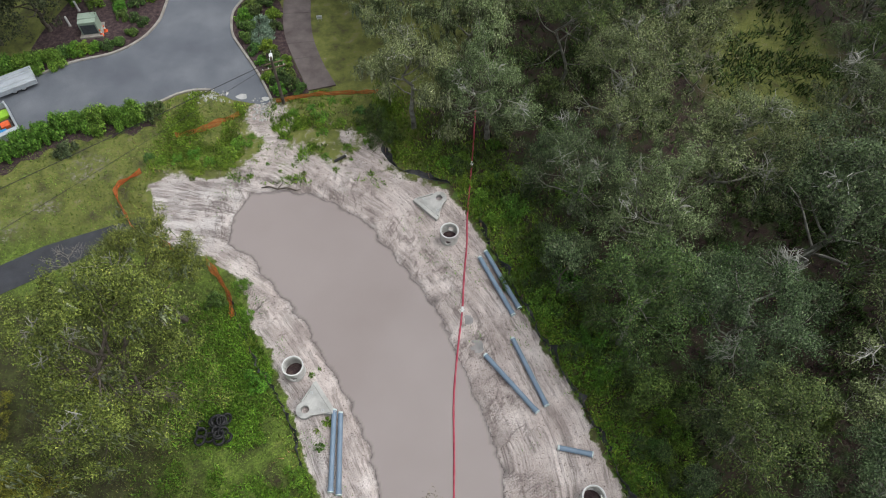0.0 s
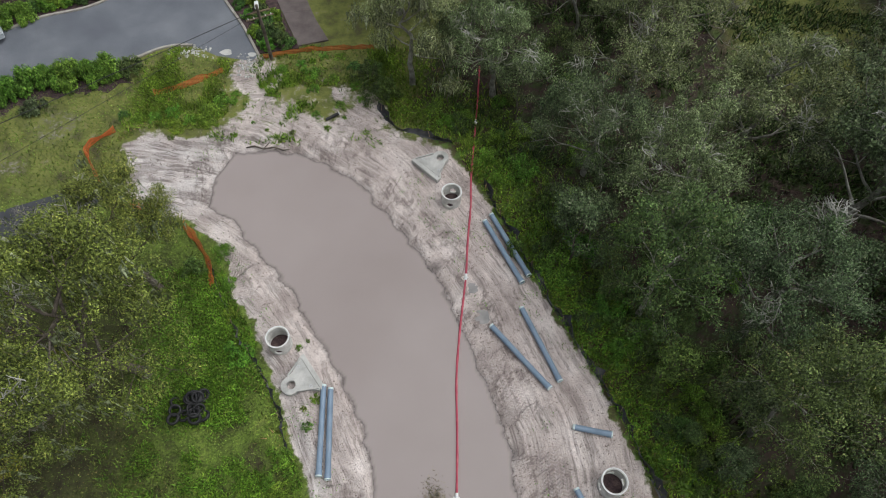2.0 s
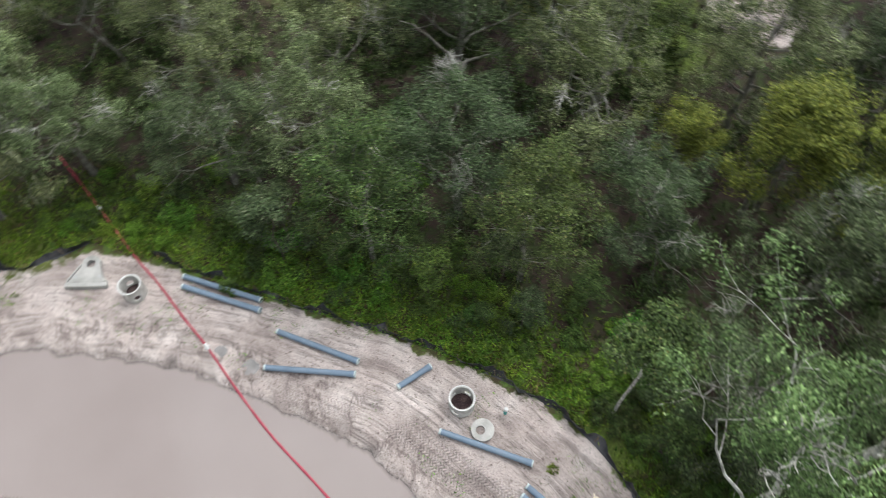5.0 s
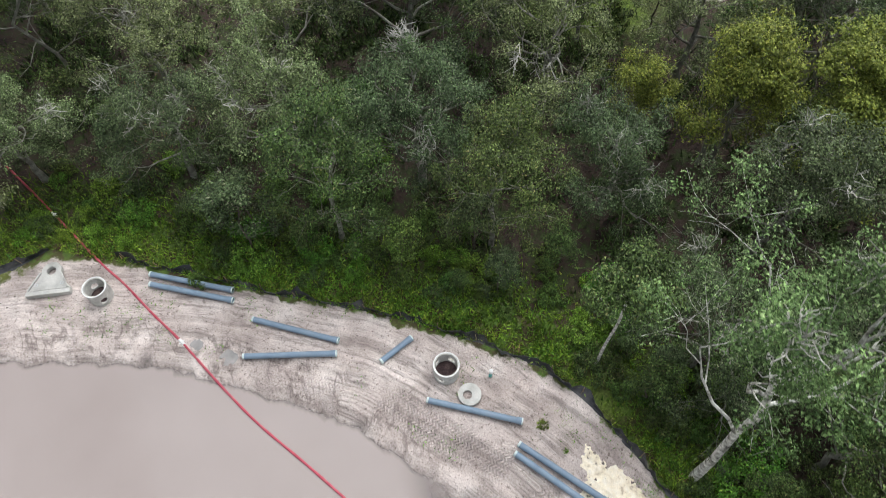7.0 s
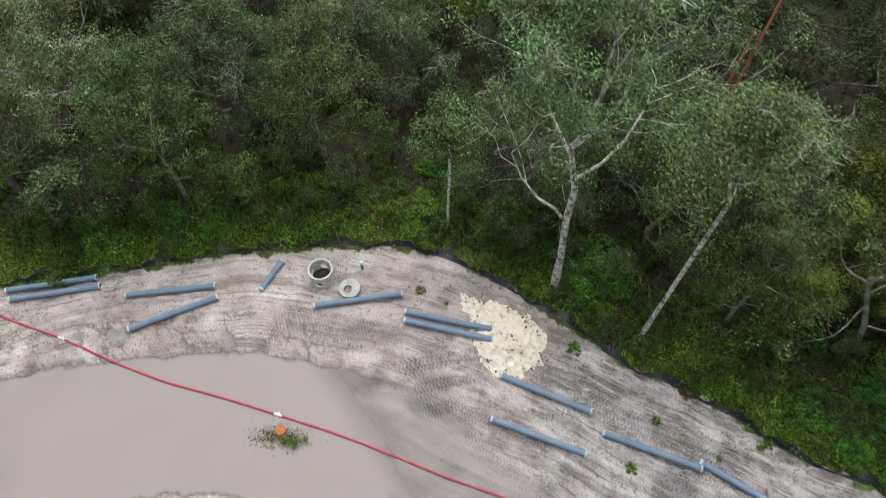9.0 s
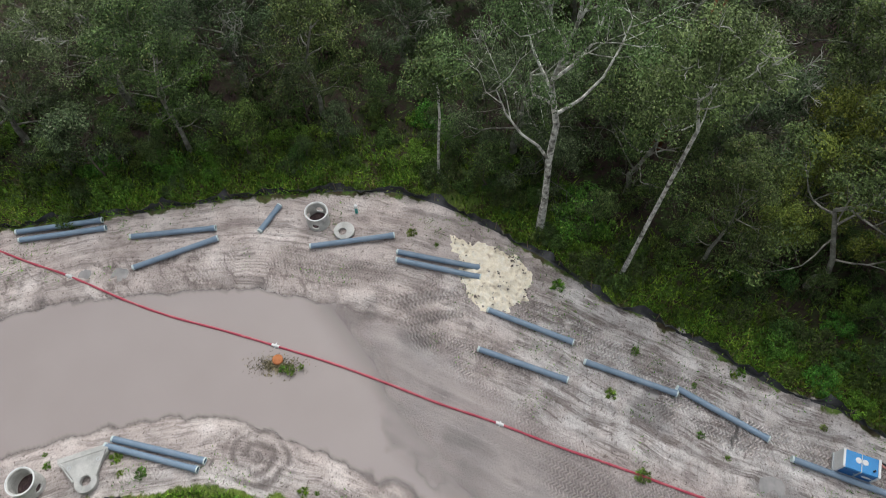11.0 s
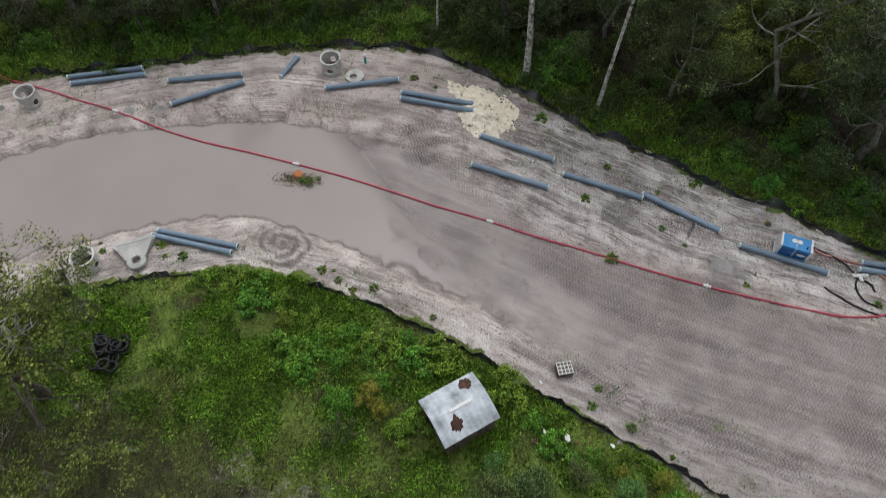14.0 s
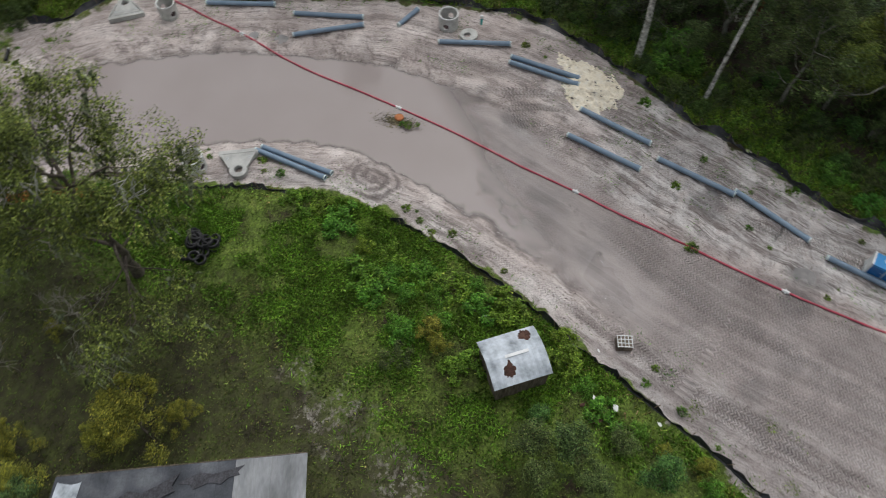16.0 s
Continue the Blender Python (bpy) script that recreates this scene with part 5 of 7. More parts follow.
# cream limerock heap with a lumpy surface
lx, ly = np.meshgrid(np.linspace(7.8, 15.0, 90), np.linspace(-7.2, 0.6, 96))
LR = [(13.7, 0.5), (13.2, -0.9), (13.5, -3.1), (13.0, -4.9), (11.8, -6.2), (10.1, -6.4), (8.6, -5.4), (8.3, -3.8), (9.0, -2.1), (10.3, -1.2), (11.6, -1.0), (12.6, 0.1)]
edge = signed(LR, lx, ly) + 0.35 * fbm(lx * 1.5, ly * 1.5, 81) + 0.15 * fbm(lx * 5, ly * 5, 83)
lz = terrain(lx, ly)[0] + np.clip(edge, -0.4, 2) * 0.30 + 0.14 * fbm(lx * 2.6, ly * 2.6, 85) * step(0, 0.6, edge) - 0.03
a = Acc()
a.ribbon([[(lx[i, k], ly[i, k], lz[i, k]) for k in range(lx.shape[1])] for i in range(lx.shape[0])])
keep = [f for f in a.f if max(edge.ravel()[v] for v in f) > -0.25]
a.f = keep
tagged(part("limerock_mound", a, M_LIMEROCK, soft=True), "spread mound of cream crushed limerock under pipe ends", "mound")

# old tyres dumped under the tree
r5 = np.random.default_rng(12)
tyre_prof = [(0.24, -0.09), (0.33, -0.11), (0.36, -0.07), (0.365, 0.07), (0.33, 0.11), (0.24, 0.09), (0.26, 0.05), (0.32, 0.05), (0.32, -0.05), (0.26, -0.05)]
for i in range(22):
    x, y = -16.4 + r5.normal() * 0.6, 13.7 + r5.normal() * 0.6
    ty = part("tyre", lathe(tyre_prof, 24), M_TYRE, m=pose(x, y, gz(x, y) + 0.12 + 0.21 * (i // 8), r5.normal() * 20, r5.normal() * 20, 0) @ Matrix.Scale(1.15, 4), soft=True)
    tagged(ty, "worn black tyre dumped in a heap", "tyre", "heap of old tyres")

# ---- shed ----
SX, SY = -13.5, -9.2
shed = thing("tin_shed", pose(SX, SY, gz(SX, SY) - 0.1, 0, 0, -42), "small leaning board shed with a weathered white tin roof", "shed")
for sx in (-1, 1):
    for k in range(12):
        part("board", box((0.03, 0.245, 2.0 + 0.05 * ((k * 7) % 3)), pose(sx * 1.62, -1.42 + 0.258 * k, 1.0), 0.006), M_PLANK, shed)
for sy in (-1, 1):
    for k in range(13):
        part("board", box((0.245, 0.03, 2.05 + 0.05 * ((k * 5) % 3)), pose(-1.52 + 0.253 * k, sy * 1.52, 1.02), 0.006), M_PLANK, shed)


def roof_side(sy):
    a, rows = Acc(), []
    for i in range(41):
        x = -1.85 + 3.7 * i / 40
        wv = 0.012 * math.sin(i * 1.57)
        rows.append([(x, sy * y, z + wv - 0.05 * (x / 2) ** 2) for y, z in ((0.0, 2.72), (0.6, 2.62), (1.2, 2.42), (1.62, 2.19), (1.62, 2.16), (0.6, 2.585), (0.0, 2.69))])
    a.ribbon(rows)
    return a


for sy in (-1, 1):
    part("roof_sheet", roof_side(sy), M_TIN, shed)
part("ridge_strip", box((1.5, 0.2, 0.05), pose(0.1, 0, 2.75), 0.012), M_WHITE, shed, "bright white ridge strip")


def rust_patch(cx, cy, pts, sy):
    zf = lambda y: float(np.interp(abs(y), (0, 0.6, 1.2, 1.72), (2.72, 2.62, 2.42, 2.14)))
    a, r6 = Acc(), np.random.default_rng(int(10 * abs(cx)) + 5)
    ring = [tuple(p) for p in spline(pts + pts[:1], 0.07)[:-1]]
    pts = [(px * k, py * k) for (px, py), k in zip(ring, 1 + 0.13 * r6.normal(size=len(ring)))]
    rows = []
    for s in (0.0, 0.35, 0.7, 1.0):
        rows.append([(cx + px * s, cy + py * s, zf(cy + py * s) + 0.035 - 0.02 * s - 0.05 * ((cx + px * s) / 2) ** 2) for px, py in pts + pts[:1]])
    a.ribbon(rows)
    part("rusted_hole", a, M_RUST, shed, "dark rusted hole in the roof")


rust_patch(-0.55, -0.75, [(0.0, 0.62), (-0.12, 0.3), (-0.38, 0.1), (-0.5, -0.2), (-0.32, -0.42), (0.0, -0.5), (0.22, -0.3), (0.3, 0.05), (0.16, 0.3)], -1)
rust_patch(1.05, 1.05, [(0.42, 0.1), (0.25, 0.35), (-0.1, 0.4), (-0.35, 0.2), (-0.38, -0.15), (-0.1, -0.34), (0.25, -0.3)], 1)

# rubbish strewn in the weeds beside the shed
for x, y, k, m_, lab in ((-12.5, -15.8, 0.32, M_WHITE, "bleached broken board in weeds"), (-13.4, -14.0, 0.22, M_RUST, "rusty scrap of tin in weeds"), (-12.6, -14.4, 0.16, M_WHITE, "white plastic scrap in weeds"), (-11.2, -6.0, 0.2, M_STEEL, "grey tin scrap in weeds"), (-12.1, -18.5, 0.18, M_WHITE, "white plastic scrap in weeds"), (-13.9, -15.1, 0.45, M_RUST, "rusty scrap of tin in weeds"), (-9.6, -13.4, 0.14, M_WHITE, "white rag beside the silt fence")):
    j = prism([(-k, -k * 0.4), (k * 0.2, -k * 0.55), (k, -k * 0.2), (k * 0.7, k * 0.4), (-k * 0.3, k * 0.5)], 0, 0.05, 0.01)
    tagged(part("scrap", j, m_, m=pose(x, y, gz(x, y) + 0.22, 8, -6, 70 * x)), lab, "rubbish", "rubbish by the shed")

# ---- old house at the yard's end ----
HX, HY = -28.55, 3.5
house = thing("old_house", pose(HX, HY, 0.25, 0, 0, -54.2), "low old house with patched grey roofing", "house")
part("wall", box((12.6, 3.1, 2.5), pose(0, -1.65, 1.25), 0.02), M_WALL, house)
for k in range(14):
    part("roof_panel", box((0.975, 3.7, 0.07), pose(-6.34 + 0.975 * k, -1.65, 2.98 + 0.02 * ((k * 5) % 3), -14, 0, 0), 0.012), M_ROOF if k < 10 else M_OLDTIN, house)
part("fascia", box((13.6, 0.05, 0.2), pose(0, 0.2, 2.46), 0.01), M_PLANK, house, "grey weathered fascia board")
torn = [(-1.3, -0.2), (-0.9, 0.12), (-0.4, 0.35), (0.1, 0.18), (0.6, 0.3), (1.4, 0.55), (1.15, 0.2), (1.25, 0.0), (0.8, -0.1), (0.5, -0.45), (0.0, -0.3), (-0.6, -0.6), (-0.8, -0.3)]
part("roof_patch", prism([(x * 1.3, y) for x, y in torn], 0, 0.03), M_TARP, house, "dark torn roofing felt", m=pose(1.6, -0.75, 2.84, -14, 0, 0))
part("roof_patch", prism([(x * 1.5, y * 1.8) for x, y in torn], 0, 0.04), M_TARP, house, m=pose(-2.0, -1.6, 3.05, -14, 0, 8))
part("roof_patch", prism([(-x * 0.9, y * 1.3) for x, y in torn], 0, 0.05), M_TARP, house, m=pose(-0.6, -2.6, 3.3, -14, 0, -12))
part("roof_patch", prism([(-0.7, -1), (0.6, -1), (0.7, 0.9), (0.2, 0.8), (-0.6, 1)], 0, 0.03), M_TIN, house, "pale tin patch", m=pose(-6.0, -1.2, 2.97, -14, 0, 0))
# ---- street side: utility box, bollards, pole, trailer, hedge things ----
ub = thing("utility_cabinet", pose(-38.6, 55.3, 0.26, 0, 0, 12), "pale green metal utility cabinet on a concrete pad", "utility box")
part("pad", box((2.3, 2.2, 0.2), pose(0, 0, 0.1), 0.03), M_KERB, ub, "concrete pad")
part("cabinet", box((1.8, 1.5, 1.5), pose(0, 0.1, 0.95), 0.05), M_GREENBOX, ub)
part("lid", box((1.86, 0.9, 0.12), pose(0, 0.42, 1.72), 0.04), M_GREENBOX, ub)
part("front_panel", box((1.5, 0.05, 1.1), pose(0, -0.68, 0.85), 0.015), M_DARKHOLE, ub, "dark louvred front")
for dx, dy in ((1.35, 0.1), (1.15, -0.55)):
    cn = thing("traffic_cone", pose(-38.6 + dx, 55.3 + dy, 0.27, 0, 0, 20), "orange traffic cone with a white collar", "traffic cone", "cones by the utility cabinet")
    part("base", box((0.42, 0.42, 0.05), pose(0, 0, 0.03), 0.01), M_CONE, cn)
    part("body", lathe([(0.10, 0.05), (0.17, 0.05), (0.05, 0.75), (0.03, 0.75)], 18), M_CONE, cn)
    part("collar", lathe([(0.10, 0.42), (0.122, 0.38), (0.088, 0.58), (0.07, 0.58)], 18), M_WHITE, cn)
for x, y in ((-41.3, 56.0), (-41.1, 58.4)):
    bo = thing("bollard", pose(x, y, 0.25), "white round marker post beside the bed", "bollard", "marker posts")
    part("post", lathe([(0.01, 0), (0.12, 0), (0.12, 1.25), (0.01, 1.3)], 14), M_WHITE, bo)
    part("foot", lathe([(0.13, 0), (0.2, 0), (0.2, 0.06), (0.13, 0.08)], 14), M_KERB, bo)

def trailer(x, y, turn, length, label, load, high):
    t = thing("box_trailer", pose(x, y, 0.2, 0, 0, turn), label, "trailer")
    part("bed", box((length, 2.1, 0.12), pose(0, 0, 0.5), 0.02), M_BARK_DARK if load else M_STEEL, t, "dark load bed")
    for sy in (-1, 1):
        part("side_board", box((length, 0.08, high), pose(0, sy * 1.06, 0.44 + high / 2), 0.015), M_PANEL, t)
        part("top_rail", box((length + 0.06, 0.13, 0.08), pose(0, sy * 1.06, 0.48 + high), 0.02), M_STEEL, t)
        for wx in (-0.45, 0.45):
            w = part("wheel", lathe(tyre_prof, 20), M_TYRE, t, m=pose(wx, sy * 0.84, 0.37, 90, 0, 0))
            part("rim", lathe([(0.02, -0.06), (0.25, -0.06), (0.25, 0.06), (0.02, 0.06)], 16), M_STEEL, w)
    for sx in (-1, 1):
        part("end_board", box((0.08, 2.04, high), pose(sx * (length / 2 - 0.04), 0, 0.44 + high / 2), 0.015), M_PANEL, t)
    return t


M_PANEL = mat("blue_grey_sheet_metal", [(0.36, 0.40, 0.44), (0.46, 0.50, 0.54), (0.56, 0.60, 0.63)], 0.9, 0.5, 0.08, 14, metal=0.15, fine=0.12)
tr = trailer(-43.0, 41.75, 128.5, 4.3, "grey metal box trailer with its load showing", True, 0.75)
part("end_cap", box((0.5, 2.2, 0.1), pose(-2.0, 0, 1.27), 0.02), M_PANEL, tr)
for (dx, dy, m_, s_, lab) in ((1.0, -0.3, M_LIMEBOX, (1.3, 1.0, 0.35), "lime green plastic crate in a trailer"), (-0.4, -0.2, M_CONE, (0.8, 0.7, 0.35), "orange plastic crate in a trailer"), (-1.2, 0.3, M_BLUE, (0.8, 0.6, 0.3), "blue plastic crate in a trailer")):
    q = tr.matrix_basis @ Vector((dx, dy, 0.56 + s_[2] / 2))
    tagged(part("plastic_crate", box(s_, None, 0.03), m_, m=Matrix.Translation(q) @ pose(0, 0, 0, 0, 0, 36)), lab, "crate", "crates in the trailer")
cover = trailer(-43.75, 47.2, 34, 3.7, "grey metal trailer with a flat ribbed cover", False, 0.4)
part("cover", box((3.72, 2.26, 0.06), pose(0, 0, 0.95), 0.02), M_PANEL, cover, "blue-grey ribbed cover sheet")
for y_ in (-0.95, -0.55, 0.25, 0.6, 0.98):
    part("rib", box((3.6, 0.07, 0.05), pose(0, y_, 1.0), 0.012), M_STEEL, cover)

POLE = (-16.7, 46.2)
pole = thing("utility_pole", pose(*POLE, 0.1), "dark wooden utility pole with a street lamp", "utility pole")
a = Acc()
a.tube([(0, 0, -0.5), (0.03, 0, 3), (0, 0, 6.2)], [0.17, 0.15, 0.12], 14)
part("shaft", a, M_BARK_DARK, pole)
a = Acc()
a.tube([(0, 0.05, 5.6), (-0.1, 0.5, 5.9), (-0.25, 1.1, 6.0)], [0.035, 0.03, 0.03], 8)
part("lamp_arm", a, M_STEEL, pole)
part("lamp_head", box((0.34, 0.8, 0.16), pose(-0.1, 0.3, 5.95, 8, 0, 12), 0.07), M_WHITE, pole, "white street lamp head")
part("cross_arm", box((2.4, 0.1, 0.12), pose(0, 0, 4.9, 0, 0, 25), 0.015), M_STAKE, pole)
part("cross_arm", box((2.0, 0.1, 0.12), pose(0, 0, 5.5, 0, 0, 25), 0.015), M_STAKE, pole)
for dx in (-1.0, -0.5, 0.5, 1.0):
    part("insulator", lathe([(0.01, 0), (0.05, 0), (0.03, 0.14), (0.01, 0.14)], 10), M_WHITE, pole, m=pose(dx * 0.9, dx * 0.42, 4.96))


def wire(p, q, sag, r=0.018):
    p, q = Vector(p), Vector(q)
    a = Acc()
    a.tube([tuple(p.lerp(q, t) - Vector((0, 0, 4 * sag * t * (1 - t)))) for t in np.linspace(0, 1, 30)], [r] * 30, 5)
    tagged(part("overhead_wire", a, M_CABLE), "thin dark overhead wire from the utility pole", "wire", "overhead wires")


wire((POLE[0] - 0.9, POLE[1] - 0.4, 5.15), (-49.9, 11.3, 6.0), 0.1)
wire((POLE[0] - 0.4, POLE[1] - 0.2, 5.75), (-53.9, 17.2, 6.0), 0.1, 0.03)
sg = thing("yard_sign", pose(-14.7, 58.0, gz(-14.7, 58), 0, 0, 10), "small pale blue and white yard sign in grass", "sign")
part("panel", box((0.6, 0.04, 0.5), pose(0, 0, 0.55), 0.008), M_WHITE, sg)
part("stripe", box((0.54, 0.02, 0.12), pose(0, -0.025, 0.55), 0.004), M_STEEL, sg, "blue-grey bar")
for sx in (-0.2, 0.2):
    part("leg", box((0.02, 0.02, 0.5), pose(sx, 0, 0.2), 0), M_STEEL, sg)

# ---- plants ----
def leaves(centres, radii, per, size, r, flat=0.7, up=0.7):
    """Loose leaf triangles scattered in clumps; an array (n, 3, 3)."""
    centres, radii = np.repeat(np.asarray(centres, float), per, 0), np.repeat(np.asarray(radii, float), per)
    n = len(centres)
    d = r.normal(size=(n, 3))
    d /= np.linalg.norm(d, axis=1)[:, None]
    p = centres + d * (radii * r.uniform(0.15, 1, n) ** 0.6)[:, None] * np.array([1, 1, flat])
    nrm = r.normal(size=(n, 3)) * 0.45 + d * 0.75 + np.array([0, 0, up])
    nrm /= np.linalg.norm(nrm, axis=1)[:, None]
    u = np.cross(nrm, r.normal(size=(n, 3)))
    u /= np.linalg.norm(u, axis=1)[:, None] + 1e-9
    w = np.cross(nrm, u)
    s = (size * r.uniform(0.6, 1.35, n))[:, None]
    return np.stack([p + u * s, p - u * s * 0.75 + w * s * 0.5, p - u * s * 0.6 - w * s * 0.5], 1)


def grow(r, height, spread, limbs, fork_at, levels=3, lean=(0, 0), trunk_r=0.28, upness=0.55, wiggle=0.35, kids=(3, 4), lead=0.72, limb_list=()):
    """A branching skeleton: tubes for wood and the twig ends for foliage."""
    wood, tips = [], []

    def branch(p, d, length, rad, level):
        pts, rr, q = [p.copy()], [rad], p.copy()
        n = 4 if level < 2 else (3 if level == 2 else 2)
        sweep = Vector((0, 0, 0.16)) if level == 1 else Vector((0, 0, 0.05))
        for i in range(n):
            d = (d + Vector(r.normal(size=3)) * wiggle * 0.5 + sweep).normalized()
            q = q + d * (length / n)
            pts.append(q.copy())
            rr.append(rad * (1 - 0.62 * (i + 1) / n))
        wood.append((pts, rr, (6 if level == 1 else (4 if level == 2 else 3)) if levels > 2 else 3))
        if level >= 2:
            tips.append(pts[-2].lerp(q, 0.2) + Vector(r.normal(size=3)) * 0.3)
        if level >= levels:
            tips.append(q.copy())
            return
        for k in range(int(r.integers(kids[0], kids[1] + 1))):
            t = r.uniform(0.45, 1.0) if k else 1.0
            j = min(int(t * n), n - 1)
            o = pts[j].lerp(pts[j + 1], t * n - j) if t < 1 else pts[-1]
            side = Vector(r.normal(size=3))
            side = (side - d * side.dot(d)).normalized()
            nd = (d * r.uniform(0.5, 0.9) + side * r.uniform(0.5, 0.95) + Vector((0, 0, 0.12))).normalized()
            branch(o, nd, length * r.uniform(0.5, 0.72), max(rr[j] * 0.6, 0.016), level + 1)

    fork, top = height * fork_at, height * lead
    tp = [Vector((0, 0, -0.4)), Vector((lean[0] * 0.3, lean[1] * 0.3, fork * 0.35)), Vector((lean[0] * 0.7 + r.normal() * 0.15, lean[1] * 0.7 + r.normal() * 0.15, fork * 0.7)), Vector((lean[0], lean[1], fork))]
    for q in (0.35, 0.7, 1.0):
        tp.append(Vector((lean[0] + r.normal() * 0.07 * (top - fork), lean[1] + r.normal() * 0.07 * (top - fork), fork + q * (top - fork))))
    wood.append((tp, [trunk_r * k for k in (1.35, 1.0, 0.9, 0.8, 0.6, 0.4, 0.2)], 8))
    for z, dx, dy, dz, reach in limb_list:
        q = np.interp(z, [p.z for p in tp], range(len(tp)))
        o = tp[int(q)].lerp(tp[min(int(q) + 1, len(tp) - 1)], q % 1)
        branch(o, Vector((dx, dy, dz)).normalized(), reach, trunk_r * 0.45, 1)
    for k in range(0 if limb_list else limbs):
        u = k / max(1, limbs - 1)
        w = 2.4 * k + r.uniform(-0.4, 0.4)
        d = Vector((math.cos(w), math.sin(w), upness * (0.35 + 1.9 * u * u) + 0.1 * r.normal())).normalized()
        j = min(3 + int(u * 2.99), 5)
        o = tp[j].lerp(tp[j + 1], u * 2.99 % 1)
        reach = spread * (1.0 - 0.42 * u) * r.uniform(0.5, 0.68)
        branch(o, d, reach, trunk_r * r.uniform(0.28, 0.42), 1)
    for _ in range(2 * limbs):
        w, q = r.uniform(0, 2 * math.pi), 0.42 * spread * r.uniform(0, 1) ** 0.5
        tips.append(tp[-1] + Vector((q * math.cos(w), q * math.sin(w), r.uniform(-0.10, 0.16) * height)))
    return wood, tips


def tree(name, seed, label, category, leaf, bark, height, spread, limbs=6, fork_at=0.4, levels=3, per=60, clump=0.9, size=0.17, bare=0.0, moss=0, moss_len=1.2, group="", flat=0.65, twigs=0, **kw):
    r = np.random.default_rng(seed)
    wood, tips = grow(r, height, spread, limbs, fork_at, levels, **kw)
    t = thing(name, pose(0, 0, -60), label, category, group)
    a = Acc()
    for pts, rr, n in wood:
        a.tube([tuple(p) for p in pts], rr, n, cap=False)
    part("trunk", a, bark, t, soft=True)
    tips = np.array([tuple(p) for p in tips])
    high = np.argsort(np.argsort(tips[:, 2])) / len(tips)
    if twigs:
        spray = Acc()
        seats = tips[high > 0.45]
        middle = tips.mean(0)
        homes = seats[r.integers(0, len(seats), max(3, twigs // 6))]
        for _ in range(twigs):
            home = homes[r.integers(0, len(homes))]
            seat = seats[np.argsort(((seats - home) ** 2).sum(1))[r.integers(0, min(7, len(seats)))]]
            out = Vector(seat - middle)
            out = (out.normalized() + Vector((0, 0, 0.45)) + Vector(r.normal(size=3)) * 0.55).normalized()
            q = Vector(seat) - out * 0.5
            pts, d = [q.copy()], out
            for _ in range(4):
                d = (d + Vector(r.normal(size=3)) * 0.42).normalized()
                q = q + d * r.uniform(0.3, 0.55)
                pts.append(q.copy())
            w0 = r.uniform(0.035, 0.055)
            spray.tube([tuple(p) for p in pts], [w0, w0 * 0.85, w0 * 0.7, w0 * 0.5, w0 * 0.3], 3, cap=False)
            for k in (1, 2, 2, 3):
                e = (d + Vector(r.normal(size=3)) * 0.9).normalized()
                f = pts[k] + e * r.uniform(0.35, 0.75)
                g = f + (e + Vector(r.normal(size=3)) * 0.6).normalized() * r.uniform(0.2, 0.5)
                spray.tube([tuple(pts[k]), tuple(f), tuple(g)], [w0 * 0.6, w0 * 0.45, w0 * 0.25], 3, cap=False)
        tagged(part("twig_spray", spray, M_LICHEN, t), "pale lichened bare twig spray", kind="stuff")
    if per:
        live = tips[r.uniform(size=len(tips)) >= np.where(high < 0.3, np.maximum(bare, 0.45), bare)]
        me = tri_mesh("crown", leaves(live, clump * r.uniform(0.6, 1.3, len(live)), per, size, r, flat))
        part("crown", me, leaf, t)
    if moss:
        pick = tips[r.integers(0, len(tips), moss)]
        k = 9
        c = np.repeat(pick, k, 0) + r.normal(size=(moss * k, 3)) * np.array([0.28, 0.28, 0.2])
        L = moss_len * r.uniform(0.4, 1.2, moss * k)
        w = r.normal(size=(moss * k, 3)) * np.array([1, 1, 0]) * 0.07
        part("hanging_moss", tri_mesh("hanging_moss", np.stack([c + w, c - w, c + np.stack([w[:, 1] * 2, w[:, 0] * 2, -L], 1)], 1)), M_MOSS, t, "grey hanging moss")
    return t


def bush(name, seed, label, leaf, radius, height, n=34, per=46, size=0.13, category="bush", group="", spiky=False):
    """Stems fanning from the ground with leafy ends and an uneven outline."""
    r = np.random.default_rng(seed)
    t = thing(name, pose(0, 0, -60), label, category, group)
    a, tips = Acc(), []
    for i in range(n):
        w, q = r.uniform(0, 2 * math.pi), r.uniform(0, 1) ** 0.5
        top = Vector((radius * q * math.cos(w), radius * q * math.sin(w), height * (1 - 0.55 * q * q) * r.uniform(0.55, 1.15)))
        if i % 2 == 0:
            a.tube([(top.x * 0.12, top.y * 0.12, -0.1), (top.x * 0.6, top.y * 0.6, top.z * 0.55), tuple(top)], [0.03, 0.02, 0.01], 4, cap=False)
        tips.append(tuple(top))
        tips.append((top.x * 1.02, top.y * 1.02, top.z * 0.5))
    part("stem", a, M_BARK_DARK, t)
    tips = np.array(tips)
    part("foliage", tri_mesh("foliage", leaves(tips, 0.30 * radius * r.uniform(0.6, 1.3, len(tips)), per, size, r, 0.8, 0.5)), leaf, t)
    return t


placed = {}


def put(proto, x, y, turn=0.0, scale=1.0, dz=0.0, label="", sz=None):
    """The proto itself the first time, copies after that, standing on the ground."""
    m = Matrix.LocRotScale((x, y, gz(x, y) - 0.05 + dz), Euler((0, 0, radians(turn))), (scale, scale, sz or scale))
    if proto.name in placed:
        ob = copy_thing(proto, m)
    else:
        placed[proto.name] = True
        proto.matrix_basis = m
        ob = proto
    if label:
        ob["label"] = label
    return ob


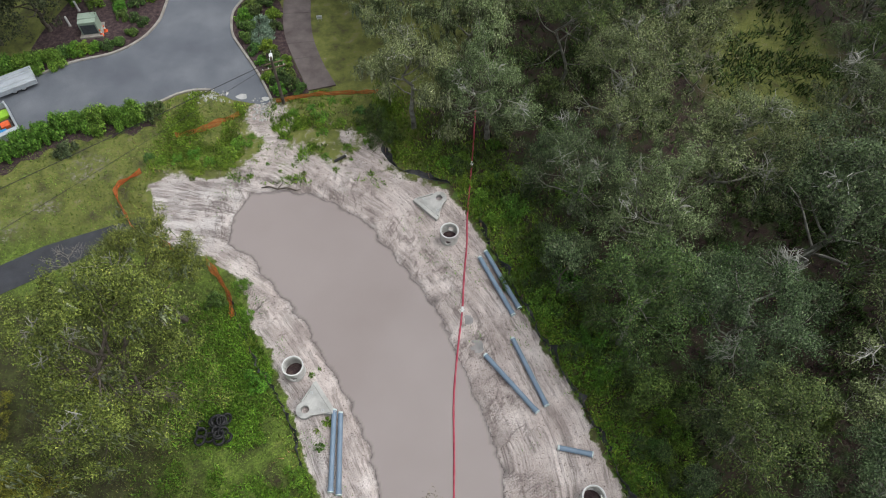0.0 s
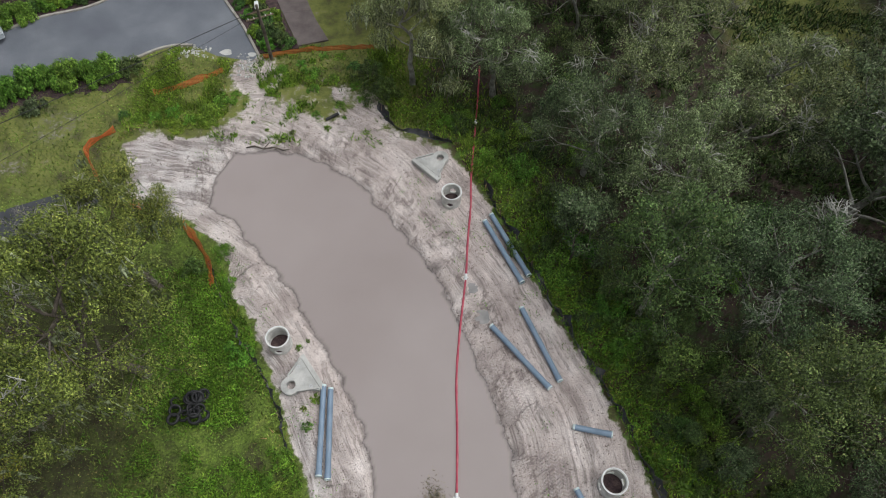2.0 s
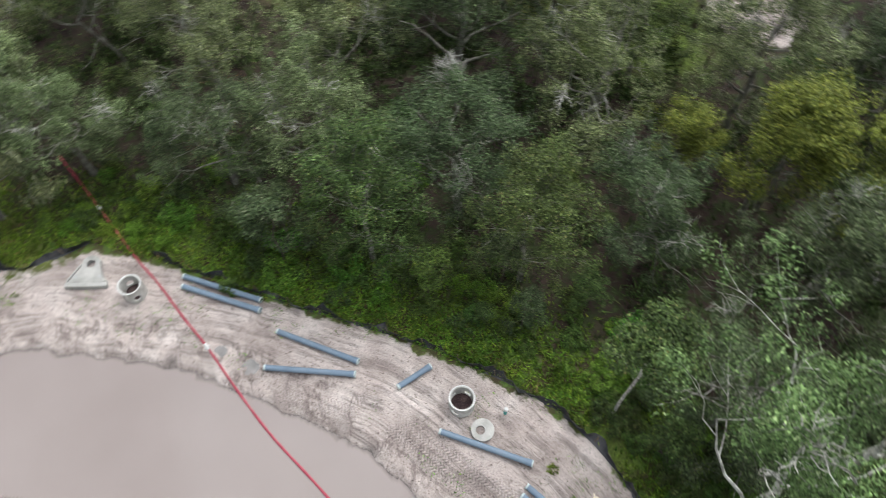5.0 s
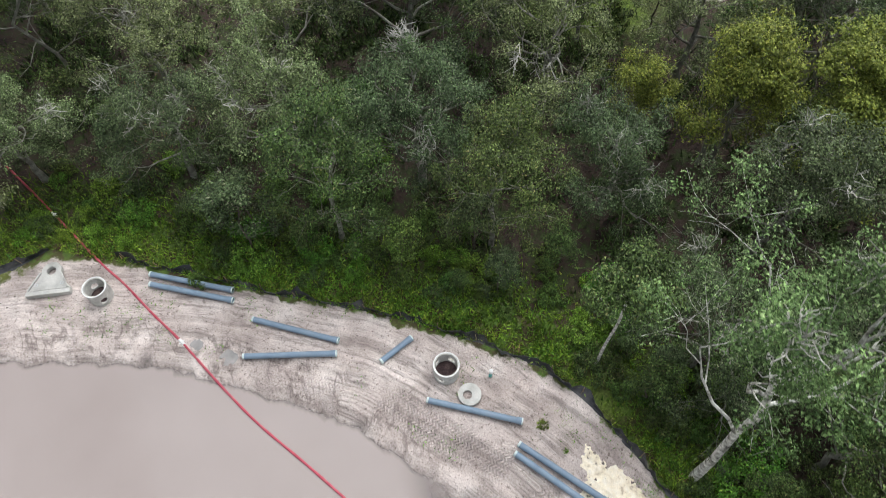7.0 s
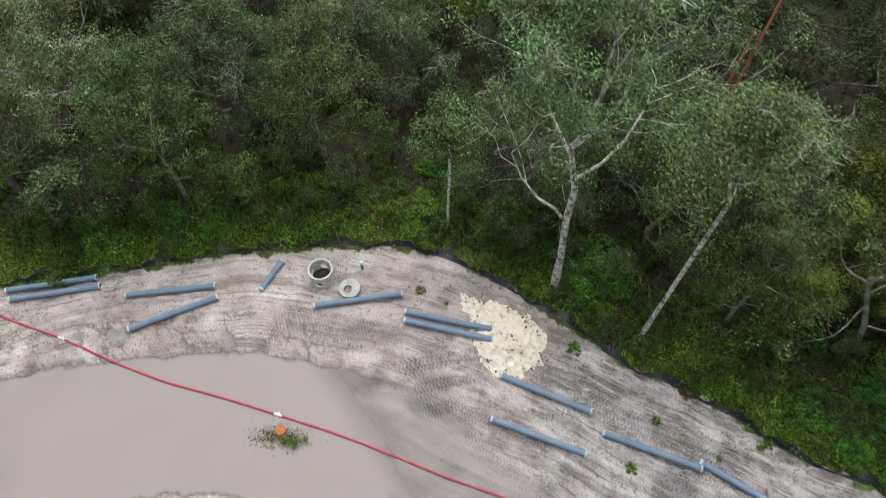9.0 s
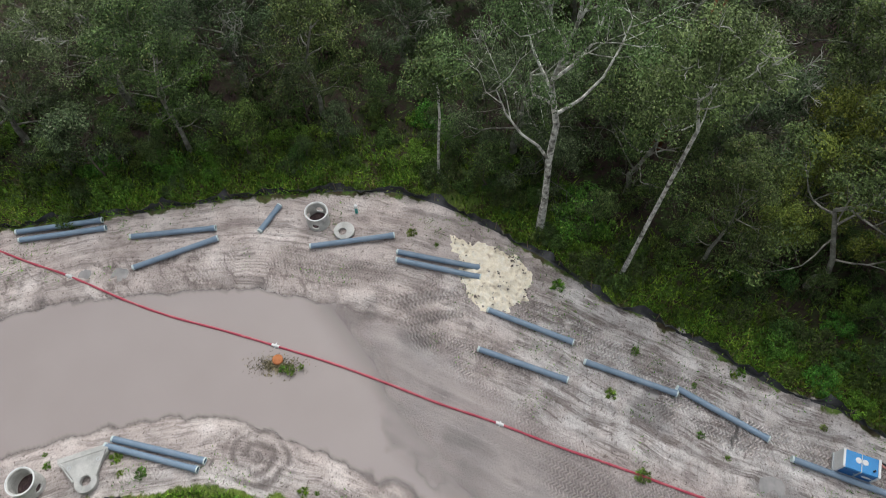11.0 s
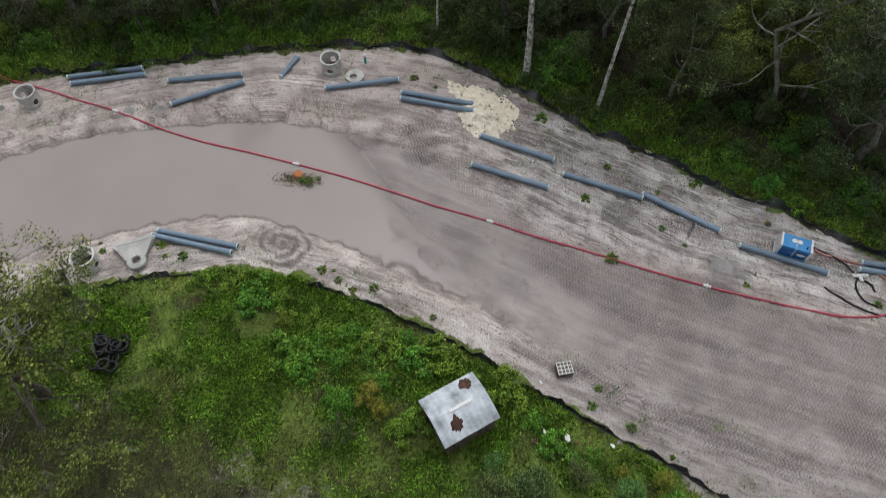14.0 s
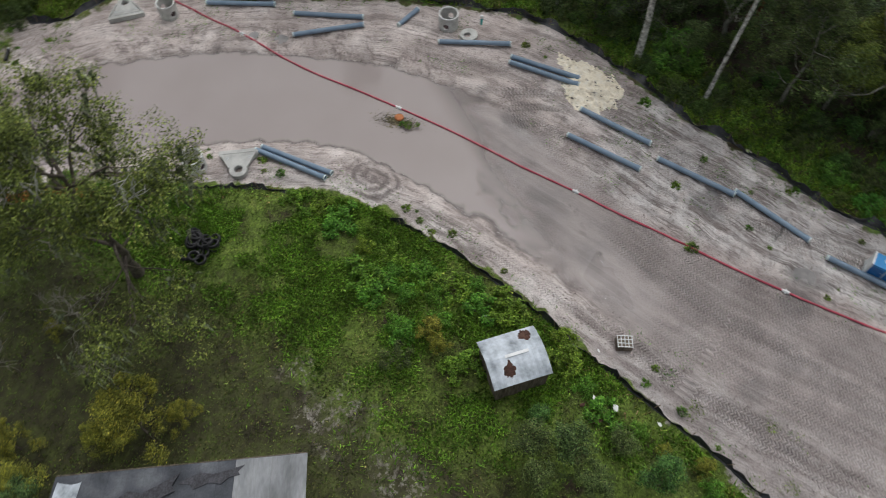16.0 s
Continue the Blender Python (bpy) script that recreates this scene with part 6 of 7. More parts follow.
G = "trees of the wood"
OAKS = [tree("oak_tree", 100 + i, "grey-green live oak with pale lichened branches", "tree", M_OAK, M_BARK_PALE, h, s, limbs=12, fork_at=0.2, per=84, clump=0.80, size=0.090, bare=0.20, group=G, upness=0.32, trunk_r=0.32, kids=(3, 5), wiggle=0.6, twigs=26) for i, (h, s) in enumerate(((12, 8.2), (13.5, 8.6), (11, 7.6), (14, 7.8)))]
# oaks for the far wood, leaf colour lightened as if better lit
LIT_OAKS = [tree("pale_oak_tree", 150 + i, "light green oak with lichened twigs, leaves coloured as if better lit", "tree", M_OAK_LIT, M_BARK_PALE, h, s, limbs=12, fork_at=0.2, per=84, clump=0.80, size=0.090, bare=0.20, group=G, upness=0.34, trunk_r=0.3, kids=(3, 5), wiggle=0.6, twigs=26) for i, (h, s) in enumerate(((12.5, 8.0), (13.5, 7.6)))]
TALL = [tree("hardwood_tree", 200 + i, "tall green hardwood tree of the wood", "tree", M_GREEN, M_BARK_PALE, h, s, limbs=14, fork_at=0.2, per=70, clump=0.80, size=0.095, bare=0.16, group=G, upness=0.45, trunk_r=0.2, kids=(3, 4), lead=0.85) for i, (h, s) in enumerate(((15, 5.6), (16.5, 6.0), (13, 5.4)))]
YEL = [tree("yellowing_tree", 300 + i, "tree with yellow-green autumn leaves", "tree", M_YELLOW, M_BARK_PALE, h, s, limbs=8, fork_at=0.25, per=72, clump=0.72, size=0.095, bare=0.18, group=G, upness=0.4, trunk_r=0.16) for i, (h, s) in enumerate(((9.5, 4.2), (12.5, 4.0)))]
SMALL = [tree("sapling", 400 + i, "small green understorey tree", "tree", lf, M_BARK_DARK, h, s, limbs=7, fork_at=0.2, per=60, clump=0.62, size=0.095, bare=0.12, group="saplings under the wood", upness=0.55, trunk_r=0.08, levels=2, kids=(4, 5)) for i, (h, s, lf) in enumerate(((5.5, 2.2, M_GREEN), (7, 2.6, M_GREEN), (6, 2.4, M_BUSH), (7.5, 2.6, M_OAK)))]
BUSH = [bush("bush", 500 + i, "leafy green undergrowth bush", lf, rad, hg, n=24, per=40, size=0.092, group="undergrowth bushes") for i, (rad, hg, lf) in enumerate(((1.2, 1.3, M_BUSH), (1.6, 1.7, M_GREEN), (0.9, 0.9, M_BUSH), (1.4, 1.2, M_LIME), (1.3, 1.0, M_WEED), (1.0, 0.8, M_WEED)))]

r9 = np.random.default_rng(77)
edge_line = spline(EAST[1:], 1.0)

# the white-barked trees at the wood's edge
white1 = tree("pale_barked_tree", 611, "tall pale-barked tree with long bare white limbs", "tree", M_PALELEAF, M_BARK_WHITE, 22, 9.5, fork_at=0.50, per=100, clump=0.95, size=0.088, bare=0.22, twigs=36, upness=0.5, trunk_r=0.25, lean=(0.4, 0.3), kids=(3, 5), wiggle=0.45, lead=0.9, limb_list=[(7.5, -0.3, 0.75, 0.95, 6.5), (11.8, 0.35, -0.95, 0.1, 7.0), (12.5, -0.5, 0.6, 0.6, 5.0), (13.5, 0.6, 0.5, 0.7, 5.5), (14.5, 0.1, -0.7, 0.8, 5.5), (15.5, -0.5, -0.4, 0.9, 4.5), (17, 0.5, -0.3, 0.9, 4.5), (18, -0.2, 0.6, 0.9, 4.2), (19, 0.3, 0.1, 1.0, 4.0)])
put(white1, 15.8, -5.7, 20)
white2 = tree("pale_barked_tree", 623, "slender leaning pale trunk with a bushy grey-green crown", "tree", M_PALELEAF, M_BARK_WHITE, 20, 4.6, limbs=9, fork_at=0.74, per=130, clump=0.95, size=0.080, bare=0.15, twigs=26, upness=0.4, trunk_r=0.135, lean=(0.8, -0.6), lead=0.95)
put(white2, 13.9, -12.0, 0)
white3 = tree("pale_barked_tree", 637, "thin pale trunk rising through undergrowth", "tree", M_GREEN, M_BARK_WHITE, 14, 3.0, limbs=6, fork_at=0.7, per=70, clump=0.75, size=0.10, upness=0.6, trunk_r=0.10, lean=(0.2, 0.1))
put(white3, 17.8, 2.7, 0)

# the moss-hung trees at the north end
mossy = tree("moss_hung_oak", 655, "pale grey-green oak hung with grey moss", "tree", M_MOSSOAK, M_BARK_PALE, 12, 5.2, limbs=8, fork_at=0.3, per=100, clump=0.85, size=0.085, bare=0.15, moss=150, twigs=10, upness=0.42, trunk_r=0.25)
put(mossy, -3.6, 43.6, 0)
put(mossy, 1.5, 49.5, 120, 1.1)
put(mossy, -5.5, 52.5, 200, 0.95)

# the big tree over the west bank
west = tree("spreading_tree", 671, "broad yellow-green tree hung with moss over the bank", "tree", M_OLIVE, M_BARK_DARK, 16.5, 8.6, limbs=14, fork_at=0.22, per=120, clump=0.85, size=0.085, bare=0.10, moss=130, twigs=34, upness=0.34, trunk_r=0.34, lean=(0.6, 0.8), kids=(3, 5))
put(west, -20.1, 15.9, 205, 1.02, sz=1.05)
put(west, -20.8, 22.4, 130, 0.72, label="yellow-green tree hung with moss behind the bank tree")

# dead and bare trees
dead = tree("bare_tree", 691, "leafless grey tree with tangled twigs", "tree", M_OAK, M_TWIG, 6, 3.0, limbs=8, fork_at=0.2, per=0, upness=0.5, trunk_r=0.12, kids=(4, 5))
for x, y, s in ((-27.0, 23.5, 1.0), (-24.8, 15.5, 0.9), (-26.3, 11.5, 0.75), (-22.0, 21.5, 0.8), (-29.5, 19.0, 1.0), (23.5, 49.0, 1.1), (-30.5, 26.0, 0.8)):
    put(dead, x, y, r9.uniform(0, 360), s)

# the wood
EXCLUDE = [(46, 26, 4.5), (44, 30, 4), (48, 35.5, 4.5), (52, 37, 4), (51.5, 19.5, 4), (39.8, 0.3, 3.0), (36.7, 5.9, 3.0), (37.6, -3.1, 3.0), (57, 17.5, 9), (21.5, -20.5, 4.5), (22, -26, 4), (21.5, 7.0, 3.2), (26, 1.5, 3), (38.0, 5.4, 5), (41.5, 0.0, 4.5), (34.5, 3.5, 3), (15.8, -5.7, 4.5), (13.9, -12, 3.5), (31.5, 52, 5.5), (33, 59, 5), (17.8, 2.7, 2.5), (24, 47, 3), (28.5, 45.5, 4.5), (26, 41, 3.5), (33, 53, 6), (-3.6, 43.6, 5), (1.5, 49.5, 5)]
spots = []
WOOD = [(-10, 68), (46, 68), (68, 12), (58, -26), (40, -34), (20, -37), (0, -37), (-10, 40)]


def try_spot(x, y, gap, margin):
    if signed(EAST + [(60, -200), (-60, -200), (-60, 41.4)], np.array([x]), np.array([y]))[0] > -margin:
        return False
    if x < -9 or any(math.hypot(x - a, y - b) < c + 0.8 for a, b, c in EXCLUDE):
        return False
    if any(math.hypot(x - a, y - b) < (gap + g) / 2 for a, b, g in spots):
        return False
    spots.append((x, y, gap))
    return True


for gap, margin, count, kinds in ((8.0, 5.8, 44, OAKS), (6.0, 5.0, 40, TALL), (5.0, 4.0, 12, YEL), (3.0, 3.2, 30, SMALL)):
    made = 0
    for _ in range(1800):
        x, y = r9.uniform(3, 70), r9.uniform(-42, 70)
        if signed(WOOD, np.array([x]), np.array([y]))[0] < 0:
            continue
        oak_share = y > 2 or x > 34
        if made >= count or (kinds is OAKS and not oak_share and r9.uniform() < 0.8) or (kinds is YEL and y > 8 and x < 32):
            continue
        if try_spot(x, y, gap, margin):
            pick = LIT_OAKS[made % 2] if kinds is OAKS and (x > 33 or y > 28) and y > 5 and made % 3 else kinds[made % len(kinds)]
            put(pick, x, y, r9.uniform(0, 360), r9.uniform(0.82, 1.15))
            made += 1
for i in range(54):
    p = edge_line[r9.integers(0, len(edge_line) - 12)]
    off = r9.uniform(2.6, 7.5)
    x, y = p[0] + off, p[1] + off * 0.4
    if y < 37 and not (y < -6 and x < 21 and i % 3) and math.hypot(x - 15.8, y + 5.7) > 2.5 and math.hypot(x - 13.9, y + 12) > 2.5 and not (2 < x < 9 and 26 < y):
        put(SMALL[i % 4], x, y, r9.uniform(0, 360), r9.uniform(0.45, 0.95))
for x, y, k, s in ((24.5, -23.0, 1, 1.0), (18.2, -20.4, 0, 0.85), (21.2, -22.2, 0, 1.1), (38.0, 5.4, 1, 1.2), (41.5, 0.0, 1, 1.25), (20.5, -27.5, 0, 1.0), (17.5, -31, 1, 0.9), (39.8, 0.3, 1, 1.25), (36.7, 5.9, 1, 1.2), (37.6, -3.1, 1, 1.2), (52, 30, 0, 1.1), (47, 36, 0, 1.0), (36, 38, 0, 1.0)):
    put(YEL[k], x, y, r9.uniform(0, 360), s)

for x, y, k, s in ((22.5, -10.5, 1, 1.0), (24.0, -14.5, 1, 0.95), (22.4, -17.0, 0, 1.0), (24.5, -7.5, 3, 1.0), (20.8, -4.0, 2, 0.9), (23.5, -3.2, 1, 1.0), (26.5, -10.0, 1, 1.1), (27, -16, 3, 1.1), (20.0, -12.6, 2, 0.7), (26.0, -4.6, 2, 1.1), (16.2, -24.5, 0, 0.6), (19.5, -25.5, 1, 0.8), (15.4, -28.0, 2, 0.6), (16.6, -31.0, 0, 0.7), (19.5, -29.5, 2, 0.9)):
    put(SMALL[k], x, y, r9.uniform(0, 360), s)

# undergrowth along the wood's edge and below the trees
for i in range(270):
    p = edge_line[r9.integers(0, len(edge_line))]
    off = abs(r9.normal()) * 4.5 + 1.3
    x, y = p[0] + off, p[1] + off * 0.35 + r9.normal() * 0.6
    if y < -46 or signed(SAND, np.array([x]), np.array([y]))[0] > -0.9:
        continue
    k = r9.choice([0, 1, 2, 3, 4], p=[0.28, 0.24, 0.2, 0.14, 0.14])
    put(BUSH[k], x, y, r9.uniform(0, 360), r9.uniform(0.6, 1.2))
for x, y, k, s in ((17.1, -8.4, 3, 1.5), (17.4, -9.4, 3, 1.2), (17.0, -22.7, 0, 1.2), (-6.6, 41.6, 1, 1.0), (-5.5, 42.5, 0, 1.3), (-7.5, 43.5, 1, 1.2)):
    put(BUSH[k], x, y, r9.uniform(0, 360), s)

GOLD = tree("flowering_shrub", 351, "low yellow-flowering shrub in the meadow", "shrub", M_GOLD, M_BARK_DARK, 9, 4.4, limbs=9, fork_at=0.1, per=70, clump=0.7, size=0.11, bare=0.05, upness=0.4, trunk_r=0.12)

# west side: thickets round the shed, the yard and the silt fence
for x, y, k, s in ((-17.6, -12.2, 0, 0.75), (-19.2, -13.6, 1, 0.7), (-16.5, -14.5, 0, 0.8), (-17.8, -16.5, 1, 0.75), (-14.8, -16.8, 0, 0.6), (-15.6, -19.6, 2, 0.75), (-17.8, -20.5, 1, 0.8), (-20.8, -16.5, 1, 0.9), (-20.4, -20, 0, 1.0), (-22.0, -13.0, 0, 0.7), (-15.8, -11.9, 2, 0.45)):
    put(SMALL[k], x, y, r9.uniform(0, 360), s, label="bushy green young tree beside the shed")
for x, y, k, s in ((-14.5, -1.2, 4, 1.0), (-15.0, -2.0, 4, 1.2), (-16.6, -2.6, 1, 0.9), (-10.5, -1.0, 4, 1.2), (-11.6, 0.8, 4, 1.0), (-10.2, 2.0, 4, 1.1), (-12.4, -0.5, 4, 1.0), (-9.6, -4.4, 4, 0.9), (-11, -5.6, 5, 1.1), (-9.5, 4.5, 4, 0.9), (-9.8, -7.0, 5, 1.2), (-12.6, 2.6, 5, 1.2), (-11.4, -2.6, 4, 1.1), (-12.9, -3.6, 4, 0.9), (-10.4, -3.0, 5, 1.2),
                   (-9.2, 6.4, 5, 1.0), (-10.4, 6.0, 5, 1.0), (-10.6, 3.8, 4, 0.9), (-13.2, 1.0, 5, 1.1), (-10.9, -9.0, 4, 0.9), (-11.4, -11.6, 5, 1.1), (-12.4, -13.6, 4, 0.9), (-13.4, -15.4, 5, 1.0), (-14.6, -7.0, 5, 0.9), (-15.6, -6.0, 5, 0.8), (-10.2, -11.2, 5, 0.8), (-13.2, -17.6, 4, 0.8), (-14.2, -22.4, 4, 0.9), (-14.8, -24.5, 4, 0.9),
                   (-16.8, 25.4, 3, 0.7), (-16.0, 23.0, 4, 0.8), (-15.2, 20.4, 4, 0.7), (-14.0, 17.5, 5, 0.9), (-18.6, 24.0, 0, 1.1), (-10.4, 9.0, 4, 0.6), (-10.0, 10.6, 5, 0.7), (-9.4, 8.2, 5, 0.7)):
    put(BUSH[k], x, y, r9.uniform(0, 360), s)
for x, y, k, s in ((-28.0, 7.8, 0, 0.55), (-29.5, 9.0, 0, 0.5), (-26.3, 6.2, 0, 0.4), (-32.5, 13.5, 1, 0.6), (-34, 11, 0, 0.7), (-13.7, -19.3, 0, 0.22), (-13.4, -21.6, 0, 0.26), (-13.9, -3.6, 0, 0.36), (-14.6, -4.6, 0, 0.3), (-26, 17, 0, 0.3)):
    put(GOLD, x, y, r9.uniform(0, 360), s * 1.1, label="low yellow-flowering shrub in the meadow")
for x, y, s in ((-34.0, 10.0, 0.8), (-35.5, 12, 0.9)):
    put(SMALL[1], x, y, r9.uniform(0, 360), s)
for x, y, s in ((-31.7, -0.9, 0.72), (-30.4, -2.9, 0.75), (-29.6, -4.0, 0.6)):
    put(SMALL[0], x, y, r9.uniform(0, 360), s, label="dark green young tree close behind the old house")
for x, y, k, s in ((5.5, 40.0, 3, 0.9), (8.0, 37.5, 3, 0.8), (-0.4, 41.6, 1, 0.7), (4.6, 43.6, 3, 1.0), (9.6, 41.0, 1, 0.9)):
    put(SMALL[k], x, y, r9.uniform(0, 360), s)
put(BUSH[0], 5.4, 27.0, 40, 0.85, label="bright green vine bush spilling over two pipes")

# north bank weeds, hedge and planted beds
for x, y, k, s in ((-25.5, 38.6, 4, 1.0), (-24.0, 39.4, 4, 1.1), (-22.4, 38.4, 4, 0.9), (-21.0, 39.2, 5, 1.1), (-27.0, 38.4, 4, 0.9), (-19.8, 40.6, 5, 1.0), (-19.0, 41.6, 4, 0.7), (-12.9, 44.6, 5, 0.9), (-9.6, 40.8, 3, 0.5), (-11.6, 39.6, 3, 0.45), (-15.5, 44.8, 4, 0.8), (-13.8, 45.6, 4, 0.7), (-9, 45.4, 0, 0.9), (-7.6, 45.8, 1, 0.7), (-16.4, 43.2, 5, 0.7), (-10.9, 43.8, 5, 0.7),
                   (-28.2, 38.8, 0, 0.8), (-12.0, 46.6, 4, 0.7), (-10.4, 46.6, 4, 0.8), (-14.8, 46.6, 4, 0.6), (-8.6, 43.2, 4, 0.8), (-12.4, 42.6, 5, 0.6), (-14.2, 43.4, 5, 0.6), (-20.4, 38.0, 5, 0.6), (-23.2, 37.6, 5, 0.7), (-6.2, 43.6, 0, 1.2), (-6.8, 45.2, 0, 1.1), (-8.0, 41.6, 4, 0.6)):
    put(BUSH[k], x, y, r9.uniform(0, 360), s * 0.85, sz=s * 0.55)
HEDGE = [bush("hedge_shrub", 720 + i, "clipped bright green hedge shrub beside the road", M_HEDGE, 1.15, 1.25, n=36, per=70, size=0.095, category="hedge", group="hedge along the road") for i in range(2)]
HEDGE_AT = [(-44.6, 36.0), (-43.0, 37.2), (-41.4, 38.4), (-39.9, 39.8), (-38.5, 40.8), (-37.1, 41.8), (-35.5, 42.3), (-33.8, 42.8), (-32.0, 43.0), (-30.8, 43.6)]
for i, (x, y) in enumerate(HEDGE_AT):
    put(HEDGE[i % 2], x, y - 0.25, r9.uniform(0, 360), r9.uniform(0.9, 1.05) * (1.18 if i == 7 else 1.0), sz=1.3)
strip = Acc()
mid = spline([(-46, 34.6)] + [(x + 0.35, y - 0.75) for x, y in HEDGE_AT] + [(-29.0, 43.6)], 0.5)
strip.ribbon([[(x + k * 0.5, y - k, gz(x + k * 0.5, y - k) + 0.05 - 0.04 * abs(k) / 1.2) for k in (-1.3, -0.6, 0.0, 0.5, 0.9 + 0.3 * math.sin(3 * x))] for x, y in mid])
tagged(part("ground_mulch", strip, M_MULCH), "dark mulch strip below the hedge", "planting bed", kind="structure")
put(bush("dark_shrub", 733, "lone grey-green shrub in the grass before the hedge", M_OAK, 1.0, 1.0, n=26, per=40, size=0.1), -36.1, 39.1, 30)
put(bush("end_shrub", 734, "dull green shrub at the end of the hedge", M_GREEN, 1.2, 1.3, n=30, per=50, size=0.1), -29.2, 44.0, 30)
for i, (x, y) in enumerate(((-41.0, 50.5), (-42.4, 50.0), (-43.9, 49.9), (-45.4, 49.4), (-46.8, 49.2))):
    put(HEDGE[i % 2], x, y, 40 * i, 1.0)
SHADE = tree("dark_oak_tree", 137, "dark olive oak shading the street bed", "tree", M_SHADEOAK, M_BARK_DARK, 9, 6.5, limbs=11, fork_at=0.25, per=46, clump=0.9, size=0.13, bare=0.08, upness=0.35, trunk_r=0.25, kids=(3, 5))
for x, y, s in ((-43.2, 55.2, 0.95), (-47.5, 52.8, 0.85), (-41.5, 60.0, 0.9)):
    put(SHADE, x, y, 70 * s * x, s)
SILVER = bush("silver_shrub", 741, "silvery grey-green shrub in the island bed", M_SILVER, 1.15, 1.2, n=34, per=50, size=0.11)
put(SILVER, -20.4, 55.2, 0)
put(SILVER, -20.9, 57.0, 90, 0.9)
FERN = [bush("bed_shrub", 780 + i, "dark green feathery shrub in a mulch bed", lf, 0.85, 0.95, n=26, per=40, size=0.10, group="shrubs of the planted beds") for i, lf in enumerate((M_BUSH, M_GREEN, M_WEED))]
for i, (x, y, s) in enumerate(((-22.6, 59.6, 1.1), (-21.2, 60.2, 1.1), (-22.9, 58.0, 1.1), (-22.3, 56.6, 1.0), (-21.6, 58.6, 1.0), (-19.8, 58.4, 0.9), (-22.0, 55.0, 0.9), (-19.3, 56.6, 0.8), (-19.6, 53.6, 0.9), (-20.9, 53.2, 0.8), (-18.9, 52.0, 1.0), (-19.8, 51.6, 0.7), (-18.0, 50.6, 1.1), (-17.4, 49.2, 1.1), (-18.6, 49.4, 0.8), (-16.6, 49.6, 0.9), (-16.2, 48.2, 1.0), (-17.4, 47.8, 0.8), (-15.4, 47.9, 0.8), (-20.2, 60.8, 1.0), (-17.4, 51.6, 0.8),
                               (-35.5, 53.6, 0.8), (-36.4, 53.0, 0.8), (-37.4, 52.7, 0.8), (-34.4, 55.2, 0.7), (-33.6, 56.8, 0.7), (-39.4, 52.2, 1.0), (-40.4, 51.8, 1.0), (-41.2, 51.2, 0.9), (-38.5, 52.4, 0.9), (-36, 57.6, 0.8), (-35, 59.4, 0.9), (-33.8, 60.8, 0.9), (-37.2, 60.6, 1.0), (-34.8, 57.4, 0.7), (-36.6, 59, 0.8), (-35.8, 61.5, 1.0), (-33.2, 62.4, 0.9), (-39.5, 59.6, 1.0), (-40.0, 61.0, 1.1), (-38.4, 62.5, 1.1), (-41.8, 60, 1.0))):
    put(FERN[i % 3], x, y, r9.uniform(0, 360), s, dz=0.08)
for x, y, k, s in ((-10, 62, 0, 0.9), (-13, 66, 1, 0.9), (-4, 60, 1, 1.0)):
    put(OAKS[k], x, y, r9.uniform(0, 360), s)

# leaning red dead trunks stand behind the pale trees
for x, y, dx, dy, L in ((25.0, -12.0, 2.2, -0.6, 15), (25.8, -12.6, 2.6, -0.8, 17)):
    a = Acc()
    z = gz(x, y)
    a.tube([(x, y, z - 0.3), (x + dx * 0.5, y + dy * 0.5, z + L * 0.5), (x + dx, y + dy, z + L)], [0.17, 0.13, 0.07], 8)
    tagged(part("dead_trunk", a, M_BARK_RED, soft=True), "leaning reddish dead pine trunk in the wood", "dead tree", "dead trunks")


PINE = tree("pine_tree", 811, "tall dark-trunked pine with bright green needles", "tree", M_WEED, M_BARK_DARK, 17, 3.6, limbs=10, fork_at=0.6, per=40, clump=0.8, size=0.12, upness=0.4, trunk_r=0.24, lead=0.92)
for i, (x, y) in enumerate(((40.0, 28.2), (43.0, 27.0), (50.8, 20.4))):
    put(PINE, x, y, 110 * i, 1.0)


# ---- grass and weeds ----
def scatter(name, inside, box2, count, size, tall, material, label, seed, clumped=0.0):
    r = np.random.default_rng(seed)
    x, y = r.uniform(box2[0], box2[1], count), r.uniform(box2[2], box2[3], count)
    dens = inside(x, y)
    if clumped:
        dens = dens * step(-clumped, clumped, fbm(x * 0.35, y * 0.35, seed, 3))
    k = r.uniform(size=count) < dens
    x, y = x[k], y[k]
    n = len(x)
    z = terrain(x, y)[0]
    w = r.uniform(0, 2 * math.pi, n)
    lean = r.normal(size=(n, 2)) * tall * 0.55
    s, h = size * r.uniform(0.6, 1.4, n), tall * r.uniform(0.4, 1.3, n)
    p = np.stack([x, y, z - 0.02], 1)
    u = np.stack([np.cos(w) * s, np.sin(w) * s, 0 * s], 1)
    v = np.stack([p + u, p - u, p + np.stack([lean[:, 0], lean[:, 1], h], 1)], 1)
    tagged(part(name, tri_mesh(name, v), material), label, "grass", kind="stuff")


def meadow(x, y):
    off = np.maximum(np.maximum(signed(ROAD, x, y), signed(BED_NORTH, x, y)), np.maximum(signed(ISLAND, x, y), signed(SAND, x, y)))
    lane = signed(path_u + path_l, x, y)
    _, sand, _, _, bare, *_ = terrain(x, y)
    walk_off = signed([tuple(p) for p in wl_l] + [tuple(p) for p in wl_r[::-1]], x, y)
    leafy = 1 - 0.95 * np.exp(-(x - 16.8) ** 2 / 5 - (y - 1.2) ** 2 / 5)
    return leafy * (1 - 0.5 * step(-18, -23, x) * step(27, 22, y)) * (1 - sand) * (1 - 0.8 * bare) * (off < -0.3) * (lane < -0.1) * (walk_off < 0.0)


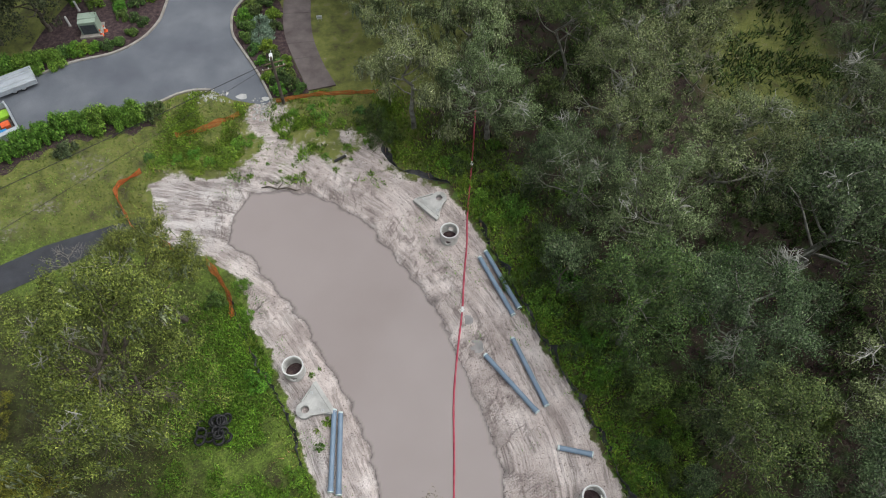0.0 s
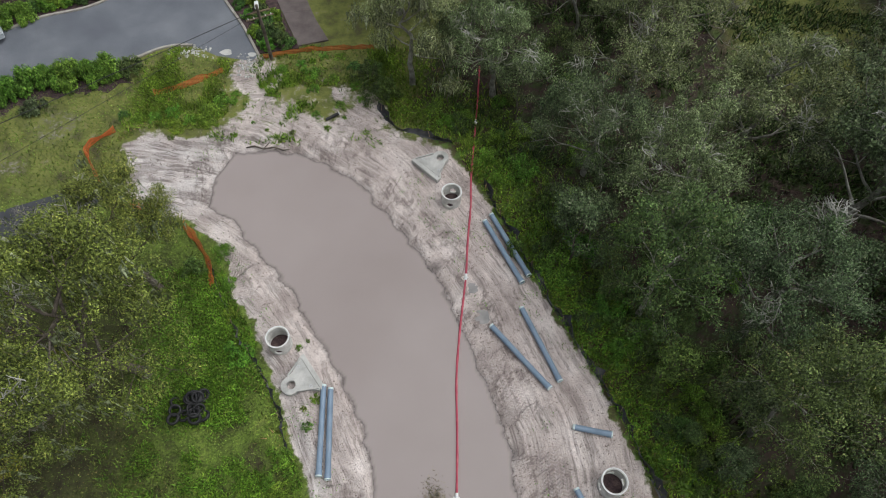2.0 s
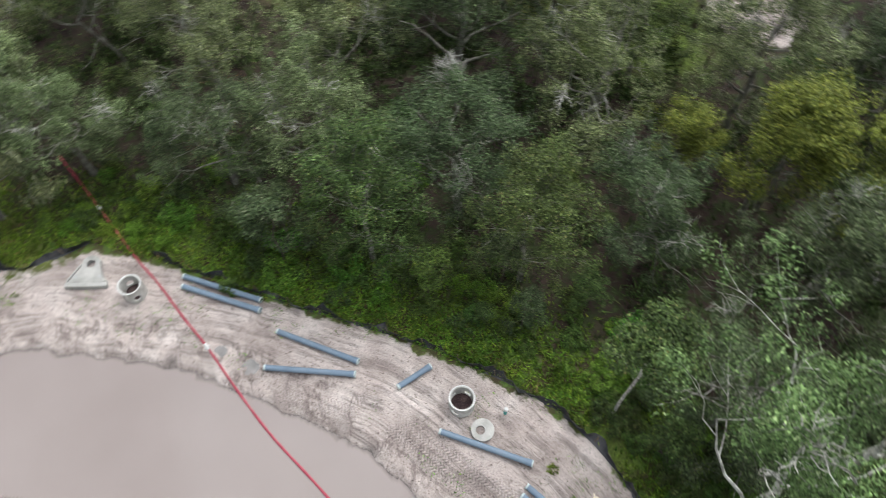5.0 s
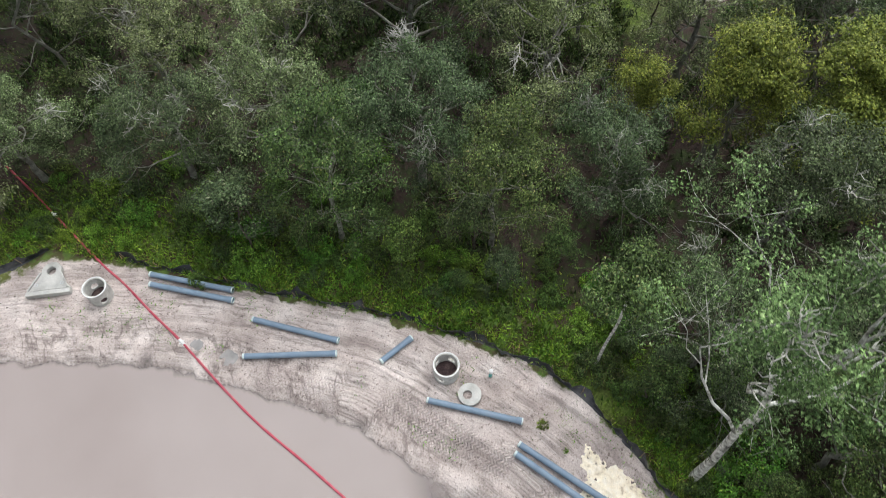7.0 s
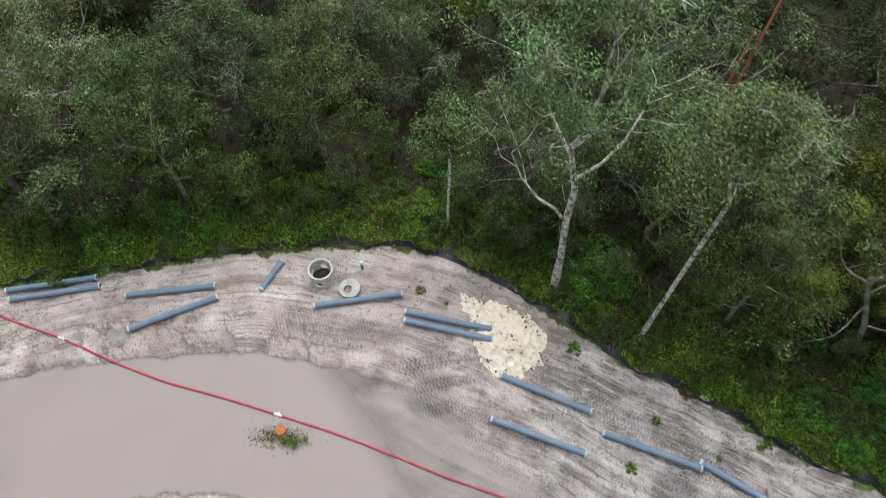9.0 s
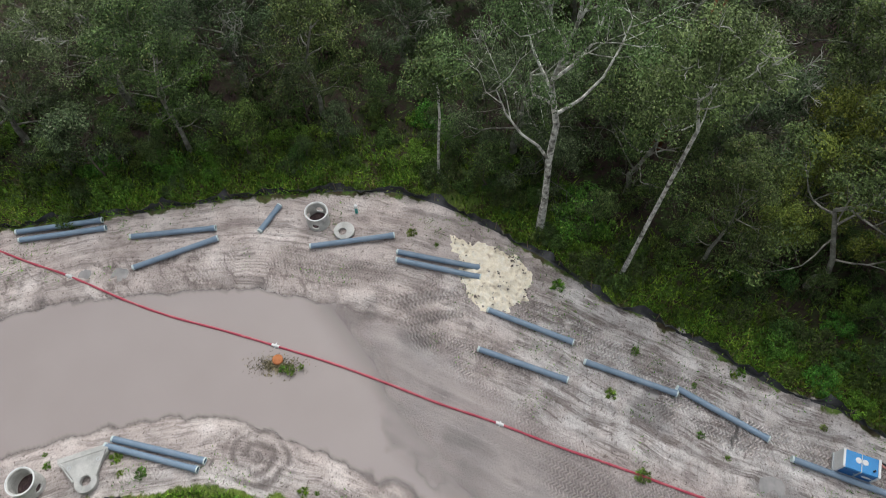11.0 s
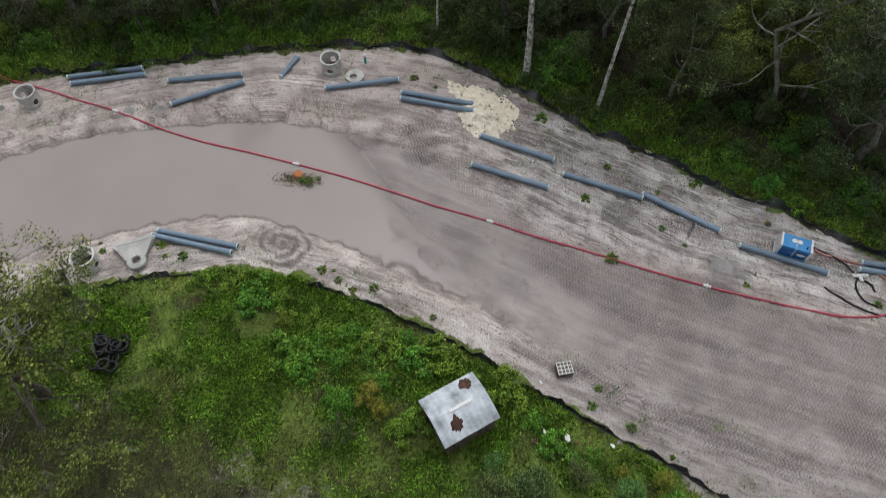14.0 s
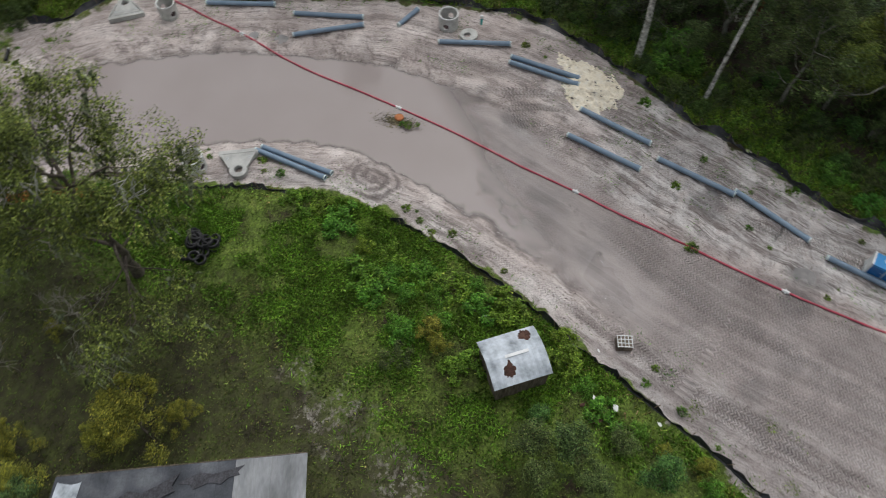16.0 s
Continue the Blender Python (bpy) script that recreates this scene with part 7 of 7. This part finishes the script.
def fringe(x, y):
    d = signed(SAND, x, y)
    return np.exp(-((d + 0.6) / 1.2) ** 2) * meadow(x, y)


def stray(x, y):
    h, sand, wet, tread, bare, s, d, pond, *_ = terrain(x, y)
    bank = step(-3, -6, y) * step(5, 8, x + 0.15 * (y + 10))
    return sand * step(0.8, 2.0, pond) * np.maximum(step(0.15, 0.45, fbm(x * 0.45, y * 0.45, 91, 3)), np.maximum(0.6 * bank, 0.7 * step(-4.8, -5.8, x) * step(-10, -7, y) * step(6, 3, y)) * step(-0.1, 0.3, fbm(x * 0.4, y * 0.4, 93, 3))) * (1 - step(-0.5, 1, signed(PLAIN, x, y)))


scatter("meadow_grass", meadow, (-44, -6, -30, 48), 140000, 0.042, 0.18, M_GRASS, "rough short meadow grass", 801)
scatter("lush_weeds", lambda x, y: meadow(x, y) * (0.12 + 0.88 * step(-23, -15, x + 2.5 * fbm(x * 0.2, y * 0.2, 98, 2))), (-24, -6, -30, 24), 210000, 0.055, 0.34, M_WEED, "lush bright green broadleaf weeds", 803, 0.25)
scatter("yard_weeds", lambda x, y: meadow(x, y), (-36, -13, -14, 24), 110000, 0.06, 0.12, M_YARD, "sparse olive and tan weeds over the trodden yard", 821, 0.3)
scatter("wood_edge_weeds", lambda x, y: meadow(x, y) * step(-9, -1, signed(SAND, x, y)) * (x > -8), (-8, 30, -40, 50), 210000, 0.06, 0.42, M_WEED, "tangled green weeds along the wood edge", 805)
scatter("bright_weeds", lambda x, y: meadow(x, y) * step(-6.5, -0.5, signed(SAND, x, y)) * (x > -2), (-2, 24, -30, 40), 95000, 0.08, 0.4, M_LIME, "bright green weeds between silt fence and wood", 817, 0.3)
scatter("bank_weeds", fringe, (-30, 18, -40, 48), 60000, 0.05, 0.35, M_GRASS, "ragged grass along the edge of the sand", 807)
scatter("stray_weeds", stray, (-28, 16, -40, 46), 90000, 0.04, 0.16, M_WEED, "sparse weeds sprouting in the sand", 809)
def bank_side(x, y):
    h, sand, wet, tread, bare, s, d, pond, *_ = terrain(x, y)
    return sand * step(0.9, 1.8, pond) * (1 - step(-0.8, 0.6, signed(PLAIN, x, y))) * step(0.22, 0.6, fbm(x * 0.6, y * 0.45, 86, 3))


scatter("west_bank_weeds", lambda x, y: bank_side(x, y), (-14, -4.4, -27, 8), 60000, 0.055, 0.10, M_WEED, "patchy grass on the pale west bank", 825)
scatter("east_bank_weeds", lambda x, y: bank_side(x, y) * step(5.5, 7.5, x + 0.12 * (y + 10)), (5, 16, -36, 3), 50000, 0.055, 0.09, M_WEED, "patchy grass on the pale east bank", 827)
scatter("north_weeds", lambda x, y: meadow(x, y) * step(36, 38.5, y) * step(-29, -26, x) * step(-4, -7, x), (-30, -4, 36, 48), 60000, 0.05, 0.32, M_WEED, "tangled green weeds on the north bank", 813, 0.3)
def north_mix(x, y):
    hard = np.maximum(np.maximum(signed(ROAD, x, y), signed(ISLAND, x, y)), signed([tuple(p) for p in wl_l] + [tuple(p) for p in wl_r[::-1]], x, y))
    return (hard < -0.2) * step(36.2, 37.6, y) * step(48.0, 46.8, y) * step(-20, -17, x + 0.4 * (42 - y)) * step(-3.5, -6.5, x) * step(0.08, 0.5, fbm(x * 0.5, y * 0.5, 88, 3))


scatter("mixed_weeds", north_mix, (-24, -3, 36, 48), 70000, 0.055, 0.34, M_WEED, "patchy green weeds on the churned north bank", 823)
scatter("dry_weeds", lambda x, y: np.maximum(fringe(x, y), 0.5 * meadow(x, y) * (y > 36) * (y < 48)), (-30, 18, -40, 48), 40000, 0.04, 0.35, M_DRY, "dry tan weeds at the sand edge", 811, 0.1)


def wood_floor(x, y):
    lot = step(7.5, 9.5, np.hypot((x - 57) * 0.9, y - 17.5))
    return lot * step(1.5, 4.0, -signed(EAST + [(60, -200), (-60, -200), (-60, 41.4)], x, y)) * (signed(WOOD, x, y) > 0) * (0.08 + 0.92 * step(-0.1, 0.35, fbm(x * 0.3, y * 0.3, 97, 3)))


scatter("undergrowth", wood_floor, (0, 60, -37, 66), 190000, 0.09, 0.6, M_GREEN, "dark green ferny undergrowth on the forest floor", 819)

# ---- clods and twigs on the sand ----
def lumps(name, inside, box2, count, size, material, label, seed, lift=None):
    r = np.random.default_rng(seed)
    x, y = r.uniform(box2[0], box2[1], count), r.uniform(box2[2], box2[3], count)
    k = r.uniform(size=count) < inside(x, y)
    x, y = x[k], y[k]
    n = len(x)
    z = terrain(x, y)[0] + (lift(x, y) if lift else 0)
    s = size * r.uniform(0.4, 1.6, n) ** 1.5
    base = np.array([(1, 0, 0), (-0.5, 0.87, 0), (-0.5, -0.87, 0), (0, 0, 1)])
    faces = np.array([(0, 1, 3), (1, 2, 3), (2, 0, 3)])
    w = r.uniform(0, 6.28, n)
    v = np.repeat(base[None], n, 0) * s[:, None, None] * r.uniform(0.6, 1.4, (n, 4, 3)) * np.array([1, 1, 0.7])
    v = np.stack([v[..., 0] * np.cos(w)[:, None] - v[..., 1] * np.sin(w)[:, None], v[..., 0] * np.sin(w)[:, None] + v[..., 1] * np.cos(w)[:, None], v[..., 2]], -1)
    v = v + np.stack([x, y, z - 0.01], 1)[:, None, :]
    me = bpy.data.meshes.new(name)
    me.from_pydata(v.reshape(-1, 3).tolist(), [], (faces[None] + 4 * np.arange(n)[:, None, None]).reshape(-1, 3).tolist())
    tagged(part(name, me, material), label, "clods", kind="stuff")


M_CLOD = mat("damp_clods", [(0.09, 0.07, 0.06), (0.17, 0.14, 0.125), (0.26, 0.225, 0.205)], 1.5, 0.95, 0.4, 15)


def churned(x, y):
    h, sand, wet, tread, bare, s, d, pond, *_ = terrain(x, y)
    return sand * step(0.0, 0.3, pond) * (0.03 + step(0.15, 0.5, fbm(d * 0.6, s * 0.10, 95, 3)) + 0.8 * step(1.6, 0.4, pond)) * (1 - 0.93 * step(-0.5, 1.0, signed(PLAIN, x, y)))


lumps("sand_clods", churned, (-28, 16, -38, 46), 16000, 0.045, M_CLOD, "dark damp clods strewn over the rutted sand", 901)

lumps("soil_crumbs", lambda x, y: (signed(LR, x, y) > 0.1) * (0.8 * np.exp(-((y + 4.3 + 0.15 * (x - 11)) / 0.28) ** 2) * step(9.0, 9.8, x) * step(-0.1, 0.2, fbm(x * 1.3, y * 1.3, 89, 2)) + step(0.6, 0.2, signed(LR, x, y)) * 0.25 + 0.025), (8, 14, -7, 1), 2600, 0.06, M_CLOD, "dark soil crumbs fallen on the limerock", 905, lambda x, y: np.clip(signed(LR, x, y), -0.4, 2) * 0.30 + 0.05)
lumps("broken_concrete", lambda x, y: np.maximum(np.exp(-((x + 18.6) ** 2 + (y - 45.4) ** 2) / 1.2), np.exp(-((x + 24.0) ** 2 / 2.5 + (y - 46.9) ** 2 / 0.5))), (-27, -16.5, 43.5, 48.2), 1500, 0.12, M_CONCRETE, "pale broken concrete crumbs at the road end", 903)
a = Acc()
a.tube([(-10.72, 39.07, 0.42), (-9.74, 39.78, 0.46)], [0.13, 0.13], 14)
drain = thing("drain_pipe", pose(0, 0, 0), "short black corrugated drain pipe lying in weeds", "pipe")
part("tube", a, M_BLACK, drain)
a = Acc()
a.tube([(-9.74, 39.78, 0.46), (-9.68, 39.83, 0.465)], [0.14, 0.14], 14)
part("end_cap", a, M_WHITE, drain, "white end cap")
a = Acc()
a.tube([(-17.1, 35.95, 0.12), (-16.4, 36.1, 0.2), (-15.6, 35.85, 0.17), (-14.7, 36.05, 0.2), (-13.9, 35.8, 0.16), (-13.4, 35.9, 0.2)], [0.05, 0.08, 0.07, 0.085, 0.06, 0.03], 7)
a.tube([(-15.6, 35.85, 0.17), (-15.2, 36.4, 0.3), (-15.1, 36.8, 0.32)], [0.05, 0.035, 0.02], 6)
tagged(part("fallen_log", a, M_BARK_DARK, soft=True), "dark wet fallen branch at the water's edge", "log")

# weed tufts on the sand and along the banks
TUFT = [bush("weed_tuft", 760 + i, "small green weed tuft growing in sand", lf, 0.40, 0.26, n=22, per=26, size=0.04, category="weed", group="weed tufts on the sand") for i, lf in enumerate((M_WEED, M_GRASS, M_WEED))]
TUFT_AT = [(11.7, -8.0), (0.9, -15.9), (9.0, -20.3), (9.3, -20.7), (4.4, -18.8), (2.7, -25.5), (1.6, -25.0), (12.6, 3.0), (12.2, 1.0), (7.2, 25.0), (6.0, 26.9), (9.6, 19.0), (5.2, -13.0), (8.6, -14.0), (10.2, -9.6), (-6.4, 3.0), (-6.8, 1.6), (-6.2, 2.2), (-7.2, 0.4), (-6.6, -1.0), (-9.4, 18.8), (-9.9, 18.2), (-8.5, 12.6), (-8.9, 13.8), (-8.2, 14.6), (0.3, 7.0), (0.7, 6.4), (0.2, 7.5), (-7.4, -5.5), (-9.0, -11.6), (-10.0, -16.8), (-10.6, -19.4), (-11.6, -22.0), (-8.8, -17.0), (7.3, -26.0), (1.9, 33.4), (-10.5, 38.2), (-13.4, 37.6), (-15.6, 37.8), (-17.0, 38.6), (-11.9, 41.0), (-9.2, 39.4), (-18.4, 37.2), (-23.6, 36.6), (-24.6, 31.0), (2.9, -33.6), (7.5, -18.0), (3.5, -20.6)]
BIG_TUFT = [(11.7, -8.0), (9.0, -20.3), (9.3, -20.7), (0.9, -15.9)]
for i, (x, y) in enumerate(TUFT_AT):
    put(TUFT[i % 3], x, y, r9.uniform(0, 360), r9.uniform(0.4, 0.8) * (1.6 if (x, y) in BIG_TUFT else 1.0), dz=0.03 if abs(x - 0.4) > 0.6 or y < 5 or y > 9 else 0.38)
